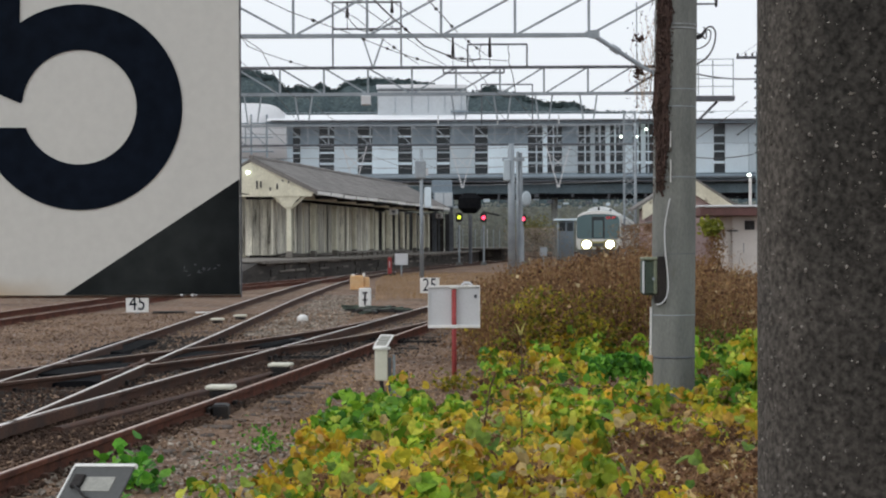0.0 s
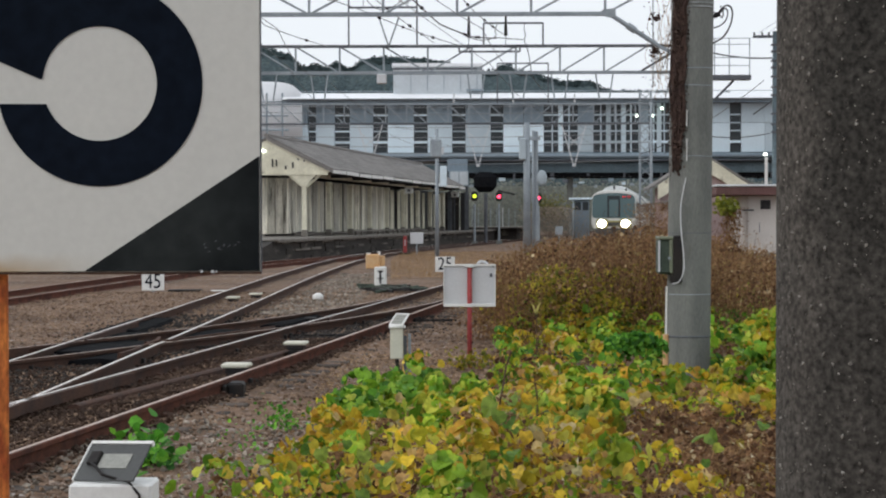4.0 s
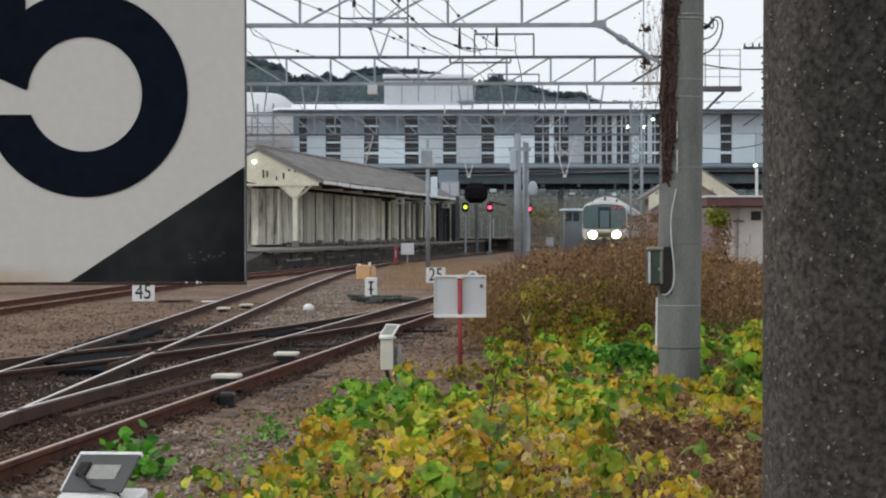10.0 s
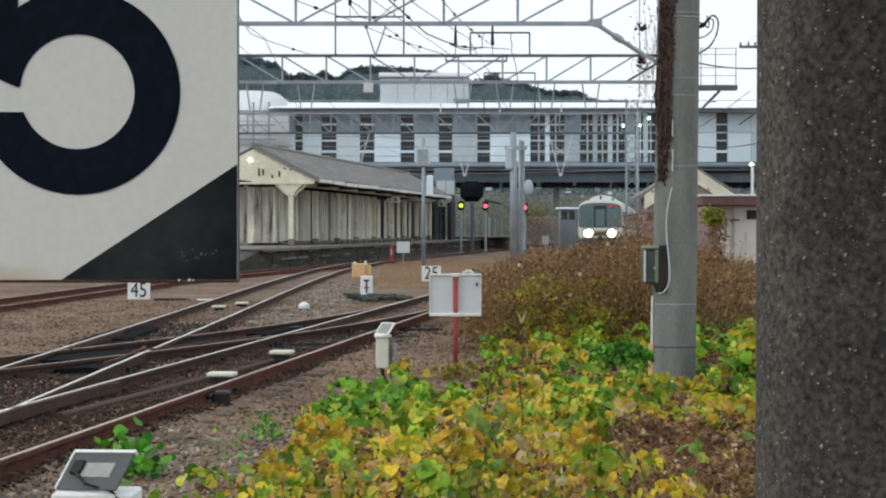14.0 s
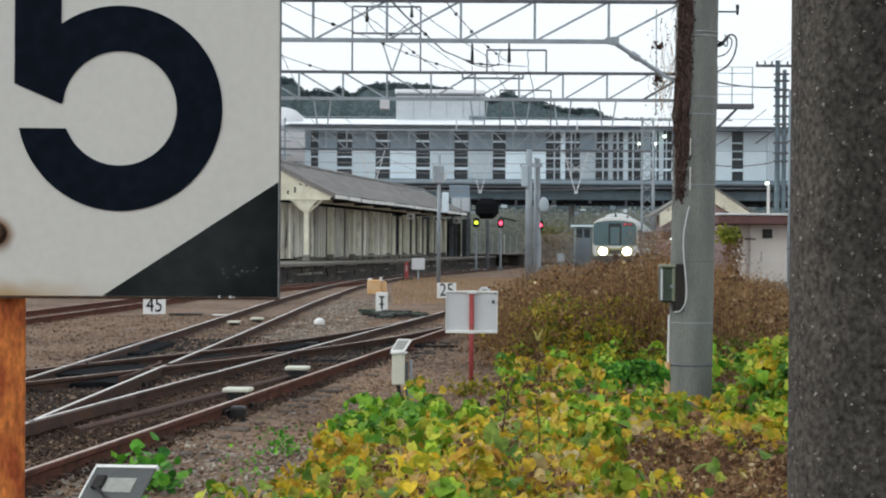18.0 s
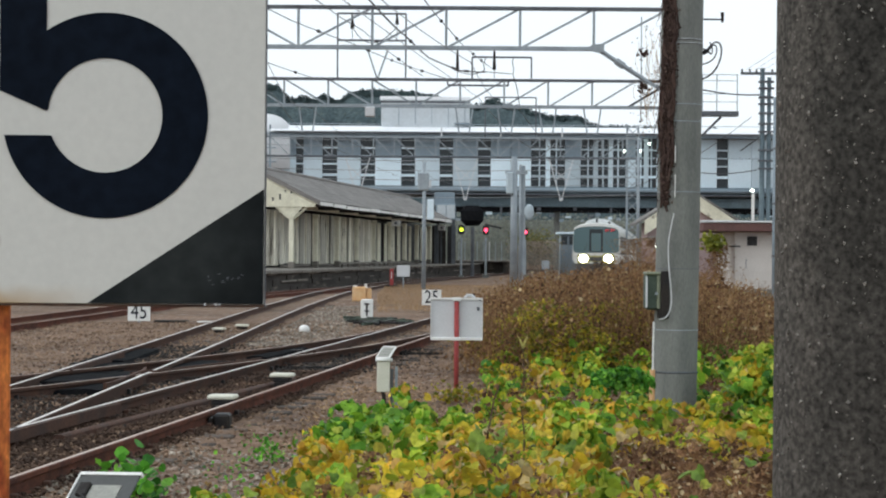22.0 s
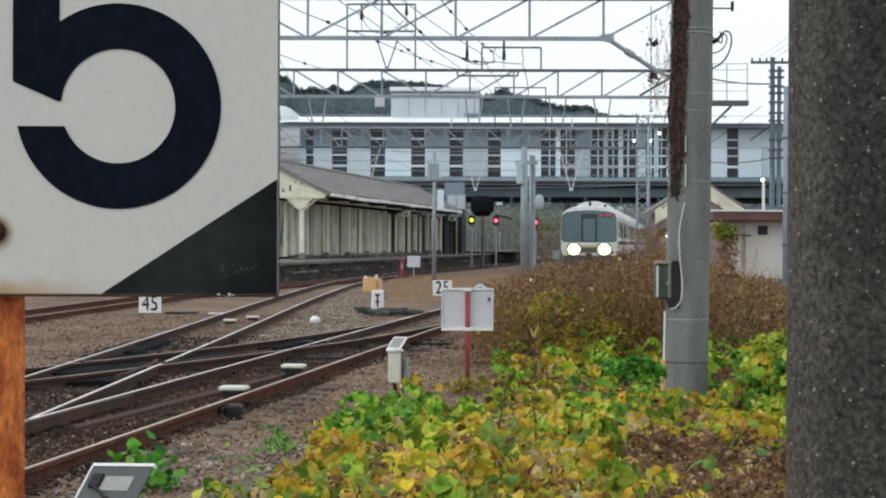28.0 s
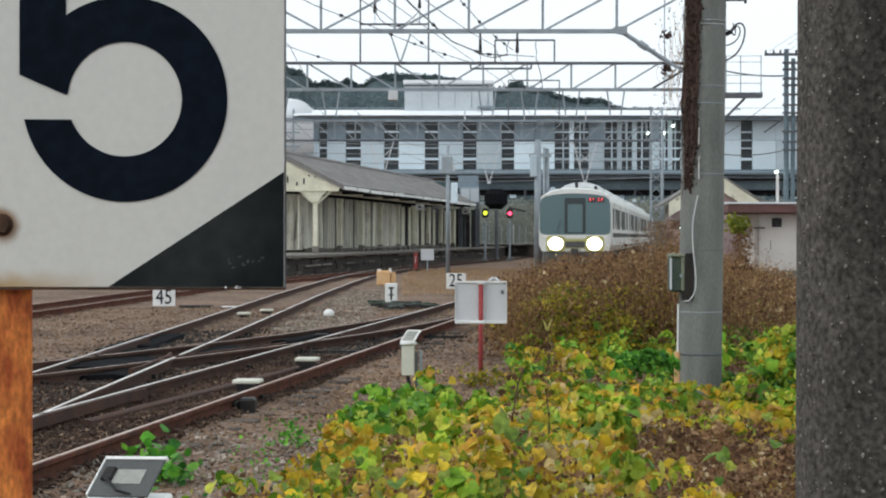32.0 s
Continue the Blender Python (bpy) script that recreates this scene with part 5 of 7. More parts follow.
part("conduit", Geo().path(soft_line([(-0.07, -0.222, zp + 1.86), (-0.10, -0.222, zp + 1.72), (-0.125, -0.222, zp + 1.58), (-0.12, -0.224, zp + 1.36), (-0.095, -0.224, zp + 1.15), (-0.085, -0.224, zp + 1.0), (-0.105, -0.225, zp + 0.9), (-0.15, -0.225, zp + 0.835), (-0.2, -0.2, zp + 0.83)]), 0.0065), M_BOARD, pole, "pale grey cable")
for z0, z1 in ((2.52, 2.36), (2.24, 2.02)):
    part("conduit", Geo().path([(-0.06, -0.222, zp + z0), (-0.062, -0.222, zp + z1)], 0.005), M_WHITE, pole, "white cable")
part("earth_pipe", Geo().tube((-0.245, -0.03, zp + 0.1), (-0.235, -0.03, zp + 0.8), 0.012, n=8), M_WHITE, pole, "white pipe")
part("pipe_foot", Geo().tube((-0.245, -0.05, zp - 0.1), (-0.245, -0.05, zp + 0.33), 0.034, n=10), M_ORANGE, pole, "orange pipe foot")
for k, pts in enumerate((((0.05, 0), (0.08, 0.06), (0.14, 0.11), (0.19, 0.08), (0.2, 0.0), (0.17, -0.12), (0.1, -0.22), (0.0, -0.27)), ((0.05, 0.0), (0.08, 0.03), (0.12, 0.08), (0.155, 0.05), (0.14, -0.04), (0.08, -0.1), (0.0, -0.12)), ((0.0, 0.04), (0.06, 0.02), (0.1, -0.03), (0.11, 0.04), (0.08, 0.1)))):
    part("cable_loop", Geo().path(soft_line([(0.21 + x, -0.05, zp + 3.45 + z) for x, z in pts]), 0.009 if k == 0 else 0.007), M_WIRE, pole, "hanging dark cable loop")
part("insulator", Geo().tube((0.22, -0.06, zp + 3.44), (0.28, -0.06, zp + 3.47), 0.022, n=8), M_IRON, pole, "dark insulator")
part("side_bracket", Geo().bar((0.15, 0, zp + 3.78), (0.42, 0, zp + 3.78), 0.016, 0.016), M_STEEL_DARK, pole)
part("insulator", Geo().tube((0.42, 0, zp + 3.75), (0.42, 0, zp + 3.85), 0.012, 0.018, n=8), M_IRON, pole, "dark insulator")

# vine: twisted stems with dry leaves down one side of the pole
random.seed(31)
g = Geo()
for k in range(38):
    z = zp + random.uniform(3.2, 5.2)
    a = radians(random.uniform(205, 246))
    pts = []
    end = zp + random.uniform(1.85, 2.9)
    while z > end:
        r = 0.214 - 0.0032 * z + random.uniform(0.004, 0.03)
        pts.append((r * math.cos(a) + 0.0135 * z - 0.028, r * math.sin(a), z))
        z -= random.uniform(0.06, 0.14)
        a += radians(random.uniform(-7, 7)) + (radians(226) - a) * 0.08
    g.path(pts, random.uniform(0.005, 0.013), n=4)
part("vine_tangle", g, M_VINE, pole, "tangled dead vine stems")["kind"] = "stuff"


# loose twigs off the edge
g = Geo()
for k in range(70):
    z = zp + random.uniform(2.0, 5.0)
    x, y = -0.19 + 0.0135 * z - 0.028, random.uniform(-0.1, 0.06)
    pts = [(x + 0.02, y, z)]
    for i in range(random.randint(3, 7)):
        x -= random.uniform(-0.008, 0.022)
        z -= random.uniform(0.02, 0.07)
        pts.append((x, y + random.gauss(0, 0.01), z))
    g.path(pts, random.uniform(0.0015, 0.003), n=4)
part("loose_twigs", g, M_VINE, pole, "thin loose vine twigs")["kind"] = "stuff"


def scatter(count, place, size, seed, shape="leaf", flat=0.5):
    """Many small leaves as one mesh: place() gives a point and a lean."""
    rng = random.Random(seed)
    if shape == "leaf":
        base = np.array([(0, -0.5, 0), (-0.40, -0.28, 0.07), (-0.46, 0.05, 0.09), (-0.22, 0.36, 0.04), (0, 0.55, -0.05), (0.22, 0.36, 0.04), (0.46, 0.05, 0.09), (0.40, -0.28, 0.07), (0, 0.0, 0.0)])
        faces = [(8, 0, 7), (8, 7, 6), (8, 6, 5), (8, 5, 4), (8, 4, 3), (8, 3, 2), (8, 2, 1), (8, 1, 0)]
    elif shape == "lobed":
        base = np.array([(0, -0.36, 0), (-0.32, -0.45, 0.06), (-0.50, -0.15, 0.13), (-0.43, 0.12, 0.11), (-0.24, 0.36, 0.03), (0, 0.46, -0.10), (0.24, 0.36, 0.03), (0.43, 0.12, 0.11), (0.50, -0.15, 0.13), (0.32, -0.45, 0.06), (0, 0.0, 0.0)])
        faces = [(10, k, (k + 9) % 10) for k in range(10)]
    elif shape == "blade":
        base = np.array([(-0.035, 0, 0), (0.035, 0, 0), (0.02, 0.05, 0.55), (-0.02, 0.05, 0.55), (0, 0.17, 1.0)])
        faces = [(0, 1, 2, 3), (3, 2, 4)]
    elif shape == "stem":
        base = np.array([(-0.004, 0, 0), (0.004, 0, 0), (0.003, 0.03, 0.6), (-0.003, 0.03, 0.6), (0, 0.1, 1.0)])
        faces = [(0, 1, 2, 3), (3, 2, 4)]
    elif shape == "sliver":
        base = np.array([(0, -0.5, 0), (0.13, 0, 0.03), (0, 0.5, 0), (-0.13, 0, 0.03)])
        faces = [(0, 1, 2, 3)]
    else:
        base = np.array([(0.5, 0, 0), (-0.5, 0, 0), (0, 0.5, 0), (0, -0.5, 0), (0, 0, 0.4), (0, 0, -0.4)])
        faces = [(0, 2, 4), (2, 1, 4), (1, 3, 4), (3, 0, 4), (2, 0, 5), (1, 2, 5), (3, 1, 5), (0, 3, 5)]
    g = Geo()
    vs = []
    nb = len(base)
    for i in range(count):
        got = place(rng)
        if got is None:
            continue
        p, lean, turn = got[:3]
        s = size * rng.uniform(0.5, 1.25) * (got[3] if len(got) > 3 else 1.0)
        b = base * s
        if shape == "stone":
            b = b * np.array([rng.uniform(0.6, 1.2), rng.uniform(0.6, 1.2), rng.uniform(0.5, 1.0)])
        m = np.array(Euler((lean + rng.gauss(0, flat), rng.gauss(0, flat), turn)).to_matrix())
        k = len(vs) * nb
        vs.append(b @ m.T + np.array(p))
        g.f += [tuple(q + k for q in f) for f in faces]
    g.v = np.concatenate(vs).tolist() if vs else []
    return g


def vine_place(rng):
    z = zp + rng.uniform(1.95, 4.6)
    wide = 0.5 + 0.5 * min(1, (z - zp - 1.9) / 0.5)
    a = radians(rng.gauss(226, 9 * wide) if rng.random() < 0.88 else rng.gauss(236, 10))
    r = 0.218 - 0.0032 * z + abs(rng.gauss(0, 0.018))
    return (r * math.cos(a) + 0.0135 * z - 0.028, r * math.sin(a), z), radians(80), rng.uniform(0, 6.3)


part("vine_leaves", scatter(4600, vine_place, 0.026, 32), M_LEAF_VINE, pole, "shrivelled brown vine leaves")["kind"] = "stuff"


# ---- overhead gantries ----
def gantry(y, xs, zl, zu, flip, label, mats, knee=None, bold=1.0, reach=1.3):
    """A truss beam across the tracks: chords, verticals, and diagonals that lean away from x = flip."""
    root = thing("overhead_gantry", label, "gantry", pose(0, y, 0), group="gantries over the tracks")
    up, lowm, web = mats
    part("upper_chord", Geo().bar((xs[0] - 0.5, 0, zu), (xs[-1] + (1.85 if knee else reach), 0, zu), 0.09 * bold, 0.09 * bold), up, root)
    part("lower_chord", Geo().bar((xs[0] - 0.5, 0, zl), (xs[-1] + (0.1 if knee else reach), 0, zl), 0.1 * bold, 0.1 * bold), lowm, root)
    for x in xs:
        part("vertical", Geo().bar((x, 0, zl), (x, 0, zu), 0.06 * bold, 0.06 * bold), web, root)
    for a, b in zip(xs, xs[1:] + [xs[-1] + (xs[-1] - xs[-2])]):
        lo_first = (a + b) / 2 > flip
        part("diagonal", Geo().bar((a, 0.02, zl if lo_first else zu), (b, 0.02, zu if lo_first else zl), 0.05 * bold, 0.05 * bold), web, root)
    return root


S, SD = M_STEEL, M_STEEL_DARK
g1 = gantry(47, [3.695 - 1.757 * k for k in range(11, -1, -1)], 6.335, 7.285, -3.4, "grey steel truss gantry over the tracks", (SD, S, S), True)
part("gusset", Geo().prism([(-0.22, -0.02), (-0.08, 0.09), (0.22, 0.12), (0.22, -0.07), (0.08, -0.1)], 0.06, Matrix.Translation((3.72, -0.03, 6.34)) @ Matrix.Rotation(radians(90), 4, "X")), S, g1, "steel gusset plate")
part("knee_brace", Geo().tube((3.85, 0, 6.3), (5.0, 0, 5.55), 0.055, n=8), S, g1)
part("knee_joint", Geo().tube((4.22, 0, 6.06), (4.42, 0, 5.93), 0.085, n=8), S, g1)
part("column", Geo().tube((5.75, 0, -0.3), (5.75, 0, 8.2), 0.16, 0.13, n=16), M_POLE, g1, "concrete gantry column")
part("column", Geo().tube((-16.2, 0, -0.3), (-16.2, 0, 8.2), 0.16, 0.13, n=16), M_POLE, g1, "concrete gantry column")
part("brace_end", Geo().bar((4.95, 0, 5.58), (5.7, 0, 5.2), 0.08, 0.08), S, g1)

g2 = gantry(62, [4.835 - 1.38 * k for k in range(13, -1, -1)], 6.06, 6.89, -0.6, "grey steel truss gantry with hanger frames", (SD, S, S), reach=2.3)
for x0, x1, zt in ((-3.161, -1.021, 8.95), (1.066, 2.924, 7.61), (0.3, 2.2, 6.72)):
    part("hanger_frame", Geo().bar((x0, 0, 6.9), (x0, 0, zt), 0.05, 0.05).bar((x1, 0, 6.9), (x1, 0, zt), 0.05, 0.05).bar((x0, 0, zt), (x1, 0, zt), 0.055, 0.055), SD, g2, "steel hanger frame")
part("hanger_bar", Geo().bar((-3.161, 0, 8.108), (-1.021, 0, 8.108), 0.055, 0.055), SD, g2)
for x, z0, z1 in ((0.6, 7.15, 7.86), (1.755, 7.2, 7.9), (-2.7, 8.45, 8.95), (-1.3, 8.6, 8.95)):
    part("post_insulator", Geo().tube((x, -0.15, z0), (x, -0.15, z1), 0.06, 0.025, n=8), M_IRON, g2, "dark post insulator")
    part("insulator_rod", Geo().bar((x, -0.15, z0), (x, -0.05, 6.89 if z0 < 8 else 8.108), 0.02, 0.02), SD, g2)
part("bracket", Geo().bar((-2.206, -0.1, 7.79), (-1.906, -0.1, 6.87), 0.05, 0.05).bar((-1.587, -0.1, 7.79), (-1.906, -0.1, 6.87), 0.05, 0.05), S, g2, "steel bracket")
for x in (-5.96, -4.36, 0.55, 1.87, 3.17, 4.57):
    part("drop_arm", Geo().bar((x, 0, 6.06), (x + 0.12, 0, 5.2), 0.045, 0.045).bar((x + 0.55, 0, 6.06), (x + 0.43, 0, 5.2), 0.045, 0.045), S, g2, "pale drop arm")
for pts in (((2.36, 7.6), (2.31, 7.42), (2.38, 7.25), (2.33, 7.05), (2.4, 6.9)), ((1.5, 7.58), (1.4, 7.36), (1.48, 7.2), (1.28, 7.1), (1.06, 7.06)), ((0.5, 7.2), (0.8, 7.08), (1.1, 7.05), (1.4, 7.16), (1.7, 7.12), (2.3, 7.08)), ((-2.7, 8.5), (-2.5, 8.2), (-2.2, 8.0), (-1.8, 8.05), (-1.3, 8.5)), ((2.4, 6.9), (2.5, 6.5), (2.55, 6.1))):
    part("jumper_cable", Geo().path(soft_line([(x, -0.12, z) for x, z in pts]), 0.014, n=5), M_WIRE, g2, "slack dark jumper cable")
part("transformer_box", Geo().box(-2.28, -1.98, -0.15, 0.15, 5.72, 6.02, b=0.02), M_BOARD, g2, "small grey box")
cl = part("lattice_column", Geo().box(7.1, 7.14, -0.2, -0.12, -0.3, 8.4).box(7.46, 7.5, -0.2, -0.12, -0.3, 8.4), S, g2, "lattice column under dead vine")
for k in range(13):
    z = 0.2 + k * 0.62
    part("lacing", Geo().bar((7.12, -0.16, z), (7.48, -0.16, z + 0.62), 0.025, 0.025), S, cl)
part("stay_rod", Geo().tube((6.36, -0.1, 5.6), (6.36, -0.1, 8.9), 0.018, n=6), S, g2, "thin hanging steel rod")
part("end_strut", Geo().bar((6.0, 0, 6.1), (7.1, 0, 6.75), 0.07, 0.07), SD, g2)
random.seed(41)
g = Geo()
for k in range(26):
    x, z, q = 6.65 + random.gauss(0, 0.28), random.uniform(6.6, 8.6), []
    while z > 4.6 + random.random() * 1.6:
        q.append((x, -0.2 + random.gauss(0, 0.05), z))
        x += random.gauss(0, 0.05)
        z -= random.uniform(0.12, 0.25)
    g.path(q, 0.006, n=4)
part("vine_tangle", g, M_DRY_GRASS, g2, "thin dead vine strands")["kind"] = "stuff"
part("vine_leaves", scatter(160, lambda r: ((6.6 + r.gauss(0, 0.26), -0.2 + r.gauss(0, 0.08), 4.8 + 3.8 * r.random()), 1.2, r.uniform(0, 6.3)), 0.055, 42), M_LEAF_VINE, g2, "dry vine leaves")["kind"] = "stuff"
part("vine_clump", scatter(120, lambda r: ((6.42 + r.gauss(0, 0.09), -0.2 + r.gauss(0, 0.06), r.choice((7.75, 6.7)) + r.gauss(0, 0.08)), 1.2, r.uniform(0, 6.3)), 0.11, 43), M_VINE, g2, "dark clumps of vine")["kind"] = "stuff"

FAR = 1.36


def far_z(z):
    return 1.46 + (z - 1.46) * FAR


g3 = gantry(136, [12.75 - 1.43 * k for k in range(22, -1, -1)], far_z(6.3), far_z(7.3), 3.7, "grey steel truss gantry before the station bridge", (S, SD, S), bold=FAR)
for xc in (-4.03 * FAR, 1.42 * FAR, 6.27 * FAR):
    part("drop_arm", Geo().bar((xc - 0.85, 0, far_z(6.3)), (xc - 0.06, 0, 5.25), 0.07, 0.07).bar((xc + 0.85, 0, far_z(6.3)), (xc + 0.06, 0, 5.25), 0.07, 0.07).bar((xc - 0.62, 0, 7.4), (xc + 0.36, 0, 6.5), 0.05, 0.05).bar((xc + 0.62, 0, 7.4), (xc - 0.36, 0, 6.5), 0.05, 0.05).box(xc - 0.12, xc + 0.12, -0.08, 0.08, 5.1, 5.28), M_BOARD, g3, "pale braced drop arm")
x0, x1, zt = 2.4 * FAR, 4.97 * FAR, far_z(9.35)
part("hanger_frame", Geo().bar((x0, 0, far_z(7.3)), (x0, 0, zt), 0.08, 0.08).bar((x1, 0, far_z(7.3)), (x1, 0, zt), 0.08, 0.08).bar((x0, 0, zt), (x1, 0, zt), 0.09, 0.09), SD, g3, "steel hanger frame")
for xc in (9.6 * FAR, 10.16 * FAR):
    part("column_leg", Geo().bar((xc, 0, -0.3), (xc, 0, far_z(8.0)), 0.13, 0.13), M_STEEL, g3, "lattice column leg")
for k in range(14):
    z = 0.1 + k * 0.72
    part("lacing", Geo().bar((9.6 * FAR, 0, z), (10.16 * FAR, 0, z + 0.72), 0.055, 0.055), S, g3)
    part("lacing", Geo().bar((10.16 * FAR, 0.05, z), (9.6 * FAR, 0.05, z + 0.72), 0.055, 0.055), S, g3)
part("column", Geo().tube((-13.7 * FAR, 0.2, -0.3), (-13.7 * FAR, 0.2, far_z(8.2)), 0.26, 0.2, n=14), M_STEEL, g3, "concrete gantry column")
for k, x in enumerate((-12.0, -10.6, -9.3, 0.2, 3.2, 6.3)):
    part("insulator", Geo().tube((x * FAR, -0.1, far_z(7.35)), (x * FAR, -0.1, far_z(7.8)), 0.05, n=8), M_BOARD, g3)


# ---- overhead wires ----
def wire(pts, r, mat, label, sag=0.25, beads=()):
    root = thing("overhead_wire", label, "wire", group="overhead wires")
    q = []
    for a, b in zip(pts, pts[1:]):
        a, b = Vector(a), Vector(b)
        for s in np.linspace(0, 1, 9)[:-1]:
            p = a.lerp(b, s)
            q.append((p.x, p.y, p.z - sag * 4 * s * (1 - s)))
    q.append(pts[-1])
    part("strand", Geo().path(q, r, n=5), mat, root)
    for k, (i, s, n) in enumerate(beads):
        a, b = Vector(pts[i]), Vector(pts[i + 1])
        d = (b - a).normalized()
        p = a.lerp(b, s) - Vector((0, 0, sag * 4 * s * (1 - s)))
        for j in range(n):
            c = p + d * j * 0.12
            part("insulator", Geo().tube(c - d * 0.03, c + d * 0.03, 0.042, 0.03, n=8), M_IRON, root, "dark insulator bead")
    return root


for line, tag in ((main_line, "main track"), (branch_line, "branch track")):
    spans = [10, 47, 62, 100, 136, 189]
    wire([(line(y) + (0.2 if i % 2 else -0.2), y, 5.15) for i, y in enumerate(spans)], 0.007, M_WIRE, "contact wire above the " + tag, 0.02)
    wire([(line(y), y, 6.0) for y in spans], 0.009, M_WIRE, "messenger wire above the " + tag, 0.4)
# feeders and jumpers between the gantries
wire([(-8.6, 10, 6.5), (-3.26, 44, 6.6), (-2.18, 50, 6.74), (-1.06, 56, 6.81), (0.36, 62, 6.9)], 0.011, M_WIRE, "thin dark feeder wire between gantries", 0.01, ((1, 0.4, 2), (2, 0.3, 2), (2, 0.8, 1), (3, 0.4, 2)))
wire([(-6.0, 10, 6.6), (-2.25, 44, 6.73), (-1.87, 48, 6.87), (-1.35, 54, 6.94), (-0.48, 61.9, 6.99)], 0.011, M_WIRE, "thin dark jumper wire between gantries", 0.01, ((1, 0.6, 2), (2, 0.5, 1), (3, 0.25, 3), (3, 0.6, 1)))
wire([(-3.6, 10, 6.2), (-1.07, 42, 6.39), (-0.78, 46, 6.51), (-0.25, 52, 6.59), (0.64, 59, 6.91), (1.46, 61.9, 7.13)], 0.02, M_WIRE, "thick dark feeder cable with insulators", 0.01, ((2, 0.2, 3), (3, 0.75, 5), (4, 0.2, 4)))
wire([(-2.8, 10, 6.3), (-0.11, 42, 6.58), (0.23, 46, 6.68), (0.67, 52, 6.9), (1.66, 61.9, 7.26)], 0.012, M_WIRE, "dark tension wire below the gantry", 0.01, ((1, 0.5, 1), (2, 0.5, 2), (3, 0.3, 2), (3, 0.6, 2)))
wire([(-5.6, 20, 8.6), (-4.99, 50, 6.85), (-4.88, 52, 6.59), (-4.45, 56, 6.68), (-3.89, 61.9, 6.91)], 0.011, M_WIRE, "slack dark jumper wire overhead", 0.01, ((3, 0.4, 2),))
for x0, x1, z in ((-12, 12, 5.55), (-12, 12, 5.95), (-12, 12, 4.9), (-12, 12, 6.5), (-12, 12, 7.1), (-12, 12, 7.9), (-12, 12, 8.3)):
    wire([(x0, 118, z), (x1, 118, z + 0.1)], 0.018, M_WIRE_PALE, "pale cross-span wire before the bridge", 0.2)
wire([(9.05, 75, 8.0), (12.2, 75, 7.55), (16, 76, 7.2)], 0.03, M_WIRE, "dark service cable to the far pole", 0.15)
wire([(9.8, 75.1, 4.6), (12.13, 75, 4.7)], 0.018, M_WIRE, "low dark cable by the hut", 0.1)
wire([(11.9, 75, 6.7), (9.2, 95, 4.6)], 0.014, M_WIRE, "slack dark stay wire overhead", 0.3)
for k in range(3):
    wire([(11.7 + k * 0.35, 75, 8.5), (10.4 + k * 0.5, 30, 9.4 + k * 0.4)], 0.008, M_WIRE_PALE, "thin service wire in the sky", 0.4)

# ---- poles, signals ----
fp = thing("utility_pole", "grey steel utility pole with a crossarm", "pole", pose(12.44, 75, ground_z(12.4, 75)))
part("shaft", Geo().tube((-0.12, 0, 0), (-0.12, 0, 8.75), 0.11, 0.09, n=14), M_BRIDGE_STEEL, fp)
part("shaft", Geo().tube((0.12, 0, 0), (0.14, 0, 8.4), 0.09, 0.08, n=10), M_BRIDGE_STEEL, fp)
part("crossarm", Geo().box(-0.95, 0.8, -0.05, 0.05, 8.5, 8.6), M_STEEL_DARK, fp)
for k, x in enumerate((-0.9, -0.6, -0.35, 0.25, 0.5, 0.75)):
    part("insulator", Geo().tube((x, 0, 8.6), (x, 0, 8.72), 0.035, n=8), M_IRON, fp)
for z in (8.2, 7.95, 7.6, 7.35, 7.0, 6.6, 6.3, 5.6, 5.2, 4.9):
    part("clamp", Geo().box(-0.26, 0.3, -0.14, 0.1, z, z + 0.07), M_STEEL_DARK, fp)
part("side_arm", Geo().bar((-0.12, 0, 6.2), (-0.95, 0, 5.6), 0.05, 0.05), M_STEEL_DARK, fp)
part("lamp_post", Geo().box(-0.5, -0.4, -0.05, 0.05, 0, 4.0), M_WHITE, fp, "white post")
part("lamp", Geo().box(-0.55, -0.42, -0.1, 0.1, 4.05, 4.15, b=0.03), M_TUBE, fp, "lit white lamp")

bp = thing("blue_grey_pole", "pale blue-grey steel pole standing before the hut", "pole", pose(9.78, 57, ground_z(9.78, 57)))
part("shaft", Geo().tube((0, 0, -0.1), (0, 0, 6.2), 0.115, 0.1, n=16), M_BLUE_POLE, bp, smooth=True)
for z in (1.6, 3.1, 4.7):
    part("band", Geo().tube((0, 0, z), (0, 0, z + 0.05), 0.125, n=16), M_STEEL_DARK, bp, "dark steel band")

arm = thing("signal_platform", "steel service platform with railing on a bracket", "platform", pose(10.6, 75, 0))
part("deck", Geo().box(-0.75, 0.78, -0.3, 0.3, 6.72, 6.9), M_STEEL_DARK, arm, "dark grating deck")
for x in (-0.6, -0.05, 0.72):
    part("rail_post", Geo().bar((x, -0.28, 6.9), (x, -0.28, 8.3), 0.035, 0.035), M_STEEL, arm)
for z in (7.25, 7.55, 8.05, 8.28):
    part("handrail", Geo().bar((-0.75, -0.28, z), (0.75, -0.28, z), 0.025, 0.025), M_STEEL, arm)
part("brace", Geo().bar((-0.55, 0, 6.0), (0.15, 0, 6.7), 0.09, 0.09), M_STEEL_DARK, arm)
part("post", Geo().tube((-1.55, 0.1, -0.3), (-1.55, 0.1, 9.0), 0.14, n=12), M_STEEL, arm)
part("deck_beam", Geo().box(-1.55, -0.7, -0.1, 0.1, 6.72, 6.86), M_STEEL_DARK, arm)


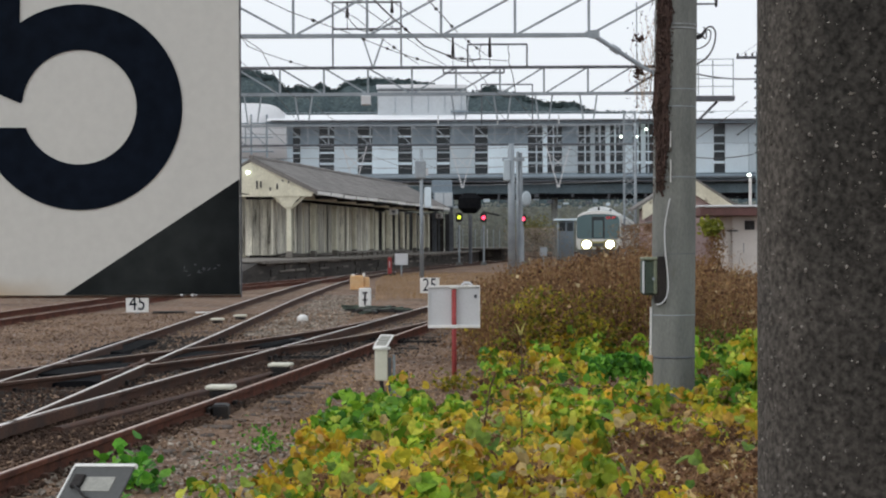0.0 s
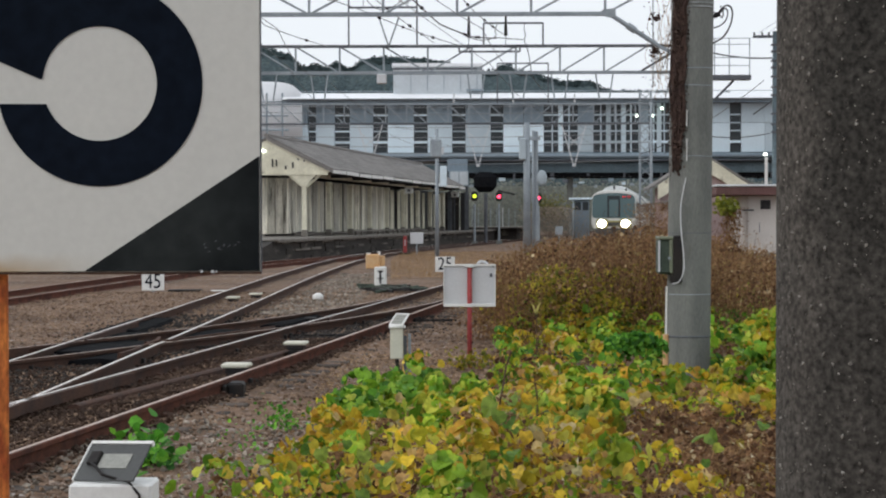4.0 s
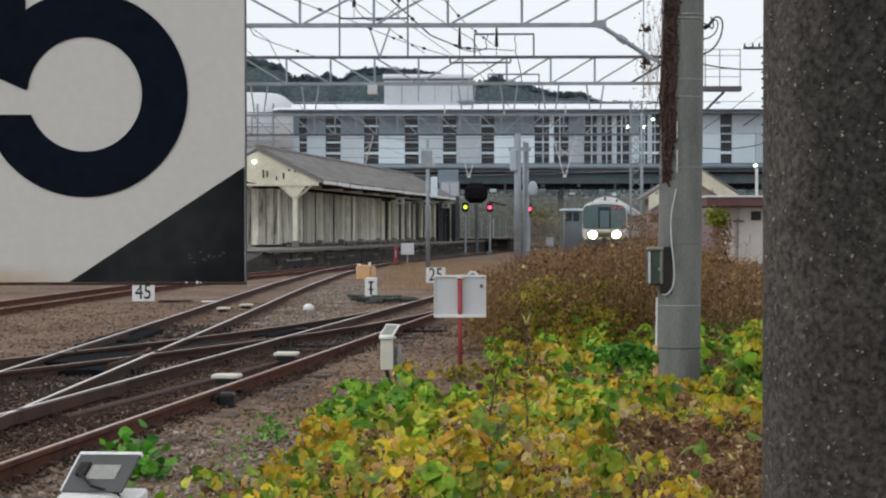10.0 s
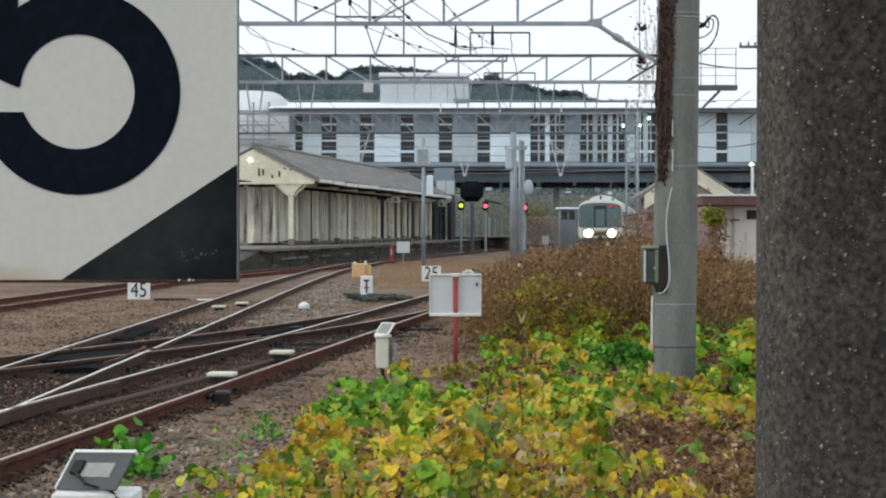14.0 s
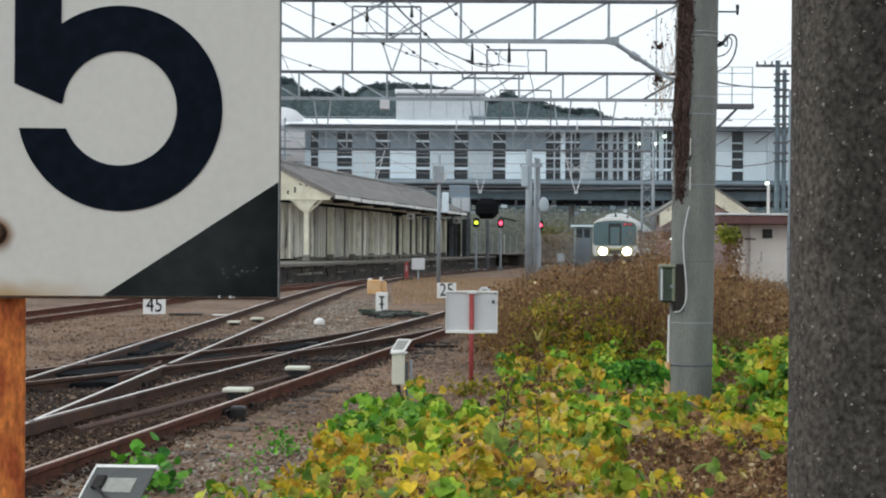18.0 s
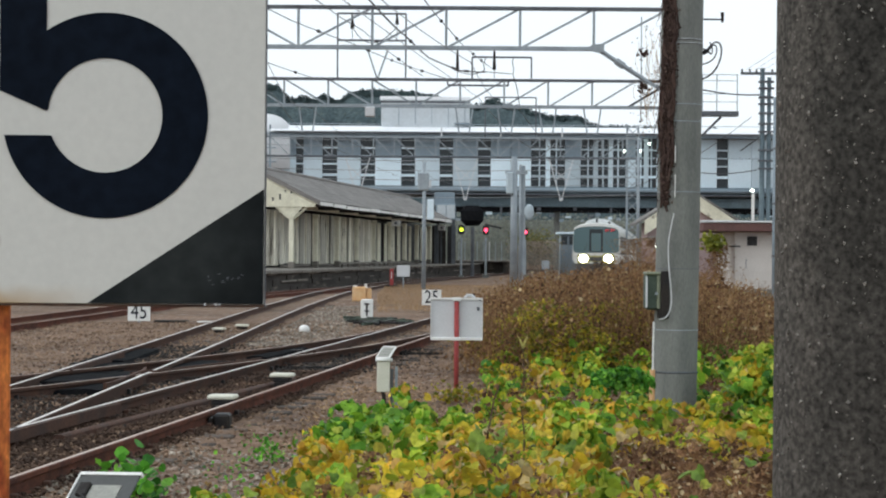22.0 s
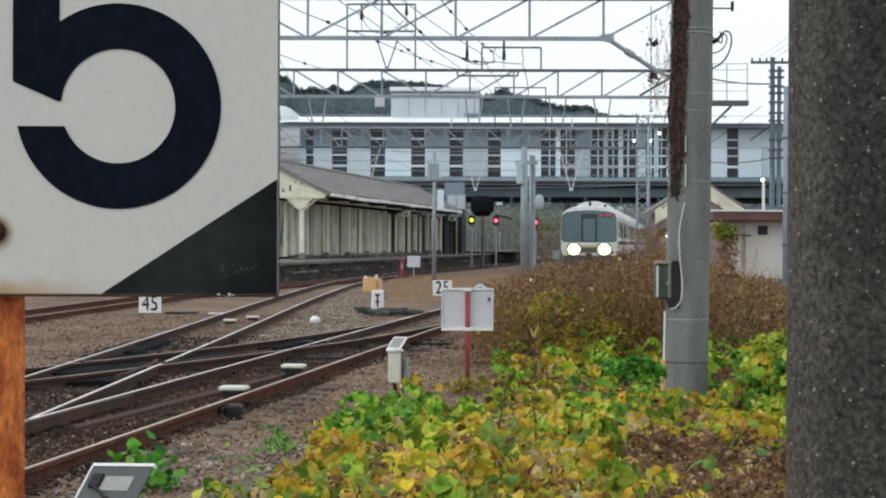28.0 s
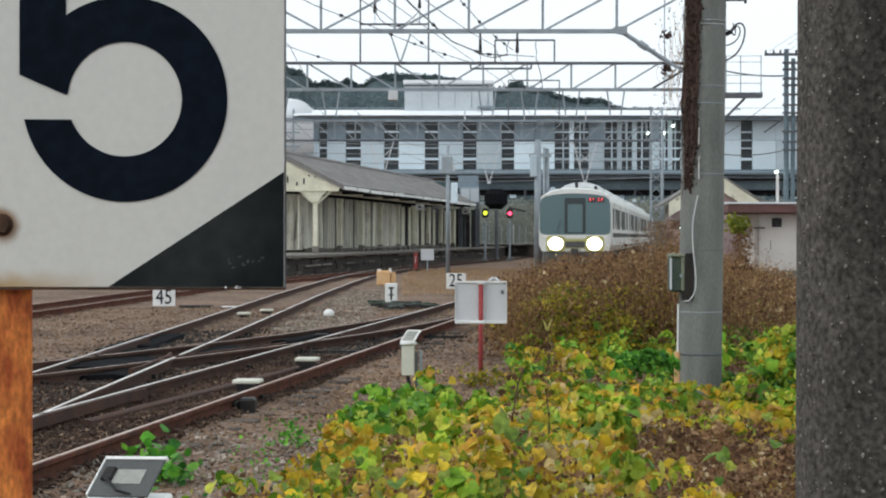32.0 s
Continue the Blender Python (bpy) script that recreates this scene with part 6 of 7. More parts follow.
def slim_pole(x, y, h, r, label, mat=M_STEEL):
    root = thing("slim_pole", label, "pole", pose(x, y, ground_z(x, y)), group="poles by the platform")
    part("shaft", Geo().tube((0, 0, -0.1), (0, 0, h), r, r * 0.8, n=12), mat, root, smooth=True)
    return root


a = slim_pole(-0.56, 85, 5.5, 0.09, "slim grey pole with a speaker box")
part("speaker_box", Geo().box(-0.28, 0.2, -0.15, 0.15, 4.25, 5.05, b=0.06), M_STEEL, a, "grey box")
part("bracket", Geo().box(0.12, 0.42, -0.05, 0.05, 3.0, 3.9, b=0.04), M_FACADE, a, "pale panel")
part("small_box", Geo().box(0.1, 0.3, -0.1, 0.1, 4.4, 4.7), M_BOARD, a)
b = slim_pole(3.5, 90, 6.0, 0.17, "stout grey pole with a round mirror", M_STEEL)
part("shaft", Geo().tube((0.42, 0.3, -0.1), (0.42, 0.3, 5.6), 0.13, 0.1, n=12), M_STEEL, b)
part("crossarm", Geo().box(-0.4, 0.6, -0.1, 0.1, 5.2, 5.35), M_STEEL, b)
part("box", Geo().box(-0.36, -0.05, -0.3, 0.1, 4.3, 5.3, b=0.05), M_FACADE, b, "pale box")
mr = [[(0.68 + r * math.cos(t) * 0.62, y, 3.3 + 0.18 + r * math.sin(t)) for t in np.linspace(0, 2 * math.pi, 24, endpoint=False)] for r, y in ((0.24, -0.32), (0.34, -0.28), (0.36, -0.2), (0.16, -0.12))]
part("round_mirror", Geo().loft(mr), M_FACADE, b, "pale back of a round mirror", True)
part("mirror_arm", Geo().bar((0.1, -0.2, 3.4), (0.6, -0.2, 3.45), 0.05, 0.05), M_STEEL, b)
for x in (-12.0, 12.0):
    slim_pole(x, 118, 8.6, 0.1, "slim steel mast for the cross-span wires", M_STEEL)
for x, y in ((4.05, 96),):
    slim_pole(x, y, 5.9, 0.09, "plain grey pole by the tracks", M_STEEL)
slim_pole(3.9, 100.2, 6.2, 0.2, "stout grey pole by the tracks", M_STEEL)


def signal(x, y, z, mat, label, pole_to=None):
    root = thing("signal", label, "signal", pose(x, y, ground_z(x, y)), group="colour-light signals")
    h = z - ground_z(x, y)
    head = part("head", Geo().box(-0.2, 0.2, 0.0, 0.25, h - 0.3, h + 0.3, b=0.08), M_IRON, root, "black signal head")
    part("lens", Geo().tube((0, -0.05, h), (0, 0.02, h), 0.125, n=20), mat, head, "lit lens")
    part("hood", Geo().box(-0.2, 0.2, -0.3, 0.0, h + 0.2, h + 0.23), M_IRON, head)
    part("post", Geo().tube((0, 0.12, -0.1), (0, 0.12, h - 0.5), 0.07, n=10), M_STEEL, root, "grey post")
    part("base", Geo().box(-0.2, 0.2, -0.05, 0.35, -0.1, 0.2), M_POLE, root)
    return root


signal(1.56, 126, 2.95, M_SIG_YEL, "colour-light signal showing yellow")
signal(3.17, 128, 2.95, M_SIG_RED, "colour-light signal showing red")
signal(5.73, 128, 2.84, M_SIG_RED, "colour-light signal showing red")
hood = thing("hanging_equipment", "dark rounded equipment housing above the signal", "equipment", pose(2.35, 130, 0))
part("housing", Geo().box(-0.8, 0.72, -0.3, 0.6, 3.25, 4.6, b=0.35), M_MATTE_BLACK, hood)
part("arm", Geo().bar((0.8, 0, 3.35), (1.9, 0, 3.1), 0.12, 0.12), M_DARK, hood)
part("post", Geo().tube((0, 0.2, -0.2), (0, 0.2, 3.2), 0.12, n=10), M_STEEL_DARK, hood)
wb = thing("board_on_post", "small pale board beside a red stop post", "sign", pose(-1.52, 90, ground_z(-1.5, 90)))
part("board", Geo().box(-0.3, 0.3, -0.02, 0.02, 0.5, 1.02, b=0.01), M_BOARD, wb)
part("leg", Geo().box(-0.03, 0.03, 0.02, 0.06, -0.05, 0.6), M_STEEL, wb)
rp = thing("stop_post", "red stop post on a dark base", "marker", pose(-2.05, 90, ground_z(-2, 90)))
part("post", Geo().box(-0.09, 0.09, -0.1, 0.1, 0.1, 0.86, b=0.03), M_RED, rp)
part("stripe", Geo().box(-0.02, 0.01, -0.11, -0.1, 0.4, 0.7), M_BOARD, rp)
part("base", Geo().box(-0.4, 0.3, -0.2, 0.2, -0.05, 0.1, b=0.02), M_IRON, rp)

eb = thing("equipment_box", "small pale equipment box on a post", "box", pose(6.5, 118, ground_z(6.5, 118)))
zq = -ground_z(6.5, 118)
part("body", Geo().box(-0.22, 0.22, -0.16, 0.16, zq + 0.5, zq + 1.04, b=0.03), M_STEEL, eb)
part("post", Geo().tube((0, 0, -0.1), (0, 0, zq + 0.52), 0.05, n=8), M_STEEL, eb)
shed = thing("trackside_shed", "small dark shed with a pale frame beyond the platforms", "shed", pose(9.97, 150, ground_z(9.97, 150)))
zq = -ground_z(9.97, 150)
part("body", Geo().box(-0.6, 0.6, 0, 1.5, 0, zq + 2.94, b=0.02), M_FACADE_GREY, shed, "grey walls")
part("window", Geo().box(-0.5, -0.06, -0.03, 0.0, zq + 2.15, zq + 2.8), M_PANE, shed, "dark window")
part("window", Geo().box(0.08, 0.52, -0.03, 0.0, zq + 2.15, zq + 2.8), M_PANE, shed, "dark window")
part("frame_post", Geo().box(-0.68, -0.58, -0.06, 0.0, 0, zq + 2.9), M_FACADE, shed, "pale frame")
part("frame_post", Geo().box(-0.02, 0.05, -0.06, 0.0, 0, zq + 2.9), M_FACADE_GREY, shed, "pale frame")
part("roof", Geo().box(-0.85, 0.8, -0.3, 1.7, zq + 2.95, zq + 3.1, b=0.02), M_FACADE, shed, "pale flat roof")

# ---- buildings ----
hut = thing("lineside_hut", "white plastered hut with a flat maroon-edged roof", "hut", pose(8.5, 60, ground_z(9, 60)))
hz = -ground_z(9, 60)
part("wall", Geo().box(0.55, 1.3, 0, 0.15, 0, hz + 2.16).box(0.55, 0.7, 0.15, 4, 0, hz + 2.16).box(3.0, 3.15, 0.15, 4, 0, hz + 2.16).box(0.7, 3.0, 3.85, 4, 0, hz + 2.16).box(1.3, 3.15, 0, 0.15, 0, hz + 2.16), M_HUT, hut, "stained white wall")
part("roof", Geo().box(-0.48, 3.6, -0.5, 4.5, hz + 2.17, hz + 2.43, b=0.02), M_FASCIA, hut, "maroon roof fascia")
part("roof_cap", Geo().box(-0.52, 3.64, -0.54, 4.54, hz + 2.43, hz + 2.5, b=0.02), M_BOARD, hut, "pale metal roof edge")
w = part("window", Geo().box(0.92, 1.22, -0.03, 0.0, hz + 1.75, hz + 2.03), M_DARK, hut, "small dark window")
part("frame", Geo().box(0.37, 0.71, -0.04, -0.0, hz + 1.70, hz + 1.75), M_PANEL, w)
part("plinth", Geo().box(0.52, 3.18, -0.05, 4.05, 0, hz + 0.42), M_POLE, hut, "grey concrete plinth")
part("crack", Geo().box(0.88, 0.90, -0.008, 0.0, hz + 1.05, hz + 1.35), M_STEEL_DARK, hut)
house = thing("house", "house with a cream gable and pinkish walls", "house", pose(11.5, 110, 0))
part("wall", Geo().prism([(0.2, -0.3), (5.0, -0.3), (5.0, 3.2), (2.6, 4.6), (0.2, 3.2)], 3, pose(0, 3, 0, 90, 0, 0)), M_PINK, house, "dusty pink wall")
part("gable_board", Geo().prism([(0.05, 2.55), (2.6, 4.2), (5.2, 2.55), (5.2, 3.3), (2.6, 5.0), (0.05, 3.35)], 0.3, pose(0, 0.0, 0, 90, 0, 0)), M_OLD_CREAM, house, "cream gable boards")
part("roof", Geo().prism([(-0.45, 3.08), (2.6, 5.0), (5.7, 3.08), (5.7, 3.2), (2.6, 5.14), (-0.45, 3.2)], 3.3, pose(0, 3.2, 0, 90, 0, 0)), M_ROOF_TILE, house, "grey roof")
part("lower_roof", Geo().box(-0.6, 2.6, -1.2, 0.0, 2.25, 2.36, pose(0, 0, 0, 0, -9, 0)), M_ROOF_TILE, house, "grey lean-to roof")
part("wall_lamp", Geo().box(0.55, 0.9, -1.3, -1.1, 1.85, 2.02, b=0.03), M_TUBE, house, "lit white wall lamp")
part("annex", Geo().box(0.2, 2.2, -1.0, 0.0, -0.3, 1.9), M_PINK, house)
# ---- train ----
def car_ring(s, y, zcut=0.0):
    """Cross-section of a carriage at y, drawn in by the factor s."""
    half = [(1.30, 0.86), (1.47, 1.10), (1.475, 1.55), (1.455, 2.35), (1.42, 2.85), (1.31, 3.13), (0.98, 3.31), (0.5, 3.40), (0.0, 3.42)]
    ring = half + [(-x, z) for x, z in half[-2::-1]]
    return [(x * s, y, 0.86 + (z - 0.86) * (1 - (1 - s) * 0.55)) for x, z in ring]


train = thing("train", "white commuter train with lit headlights and dark windscreen", "train", pose(10.59, 130, 0, 0, 0, -6.75))
CAR = 19.6
side_win = Geo().box(1.45, 1.478, -0.6, 0.6, 1.75, 2.6, b=0.01).mesh("side_window", M_TRAIN_WIN)
door_mesh = Geo().box(1.452, 1.484, -0.64, 0.64, 1.12, 2.85, b=0.01).mesh("door", M_TRAIN)
door_win = Geo().box(1.46, 1.49, -0.42, 0.42, 1.8, 2.6, b=0.01).mesh("door_window", M_TRAIN_WIN)
for c in range(4):
    y0 = c * 20.0
    if c == 0:
        rings = [car_ring(0.965, y0), car_ring(0.985, y0 + 0.06), car_ring(0.995, y0 + 0.2), car_ring(1.0, y0 + 0.6), car_ring(1.0, y0 + CAR)]
    else:
        rings = [car_ring(0.985, y0), car_ring(1.0, y0 + 0.15), car_ring(1.0, y0 + CAR)]
    car = part("carriage", Geo().loft(rings), M_TRAIN, train, "white steel carriage body")
    part("roof_cover", Geo().loft([[(x * 0.985, y, z + 0.012) for x, z in ((1.29, 3.135), (0.98, 3.305), (0.5, 3.395), (0, 3.415), (-0.5, 3.395), (-0.98, 3.305), (-1.29, 3.135))] for y in (y0 + 0.75, y0 + CAR - 0.2)], closed=False, caps=False), M_TRAIN_ROOF, car, "grey-white roof")
    for k, yy in enumerate((4.0, 12.5)):
        part("roof_unit", Geo().loft([[(x, y0 + yy + dy, 3.34 + z * f) for x, z in ((0.9, 0), (0.84, 0.16), (0.66, 0.28), (0.36, 0.37), (0, 0.4), (-0.36, 0.37), (-0.66, 0.28), (-0.84, 0.16), (-0.9, 0))] for dy, f in ((0, 0.5), (0.2, 1), (3.6, 1), (3.8, 0.5))]), M_TRAIN_ROOF, car, "roof air-conditioning unit")
    part("underframe", Geo().box(-1.2, 1.2, y0 + 0.8, y0 + CAR - 0.4, 0.35, 0.9), M_TRAIN_GREY, car, "dark underframe")
    for yy in (3.0, 16.2):
        for dx in (-0.55, 0.55):
            for dy in (-1.05, 1.05):
                part("wheel", Geo().tube((dx - 0.06, y0 + yy + dy, 0.43), (dx + 0.06, y0 + yy + dy, 0.43), 0.43, n=20), M_TRAIN_GREY, car)
        part("bogie_frame", Geo().box(-0.95, 0.95, y0 + yy - 1.6, y0 + yy + 1.6, 0.3, 0.62), M_TRAIN_GREY, car)
    for sgn in (1, -1):
        turn = Matrix.Rotation(0 if sgn > 0 else math.pi, 4, "Z")
        for k, yy in enumerate((3.2, 9.8, 16.4)):
            dr = part("door", door_mesh, None, car, at=Matrix.Translation((0, y0 + yy, 0)) @ turn)
            part("door_window", door_win, None, dr)
        for yy in (1.6, 5.3, 6.9, 8.1, 11.6, 13.1, 14.5, 18.0):
            part("side_window", side_win, None, car, at=Matrix.Translation((0, y0 + yy, 0)) @ turn)
        part("waist_stripe", Geo().box(1.47, 1.485, y0 + 0.7, y0 + CAR - 0.1, 1.42, 1.6) if sgn > 0 else Geo().box(-1.485, -1.47, y0 + 0.7, y0 + CAR - 0.1, 1.42, 1.6), M_TRAIN_GREY, car, "grey waist stripe")
    if c == 0:
        lead = car
    else:
        part("gangway", Geo().box(-0.5, 0.5, y0 - 0.42, y0 + 0.02, 0.95, 3.1), M_TRAIN_GREY, car, "dark gangway bellows")


def front(pts, h, dy):
    """An outline in x and height laid on the train's front, proud by dy."""
    return Geo().prism(pts, h, Matrix(((1, 0, 0, 0), (0, 0, 1, dy), (0, 1, 0, 0), (0, 0, 0, 1))))


def rounded(x0, x1, z0, z1, r, n=5):
    out = []
    for cx, cz, a0 in ((x1 - r, z1 - r, 0), (x0 + r, z1 - r, 90), (x0 + r, z0 + r, 180), (x1 - r, z0 + r, 270)):
        out += [(cx + r * math.cos(radians(a0 + 90 * k / n)), cz + r * math.sin(radians(a0 + 90 * k / n))) for k in range(n + 1)]
    return out


def screen_outline():
    """The windscreen: nearly the full width, with an arched top."""
    half = [(1.2, 1.53), (1.36, 1.58), (1.42, 1.72), (1.42, 2.3), (1.4, 2.78), (1.34, 2.96), (1.18, 3.06), (0.8, 3.13), (0.4, 3.165)]
    return half + [(0, 3.175)] + [(-x, z) for x, z in half[::-1]]


scr = part("windscreen", front(screen_outline(), 0.03, -0.035), M_TRAIN_GLASS, lead, "wide dark tinted windscreen")
part("gangway_door", front(rounded(-0.42, 0.42, 1.58, 3.0, 0.05), 0.012, -0.045), M_TRAIN_WIN, scr, "dark centre door")
part("door_panel", front(rounded(-0.3, 0.3, 1.62, 2.75, 0.05), 0.01, -0.052), M_TRAIN_GLASS, scr)
part("wiper", Geo().bar((-0.75, -0.06, 1.6), (-0.55, -0.06, 2.15), 0.02, 0.02), M_TRAIN_GREY, scr)
brow = [(1.41, 2.93), (1.32, 3.11), (1.0, 3.225), (0.5, 3.29), (0, 3.31)]
under = [(0, 3.185), (0.4, 3.175), (0.8, 3.14), (1.18, 3.07), (1.34, 2.97)]
part("forehead_band", front([(-x, z) for x, z in brow] + brow[-2::-1] + under[::-1] + [(-x, z) for x, z in under[1:]], 0.03, -0.05), M_WHITE, lead, "bright white band over the windscreen")
for k in range(2):
    x0 = 0.56 + k * 0.34
    disp = part("route_display", front(rounded(x0 - 0.04, x0 + 0.26, 2.83, 3.01, 0.02), 0.01, -0.058), M_TRAIN_WIN, lead, "dark display with red lit writing")
    for x, w, z, h in ((0.0, 0.09, 2.97, 0.02), (0.13, 0.08, 2.96, 0.02), (0.03, 0.022, 2.86, 0.12), (0.15, 0.022, 2.87, 0.1), (0.0, 0.08, 2.89, 0.02), (0.12, 0.1, 2.915, 0.018)):
        part("lit_bar", front([(x0 + x, z), (x0 + x + w, z), (x0 + x + w, z + h), (x0 + x, z + h)], 0.006, -0.066), M_LED_RED, disp, "red lit bar of writing")
part("horn_cover", Geo().box(-0.06, 0.06, 0.8, 1.2, 3.4, 3.66, b=0.03), M_TRAIN_GREY, lead, "small dark roof fitting")
part("horn_cover", Geo().box(0.72, 0.84, 0.7, 1.0, 3.34, 3.5, b=0.03), M_TRAIN_GREY, lead, "small dark roof fitting")
part("lower_panel", front(rounded(-1.38, 1.38, 0.86, 1.52, 0.12), 0.03, -0.03), M_TRAIN, lead, "white lower front")
part("centre_panel", front(rounded(-0.62, 0.62, 0.98, 1.36, 0.05), 0.02, -0.046), M_TRAIN_LOW, lead, "centre panel painted with yellow headlight glow")
part("coupler_cover", front(rounded(-0.4, 0.4, 1.02, 1.26, 0.05), 0.02, -0.06), M_PANEL, lead, "grey jumper cover")
part("sill", front(rounded(-1.3, 1.3, 1.42, 1.5, 0.03), 0.02, -0.05), M_WHITE, lead)
for x in (-0.775, 0.775):
    # Lit disc made larger than the lamp to take in its glare.
    hd = part("headlight", front([(x + 0.285 * math.cos(a), 1.17 + 0.25 * math.sin(a)) for a in np.linspace(0, 2 * math.pi, 28, endpoint=False)], 0.03, -0.085), M_LAMP, lead, "dazzling headlight")
    part("bezel", front(rounded(x - 0.38, x + 0.38, 0.86, 1.48, 0.14), 0.03, -0.06), M_TRAIN_LOW, hd)
part("skirt", Geo().box(-1.25, 1.25, -0.02, 0.5, 0.25, 0.86, b=0.06), M_PANEL, lead, "grey front skirt")
part("coupler", Geo().box(-0.15, 0.15, -0.55, 0.1, 0.72, 0.98, b=0.04), M_TRAIN_GREY, lead)

# ---- hill and far trees ----
hill_top = spline([(-160, 40), (-60, 39.0), (-41, 36.8), (-34.4, 35.9), (-32, 34.9), (-30.8, 33.4), (-27.3, 33.4), (-25, 32.8), (-22.8, 33.9), (-20.3, 32.6), (-18.2, 34.0), (-12, 34.7), (-2, 34.0), (7.1, 31.9), (9.2, 32.2), (11, 33.2), (13.5, 32.3), (17.9, 31.2), (20.5, 30.4), (24.8, 29.8), (28.2, 29.9), (31.7, 28.1), (35, 27.8), (43, 27.7), (70, 26.5), (160, 18)])
g = Geo()
hx, hy = np.linspace(-160, 160, 401), [0, 12, 22, 140]
g.add([(x, 380 + y, -1 if j == 0 else (hill_top(x) - 0.35 + 0.35 * noise.noise((x * 0.6, j, 0)) + 0.25 * noise.noise((x * 1.7, j, 5))) * (0.82, 1.0, 0.92)[j - 1]) for j, y in enumerate(hy) for x in hx], [(j * 401 + i, j * 401 + i + 1, (j + 1) * 401 + i + 1, (j + 1) * 401 + i) for j in range(3) for i in range(400)])
hill = solo("wooded_hill", g, M_HILL_GROUND, "wooded hill behind the station, haze in its blue-green colour", "hill", kind="structure", smooth=True)


def slope_z(x, y):
    """Height of the wooded slope between its foot and its top."""
    h = hill_top(x) - 0.35
    return h * (0.82 + 0.18 * (y - 392) / 10) if y > 392 else -1 + (0.82 * h + 1) * (y - 380) / 12


crown_rng = random.Random(50)
CROWNS = []
for _ in range(1500):
    x, y = crown_rng.uniform(-80, 80), 402 - 2.2 * crown_rng.random()
    CROWNS.append((x, y, slope_z(x, y) + crown_rng.uniform(-0.35, 0.0), crown_rng.uniform(0.3, 0.7), crown_rng.uniform(0.3, 0.75)))


def hill_place(rng):
    x, y, z, r, h = rng.choice(CROWNS)
    a, b = rng.uniform(0, 6.283), rng.uniform(-0.6, 1.0)
    w = math.sqrt(max(0.05, 1 - b * b)) * rng.uniform(0.7, 1.05)
    return (x + r * w * math.cos(a), y + r * w * math.sin(a), z + h * b), 1.1, rng.uniform(0, 6.3)


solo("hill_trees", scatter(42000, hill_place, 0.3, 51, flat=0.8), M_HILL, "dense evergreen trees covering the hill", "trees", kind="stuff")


def far_place(rng):
    x = rng.uniform(-60, 90)
    z = (6.6 + 1.3 * noise.noise((x * 0.3, 0, 0))) * rng.random() ** 0.7
    return (x, 262 + rng.uniform(-4, 4), z), 1.1, rng.uniform(0, 6.3)


# Tan paled to carry the haze over the far thicket.
M_FAR_TAN = leaf_material("hazy_tan_brush", [(0.0, (0.32, 0.26, 0.21)), (0.5, (0.42, 0.34, 0.28)), (1.0, (0.48, 0.41, 0.34))], rough=0.8)
M_FAR_OLIVE = leaf_material("far_olive", [(0.0, (0.16, 0.17, 0.07)), (0.5, (0.25, 0.25, 0.09)), (1.0, (0.24, 0.19, 0.10))], rough=0.8)
# Bush colours lifted towards grey in place of haze.
M_FAR_BUSH = leaf_material("hazy_far_bush", [(0.0, (0.25, 0.275, 0.25)), (0.5, (0.28, 0.3, 0.265)), (0.85, (0.32, 0.33, 0.26)), (1.0, (0.31, 0.28, 0.245))], thin=0.5, patch=0.15)
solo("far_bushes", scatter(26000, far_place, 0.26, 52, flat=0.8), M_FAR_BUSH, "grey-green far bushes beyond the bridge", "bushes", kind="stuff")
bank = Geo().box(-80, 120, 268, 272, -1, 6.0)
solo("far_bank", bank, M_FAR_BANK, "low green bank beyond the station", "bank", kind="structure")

# ---- loose stone ----
def stone_place(x0, x1, y0, y1):
    def place(rng):
        y = y0 + (y1 - y0) * rng.random() ** 1.35
        x = rng.uniform(x0, x1)
        if x < -0.26 * y - 1.0 or x > 0.3 * y:
            return None
        return (x, y, ground_z(x, y) + rng.uniform(-0.008, 0.02)), 0.0, rng.uniform(0, 6.3)

    return place


solo("ballast", scatter(40000, stone_place(-9.5, 0.8, 8.5, 44), 0.05, 61, "stone"), M_STONE, "brown-grey crushed stone ballast", "ballast", kind="stuff")
solo("pale_gravel", scatter(3200, stone_place(-2.6, 0.2, 8.0, 16), 0.06, 62, "stone"), M_STONE_GREY, "pale grey loose gravel", "gravel", kind="stuff")
solo("grey_gravel", scatter(3000, stone_place(-3.2, -1.7, 33, 58), 0.07, 63, "stone"), M_STONE_GREY, "grey gravel between the tracks", "gravel", kind="stuff")



def stain_place(rng):
    y = rng.uniform(17.5, 33)
    line = rng.choice((branch_line, crossover_line, crossover_line, main_line))
    if line is main_line and y < 26:
        return None
    x = line(y) + rng.gauss(0, 0.55)
    return (x, y, ground_z(x, y) + rng.uniform(0.0, 0.03)), 0.0, rng.uniform(0, 6.3)


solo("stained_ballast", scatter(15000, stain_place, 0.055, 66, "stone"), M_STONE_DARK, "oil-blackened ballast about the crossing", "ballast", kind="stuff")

# single stones that can be told apart beside the near rail
stone_meshes = [scatter(1, lambda r: ((0, 0, 0), r.uniform(0, 1), r.uniform(0, 6)), 1.0, 160 + k, "stone").mesh("stone", M_STONE_PIECE) for k in range(6)]
rng = random.Random(170)
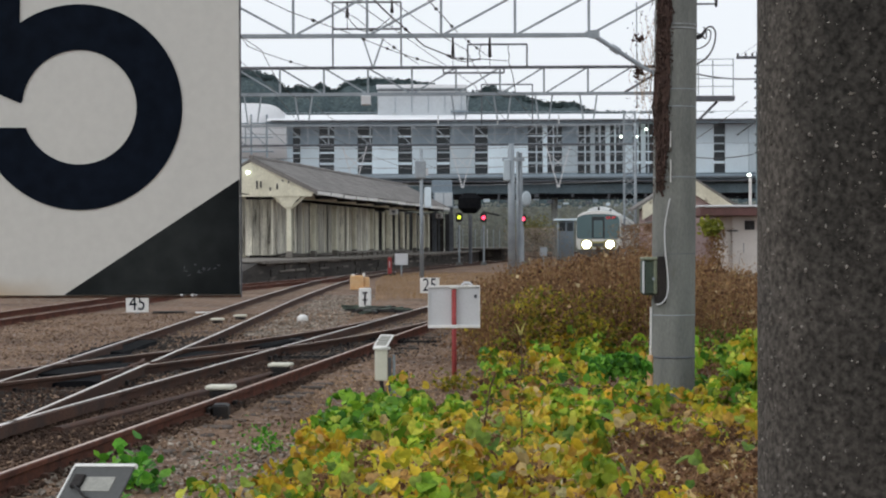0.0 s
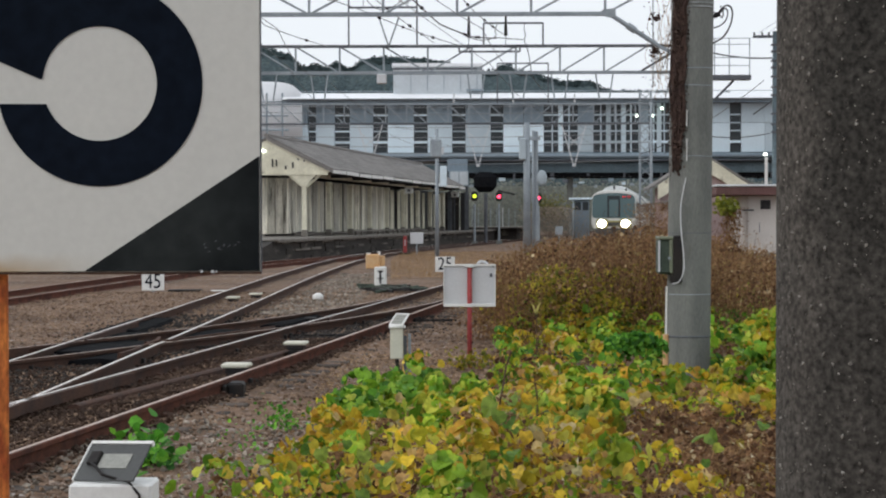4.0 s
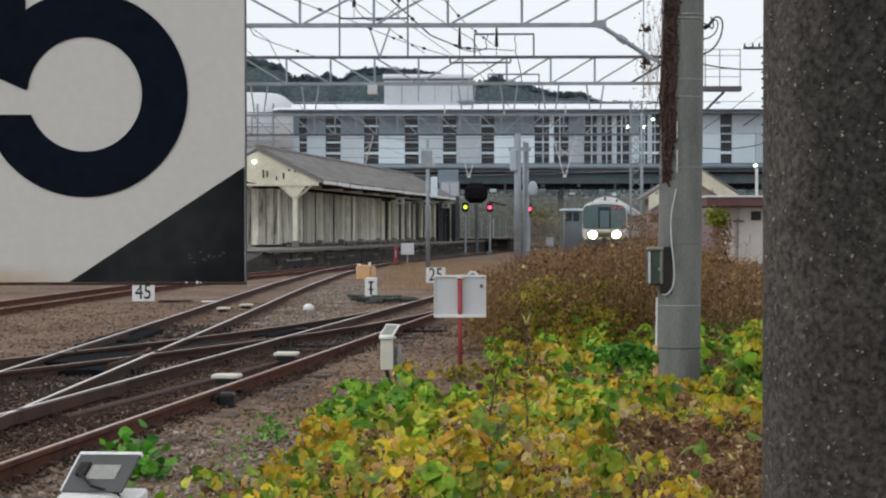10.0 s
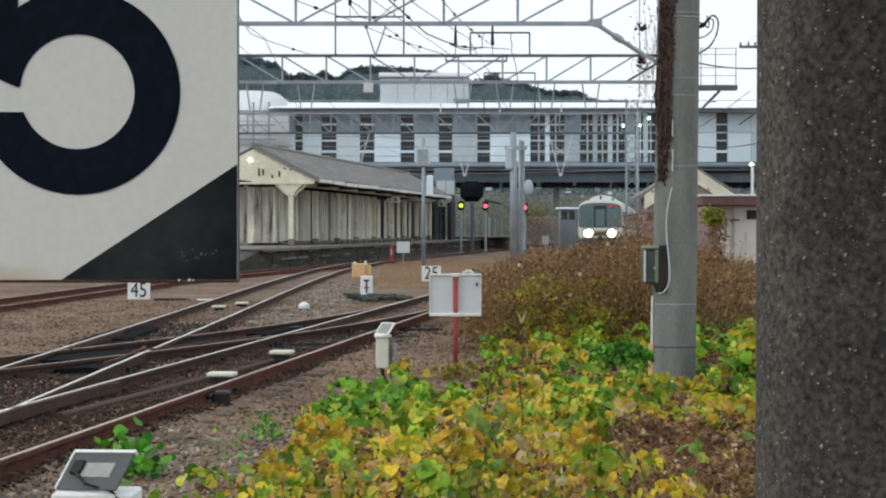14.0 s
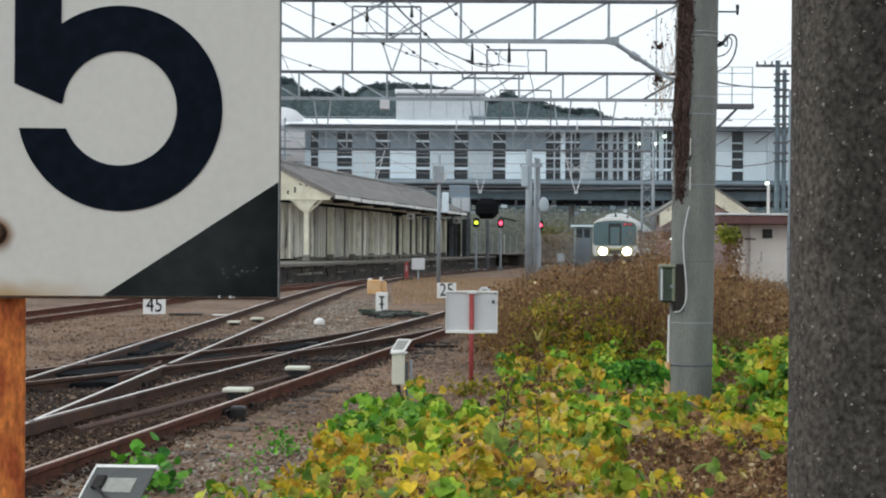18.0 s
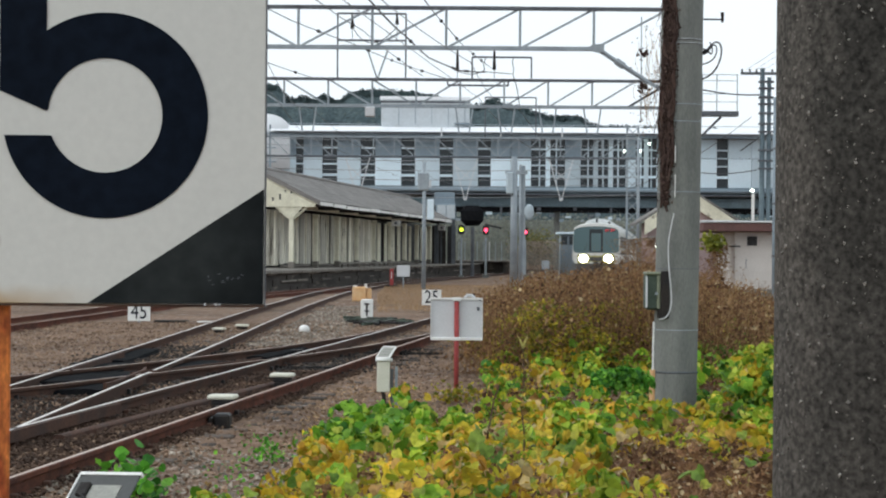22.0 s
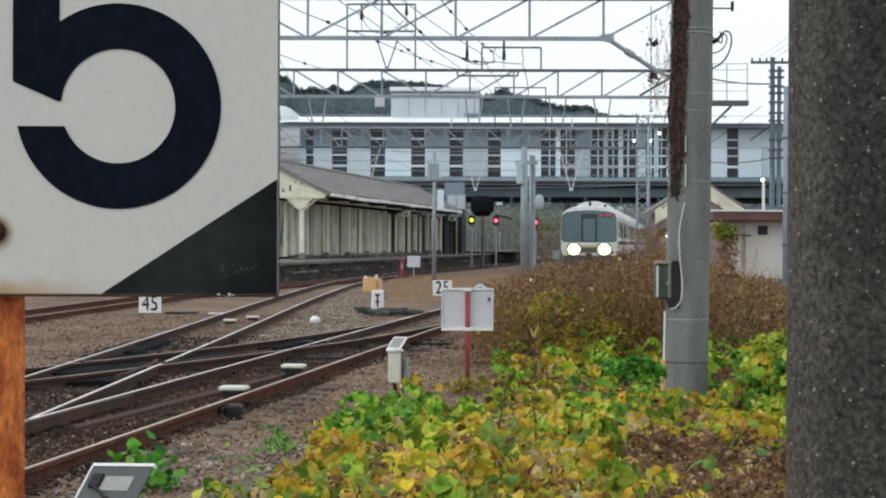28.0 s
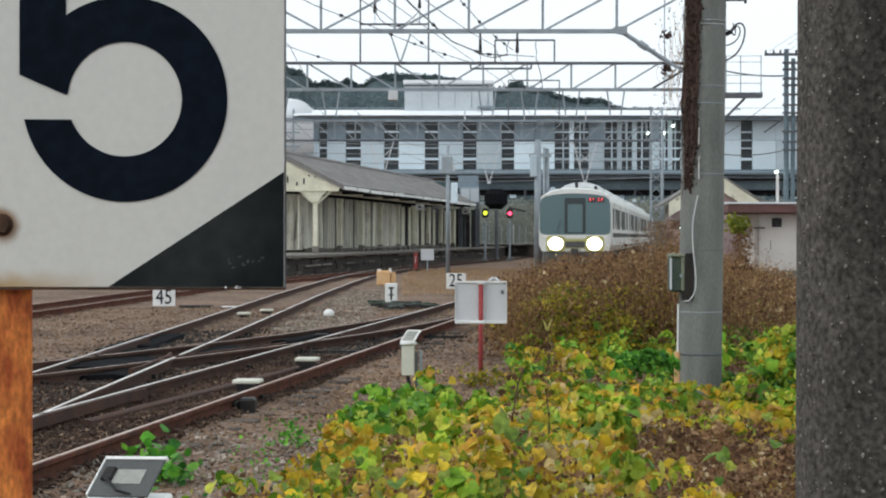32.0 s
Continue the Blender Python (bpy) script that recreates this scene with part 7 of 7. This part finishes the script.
for k in range(280):
    y = rng.uniform(8.2, 15.5)
    x = rng.uniform(main_line(y) + 0.75, min(-0.8, main_line(y) + 2.2))
    s = rng.uniform(0.035, 0.085)
    part("stone", rng.choice(stone_meshes), None, ground, at=Matrix.LocRotScale((x, y, ground_z(x, y) + 0.012), Euler((rng.uniform(-0.4, 0.4), rng.uniform(-0.4, 0.4), rng.uniform(0, 6.3))), (s, s * rng.uniform(0.7, 1.2), s * 0.8)))


def rust_place(rng):
    y = 9 + 17 * rng.random() ** 0.8
    line = rng.choice((main_line, main_line, branch_line))
    x = line(y) + rng.uniform(-0.75, 0.75)
    return (x, y, ground_z(x, y) + rng.uniform(0.005, 0.035)), 0.0, rng.uniform(0, 6.3)


solo("rusty_ballast", scatter(20000, rust_place, 0.046, 67, "stone"), M_STONE_RUST, "rust-stained ballast between the near rails", "ballast", kind="stuff")

# ---- dry grass ----
def grass_place(rng):
    y = 50 + 46 * rng.random() ** 0.7
    x = rng.uniform(max(-2.3, -0.03 * y), main_line(y) - 1.2) if rng.random() < 0.62 else main_line(y) + 1.3 + rng.random() * 5
    if noise.noise((x * 0.6, y * 0.15, 7)) < -0.15 and y < 60:
        return None
    return (x, y, ground_z(x, y) - 0.02), 0.0, rng.uniform(0, 6.3)


solo("dry_grass", scatter(26000, grass_place, 0.15, 64, "blade", 0.35), M_DRY_GRASS, "tan dry grass between the tracks", "grass", kind="stuff")


def litter_place(rng):
    y = rng.uniform(15, 24)
    x = rng.uniform(-1.3, 0.9)
    if x < main_line(y) + 0.9:
        return None
    return (x, y, ground_z(x, y) + rng.uniform(0, 0.02)), 0.2, rng.uniform(0, 6.3)


solo("dry_litter", scatter(5000, litter_place, 0.05, 65, "sliver", 0.5), M_DRY_GRASS, "tan dry litter beside the rail", "litter", kind="stuff")

# ---- kudzu ----
kudzu_h = spline([(5, 0.50), (7, 0.46), (9, 0.33), (12, 0.13), (15, 0.03), (18, -0.02), (22, 0.02), (27, 0.12), (32, 0.2)])


def kudzu_left(y):
    return lerp([(6, -1.2), (8, -1.1), (9.5, -1.02), (11, -1.0), (12.5, -0.88), (14, -0.82), (15.2, -0.9), (16, -1.08), (17.4, -1.1), (18.2, -0.8), (18.9, 0.0), (19.5, 0.38), (22, 0.52), (26, 0.56), (34, 0.9)], y) + 0.12 * noise.noise((y * 1.3, 3, 0))


def lumps(x, y):
    """Mounds and hollows of the creeper, and a heap beyond the pole."""
    heap = 0.32 * smooth((x - 2.7) / 0.8) * smooth((y - 17) / 3) * smooth((26 - y) / 3)
    return heap + 0.20 * noise.noise((x * 1.3, y * 0.8, 3)) + 0.10 * noise.noise((x * 3.2, y * 1.9, 6))


def tone(x, y):
    """Below 0 green, above 0 yellow."""
    v = 0.9 * noise.noise((x * 0.55, y * 0.28, 2.2)) + 0.5 * noise.noise((x * 1.6, y * 0.8, 8.0))
    v += 0.36 * smooth((15.5 - y) / 4) - 0.36 * smooth((y - 16.5) / 4)
    v -= 0.9 * smooth((y - 11.5) / 2) * smooth((20.5 - y) / 1.5) * smooth((0.5 - x) / 0.8)
    if x > 2.5 and y > 17:
        v -= 0.3
    return v


def creeper_top(x, y):
    g0 = ground_z(x, y)
    edge = smooth((x - kudzu_left(y)) / 0.45)
    return max(g0 + 0.05, g0 + (kudzu_h(y) + lumps(x, y) - g0) * (0.35 + 0.65 * edge))


def withered(x, y):
    return x > 0.085 * y - 0.18 * noise.noise((x * 2, y, 5)) - 0.02 and y < 15.4 + 1.2 * noise.noise((x, 1, 1))


# the creeper grows in small domes of drooping leaves, each dome of one age
dome_rng = random.Random(70)
DOMES = {"green": [], "fresh": [], "yellow": [], "mixed": [], "dead": []}
while sum(len(v) for v in DOMES.values()) < 1750:
    y = 6.2 + 25 * dome_rng.random() ** 1.25
    x = dome_rng.uniform(-1.6, 0.215 * y + 1.0)
    if len(DOMES["green"]) < 70:
        x, y = dome_rng.uniform(-1.15, -0.1), dome_rng.uniform(15.4, 18.4)
    elif len(DOMES["fresh"]) < 70:
        x, y = dome_rng.uniform(2.6, 4.3), dome_rng.uniform(16.6, 20.5)
    if x < kudzu_left(y) + 0.08 or math.hypot(x - 2.3, y - 19.4) < 0.38:
        continue
    t = tone(x, y) + dome_rng.gauss(0, 0.4)
    kind = "green" if t < -0.3 else "fresh" if t < -0.02 else "mixed" if t < 0.22 else "yellow"
    if dome_rng.random() < 0.1:
        kind = "mixed"
    if y < 12 and dome_rng.random() < 0.3:
        kind = "dead"
    z = creeper_top(x, y) + dome_rng.gauss(0.0, 0.075)
    r = dome_rng.uniform(0.08, 0.24)
    if withered(x, y) and dome_rng.random() < 0.93:
        kind, z = "dead", z - 0.05
    elif dome_rng.random() < 0.09:
        kind, z = "dead", z - 0.04
    DOMES[kind].append((x, y, max(z, ground_z(x, y) + 0.06), r))


def dome_leaf(kind):
    def place(rng):
        x, y, z, r = rng.choice(DOMES[kind])
        a = rng.uniform(0, 6.283) if rng.random() < 0.3 else rng.gauss(-1.57, 0.9)
        phi = abs(rng.gauss(0.2, 0.65))
        px, py = x + r * math.sin(phi) * math.cos(a), y + 1.2 * r * math.sin(phi) * math.sin(a)
        pz = z - 0.6 * r * (1 - math.cos(phi)) - (0.2 * rng.random() if rng.random() < 0.35 else 0)
        return (px, py, max(pz, ground_z(px, py) + 0.01)), -0.25 - 0.75 * min(phi, 1.4), a - 1.57, min(1.0, 0.075 * y) * (1.0 if kind == "dead" else rng.choice((0.55, 0.75, 0.95, 1.0, 1.25)))

    return place


def litter_under(rng):
    y = 6.2 + 25 * rng.random() ** 1.4
    x = rng.uniform(-1.5, 0.215 * y + 1.0)
    if x < kudzu_left(y) + 0.05 or math.hypot(x - 2.3, y - 19.4) < 0.3:
        return None
    g0 = ground_z(x, y)
    return (x, y, g0 + (creeper_top(x, y) - g0) * rng.uniform(0.1, 0.7)), 0.3, rng.uniform(0, 6.3), 0.3 + 0.6 * smooth((y - 7) / 8)


solo("kudzu_greens", scatter(7000, dome_leaf("green"), 0.108, 71, "lobed", 0.5), M_LEAF_GREEN, "broad green creeper leaves over the bank", "creeper", kind="stuff")
solo("fresh_kudzu", scatter(9500, dome_leaf("fresh"), 0.104, 70, "lobed", 0.6), M_LEAF_FRESH, "yellow-green creeper leaves over the bank", "creeper", kind="stuff")
solo("kudzu_yellows", scatter(10500, dome_leaf("yellow"), 0.094, 72, "lobed", 0.7), M_LEAF_YELLOW, "yellowing creeper leaves over the bank", "creeper", kind="stuff")
solo("kudzu_mixed", scatter(10500, dome_leaf("mixed"), 0.082, 73, "lobed", 0.8), M_LEAF, "green and yellow creeper leaves over the bank", "creeper", kind="stuff")
solo("dead_leaves", scatter(17000, dome_leaf("dead"), 0.038, 74, "lobed", 0.95), M_LEAF_DEAD, "brown withered leaves on the bank", "dead leaves", kind="stuff")
solo("dead_stalks", scatter(17000, dome_leaf("dead"), 0.065, 76, "sliver", 0.9), M_WEED, "brown dry stalks and litter on the bank", "dead leaves", kind="stuff")
solo("curled_leaves", scatter(5000, lambda r: dome_leaf(r.choice(("yellow", "mixed", "dead", "fresh")))(r), 0.06, 78, "sliver", 1.1), M_STRAW, "pale curled dry leaves among the creeper", "dead leaves", kind="stuff")
solo("leaf_litter", scatter(24000, litter_under, 0.055, 77, "lobed", 0.6), M_LEAF_DEAD, "dark leaf litter under the creeper", "dead leaves", kind="stuff")


def runner_place(rng):
    y = rng.uniform(7, 13)
    x = rng.uniform(-0.6, 0.2 * y)
    return (x, y, kudzu_h(y) - rng.uniform(0.03, 0.16)), 0.1, rng.uniform(0, 6.3)


solo("runner_stems", scatter(2200, runner_place, 0.10, 75, "sliver", 0.5), M_LEAF_DEAD, "dry creeper runners among the leaves", "creeper", kind="stuff")

# large single leaves nearest the camera
patch = thing("kudzu_patch", "large single creeper leaves at the edge of the bank", "creeper")
big = [scatter(1, lambda r: ((0, 0, 0), 0.0, 0.0), 1.0, 80 + k, "lobed", 0.25).mesh("leaf", M_LEAF_ONE) for k in range(5)]
rng = random.Random(81)
n = 0
while n < 290:
    y = rng.uniform(6.8, 15.5)
    x = rng.uniform(kudzu_left(y), 0.2 * y)
    if x > 0.08 * y and y < 15 and rng.random() < 0.85:
        continue
    z = creeper_top(x, y) + rng.uniform(0.02, 0.09)
    s = min(0.13, y * rng.uniform(0.0065, 0.0115))
    part("leaf", rng.choice(big), None, patch, at=Matrix.LocRotScale((x, y, z), Euler((radians(rng.gauss(-48, 24)), radians(rng.gauss(0, 24)), math.pi + rng.gauss(0.0, 1.0))), (s, s, s)))
    n += 1


# ---- tall dry weeds ----
weed_top = spline([(0.2, 0.40), (0.6, 0.66), (0.95, 0.86), (1.5, 1.05), (2.2, 1.20), (2.9, 1.27), (3.6, 1.2), (4.2, 0.85), (5.2, 0.6), (6.5, 0.58), (9, 0.55)])
clump_rng = random.Random(90)
CLUMPS = {"brown": [], "red": [], "yellow": [], "tan": []}
while sum(len(v) for v in CLUMPS.values()) < 620:
    y = 25.5 + 21 * clump_rng.random() ** 1.3
    x = clump_rng.uniform(0.35, 7.5)
    xn = x * 28.0 / y
    if xn < 0.42 + 0.25 * noise.noise((y * 0.5, 1, 2)) or x < main_line(y) + 1.2 or xn > 6.6:
        continue
    h = weed_top(xn) - (y - 28) * 0.008 + clump_rng.gauss(0.0, 0.12)
    kind = "tan" if xn > 4.3 and clump_rng.random() < 0.6 else clump_rng.choice(("brown", "brown", "red", "brown", "tan"))
    if y < 31 and 0.62 < xn < 3.0 and noise.noise((x * 1.4, y * 0.5, 9)) > 0.0 and clump_rng.random() < 0.5:
        kind, h = "yellow", 0.15 + (h - 0.15) * clump_rng.uniform(0.35, 0.8)
    CLUMPS[kind].append((x, y, h, clump_rng.uniform(0.14, 0.34)))


def weed_leaf(kind):
    def place(rng):
        x, y, h, r = rng.choice(CLUMPS[kind])
        k = rng.random() ** 0.75
        a = rng.gauss(0, 1) * r * (0.45 + 0.6 * k)
        x, y = x + a, y + rng.gauss(0, 0.3)
        g0 = ground_z(x, y)
        return (x, y, g0 + (h - g0) * k * (1 - 0.10 * abs(a) / r) + rng.gauss(0, 0.02)), 1.0, rng.uniform(0, 6.3)

    return place


def weed_stem(rng):
    x, y, h, r = rng.choice(CLUMPS[rng.choice(("brown", "red", "tan"))])
    return (x + rng.gauss(0, r * 0.6), y + rng.gauss(0, 0.3), h - 0.98 + rng.gauss(0, 0.09)), rng.gauss(0, 0.14), rng.uniform(0, 6.3)


solo("dry_weeds", scatter(52000, weed_leaf("brown"), 0.055, 91, "sliver", 0.9), M_WEED, "tall brown dry weeds beside the line", "weeds", kind="stuff")
solo("weed_leaves", scatter(16000, weed_leaf("brown"), 0.045, 92, "leaf", 0.9), M_WEED, "withered weed leaves", "weeds", kind="stuff")
solo("reddish_weeds", scatter(30000, weed_leaf("red"), 0.05, 88, "leaf", 0.9), M_LEAF_DEAD, "reddish brown withered weeds", "weeds", kind="stuff")
solo("tan_weeds", scatter(26000, weed_leaf("tan"), 0.05, 89, "sliver", 0.9), M_WEED_TAN, "tan dry weeds gone to seed", "weeds", kind="stuff")
solo("yellow_weeds", scatter(10500, weed_leaf("yellow"), 0.066, 93, "leaf", 0.8), M_WEED_YELLOW, "yellowing leaves among the weeds", "weeds", kind="stuff")
solo("weed_stems", scatter(5200, weed_stem, 1.0, 94, "stem", 0.14), M_WEED, "thin brown weed stems", "weeds", kind="stuff")


def verge_place(rng):
    y = rng.uniform(46, 125)
    x = main_line(y) + 1.6 + rng.random() ** 1.5 * 9
    if 8.2 < x < 12 and 59 < y < 65:
        return None
    return (x, y, ground_z(x, y) + rng.random() ** 1.4 * (0.75 if x > main_line(y) + 2.6 else 0.4)), 0.8, rng.uniform(0, 6.3)


solo("verge_weeds", scatter(12000, verge_place, 0.16, 95, "sliver", 0.9), M_WEED, "low brown weeds along the verge", "weeds", kind="stuff")
M_BAMBOO = leaf_material("yellow_green_bush", [(0.0, (0.16, 0.2, 0.03)), (0.6, (0.32, 0.33, 0.04)), (1.0, (0.12, 0.15, 0.04))])
solo("hut_bush", scatter(260, lambda r: ((8.3 + r.gauss(0, 0.14), 59.3 + r.gauss(0, 0.2), 1.85 + r.gauss(0, 0.11)), 0.9, r.uniform(0, 6.3)), 0.14, 96, flat=0.8), M_BAMBOO, "yellow-green bush beside the hut", "bush")
solo("brown_shrub", scatter(2200, lambda r: ((8.55 + r.gauss(0, 0.16), 60.2 + r.gauss(0, 0.3), -0.2 + 2.0 * r.random() ** 0.8), 0.9, r.uniform(0, 6.3)), 0.12, 99, "sliver", 0.9), M_WEED, "dark leafless shrub between pole and hut", "bush")
solo("grey_shrub", scatter(900, lambda r: ((8.9 + r.gauss(0, 0.4), 58.6 + r.gauss(0, 0.3), -0.1 + abs(r.gauss(0.2, 0.35))), 0.9, r.uniform(0, 6.3)), 0.13, 97, "sliver", 0.9), M_DRY_GRASS, "bare greyish shrub at the foot of the hut", "bush")

solo("olive_bush", scatter(900, lambda r: ((7.35 + r.gauss(0, 0.75), 150 + r.gauss(0, 0.8), 2.55 + r.gauss(0, 0.42) - 0.25 * abs(r.gauss(0, 1))), 0.9, r.uniform(0, 6.3)), 0.16, 112, flat=0.8), M_FAR_OLIVE, "dull olive bush by the far tracks", "bush")
solo("brown_thicket", scatter(4200, lambda r: ((7.6 + r.gauss(0, 0.95), 149 + r.gauss(0, 1.0), -0.2 + 2.6 * r.random() ** 0.8), 0.9, r.uniform(0, 6.3)), 0.2, 114, "sliver", 0.9), M_FAR_TAN, "tan-brown thicket by the far tracks", "bush", kind="stuff")
solo("russet_shrubs", scatter(5000, lambda r: ((8.1 + r.gauss(0, 0.5), 78 + r.gauss(0, 3.0), -0.2 + 2.3 * r.random() ** 1.2), 0.9, r.uniform(0, 6.3)), 0.12, 113, "sliver", 0.9), M_LEAF_DEAD, "russet bare shrubs beside the line", "bush", kind="stuff")

solo("yellow_weed", scatter(170, lambda r: ((0.26 + r.gauss(0, 0.13), 21.75 + r.gauss(0, 0.12), ground_z(0.25, 21.8) + 0.02 + abs(r.gauss(0, 0.09))), 0.7, r.uniform(0, 6.3)), 0.055, 115, "lobed", 0.7), M_WEED_YELLOW, "yellowing weed at the foot of the red post", "weed", kind="stuff")

# a few tall single weeds
for k, (x, y, h, dx) in enumerate(((0.72, 19.6, 0.55, 0.05), (0.22, 11.2, 0.70, 0.13), (0.60, 12.8, 0.55, -0.06), (-1.05, 8.8, 0.5, 0.05), (0.95, 21.5, 0.5, 0.04))):
    wd = thing("tall_weed", "single tall dry weed stalk", "weed", pose(x, y, ground_z(x, y)), group="tall weed stalks")
    bend = random.Random(140 + k)
    pts = [(0, 0, 0)]
    for i in range(1, 9):
        pts.append((dx * i / 8 + bend.gauss(0, 0.012), bend.gauss(0, 0.015), h * i / 8))
    part("stalk", Geo().path(pts, 0.0055, n=5), M_STEM, wd)
    for i in (3, 5, 6):
        q = pts[i]
        part("twig", Geo().path([q, (q[0] + bend.uniform(-0.06, 0.06), q[1], q[2] + 0.05), (q[0] + bend.uniform(-0.1, 0.1), q[1], q[2] + 0.1)], 0.003, n=4), M_STEM, wd)
    part("leaves", scatter(34, lambda r: ((dx * 0.7 + r.gauss(0, 0.045), r.gauss(0, 0.03), h * r.uniform(0.35, 1.0)), 0.8, r.uniform(0, 6.3)), 0.04, 98 + k, "lobed", 0.8), (M_WEED, M_LEAF_DEAD, M_WEED_YELLOW)[k % 3], wd)["kind"] = "stuff"


def tuft_place(rng):
    a, phi = rng.uniform(0, 6.283), abs(rng.gauss(0, 0.75))
    x, y = 1.74 + 0.30 * math.sin(phi) * math.cos(a), 18.5 + 0.14 * math.sin(phi) * math.sin(a)
    return (x, y, 0.25 + 0.10 * math.cos(phi) + rng.gauss(0, 0.02)), -phi * 0.8, a - 1.57


M_GRASS = leaf_material("fern_green", [(0.0, (0.03, 0.14, 0.02)), (0.5, (0.10, 0.34, 0.03)), (1.0, (0.24, 0.55, 0.06))])
solo("fern_tuft", scatter(1500, tuft_place, 0.055, 110, "leaf", 0.6), M_GRASS, "bright green leafy tuft beside the pole", "weed", kind="stuff")
sp = thing("pale_sprout", "pale yellow forked sprout among the weeds", "weed", pose(0.90, 20.6, ground_z(0.9, 20.6)))
for dx in (-0.05, 0.045):
    part("leaf", Geo().prism([(-0.012, 0.0), (0.012, 0.0), (dx * 0.5 + 0.012, 0.08), (dx * 1.2, 0.14), (dx * 0.5 - 0.01, 0.085)], 0.004, pose(0.0, 0, 0.66, 90, 0, 0)), M_SPROUT, sp)
part("stalk", Geo().path([(0, 0, 0), (0.01, 0, 0.4), (0, 0, 0.67)], 0.006, n=5), M_STEM, sp)

# small green weeds at the foot of the ballast
for k, (x, y, n, s) in enumerate(((-2.08, 13.2, 110, 0.085), (-1.93, 13.0, 80, 0.075), (-1.32, 15.4, 160, 0.036), (-1.3, 11.6, 60, 0.03), (-1.62, 9.6, 40, 0.025), (-1.4, 13.7, 60, 0.028))):
    solo("green_weed", scatter(n, lambda r: ((x + r.gauss(0, 0.10), y + r.gauss(0, 0.2), ground_z(x, y) + 0.02 + abs(r.gauss(0, 0.10))), 0.6, r.uniform(0, 6.3)), s, 120 + k, flat=0.6), M_GRASS, "small green weed at the edge of the ballast", "weed", group="small green weeds", kind="stuff")


# ---- what moves ----
def motions():
    """The train waits, then pulls out towards the camera along the main track."""
    rows = []
    for t in [0, 8, 15, 16] + [17 + k for k in range(16)]:
        y = 130.0 - 0.5 * 0.398 * max(0.0, t - 16.0) ** 2
        rows.append((t, pose(main_line(y), y, 0, 0, 0, -6.75)))
    walk(train, rows)


motions()
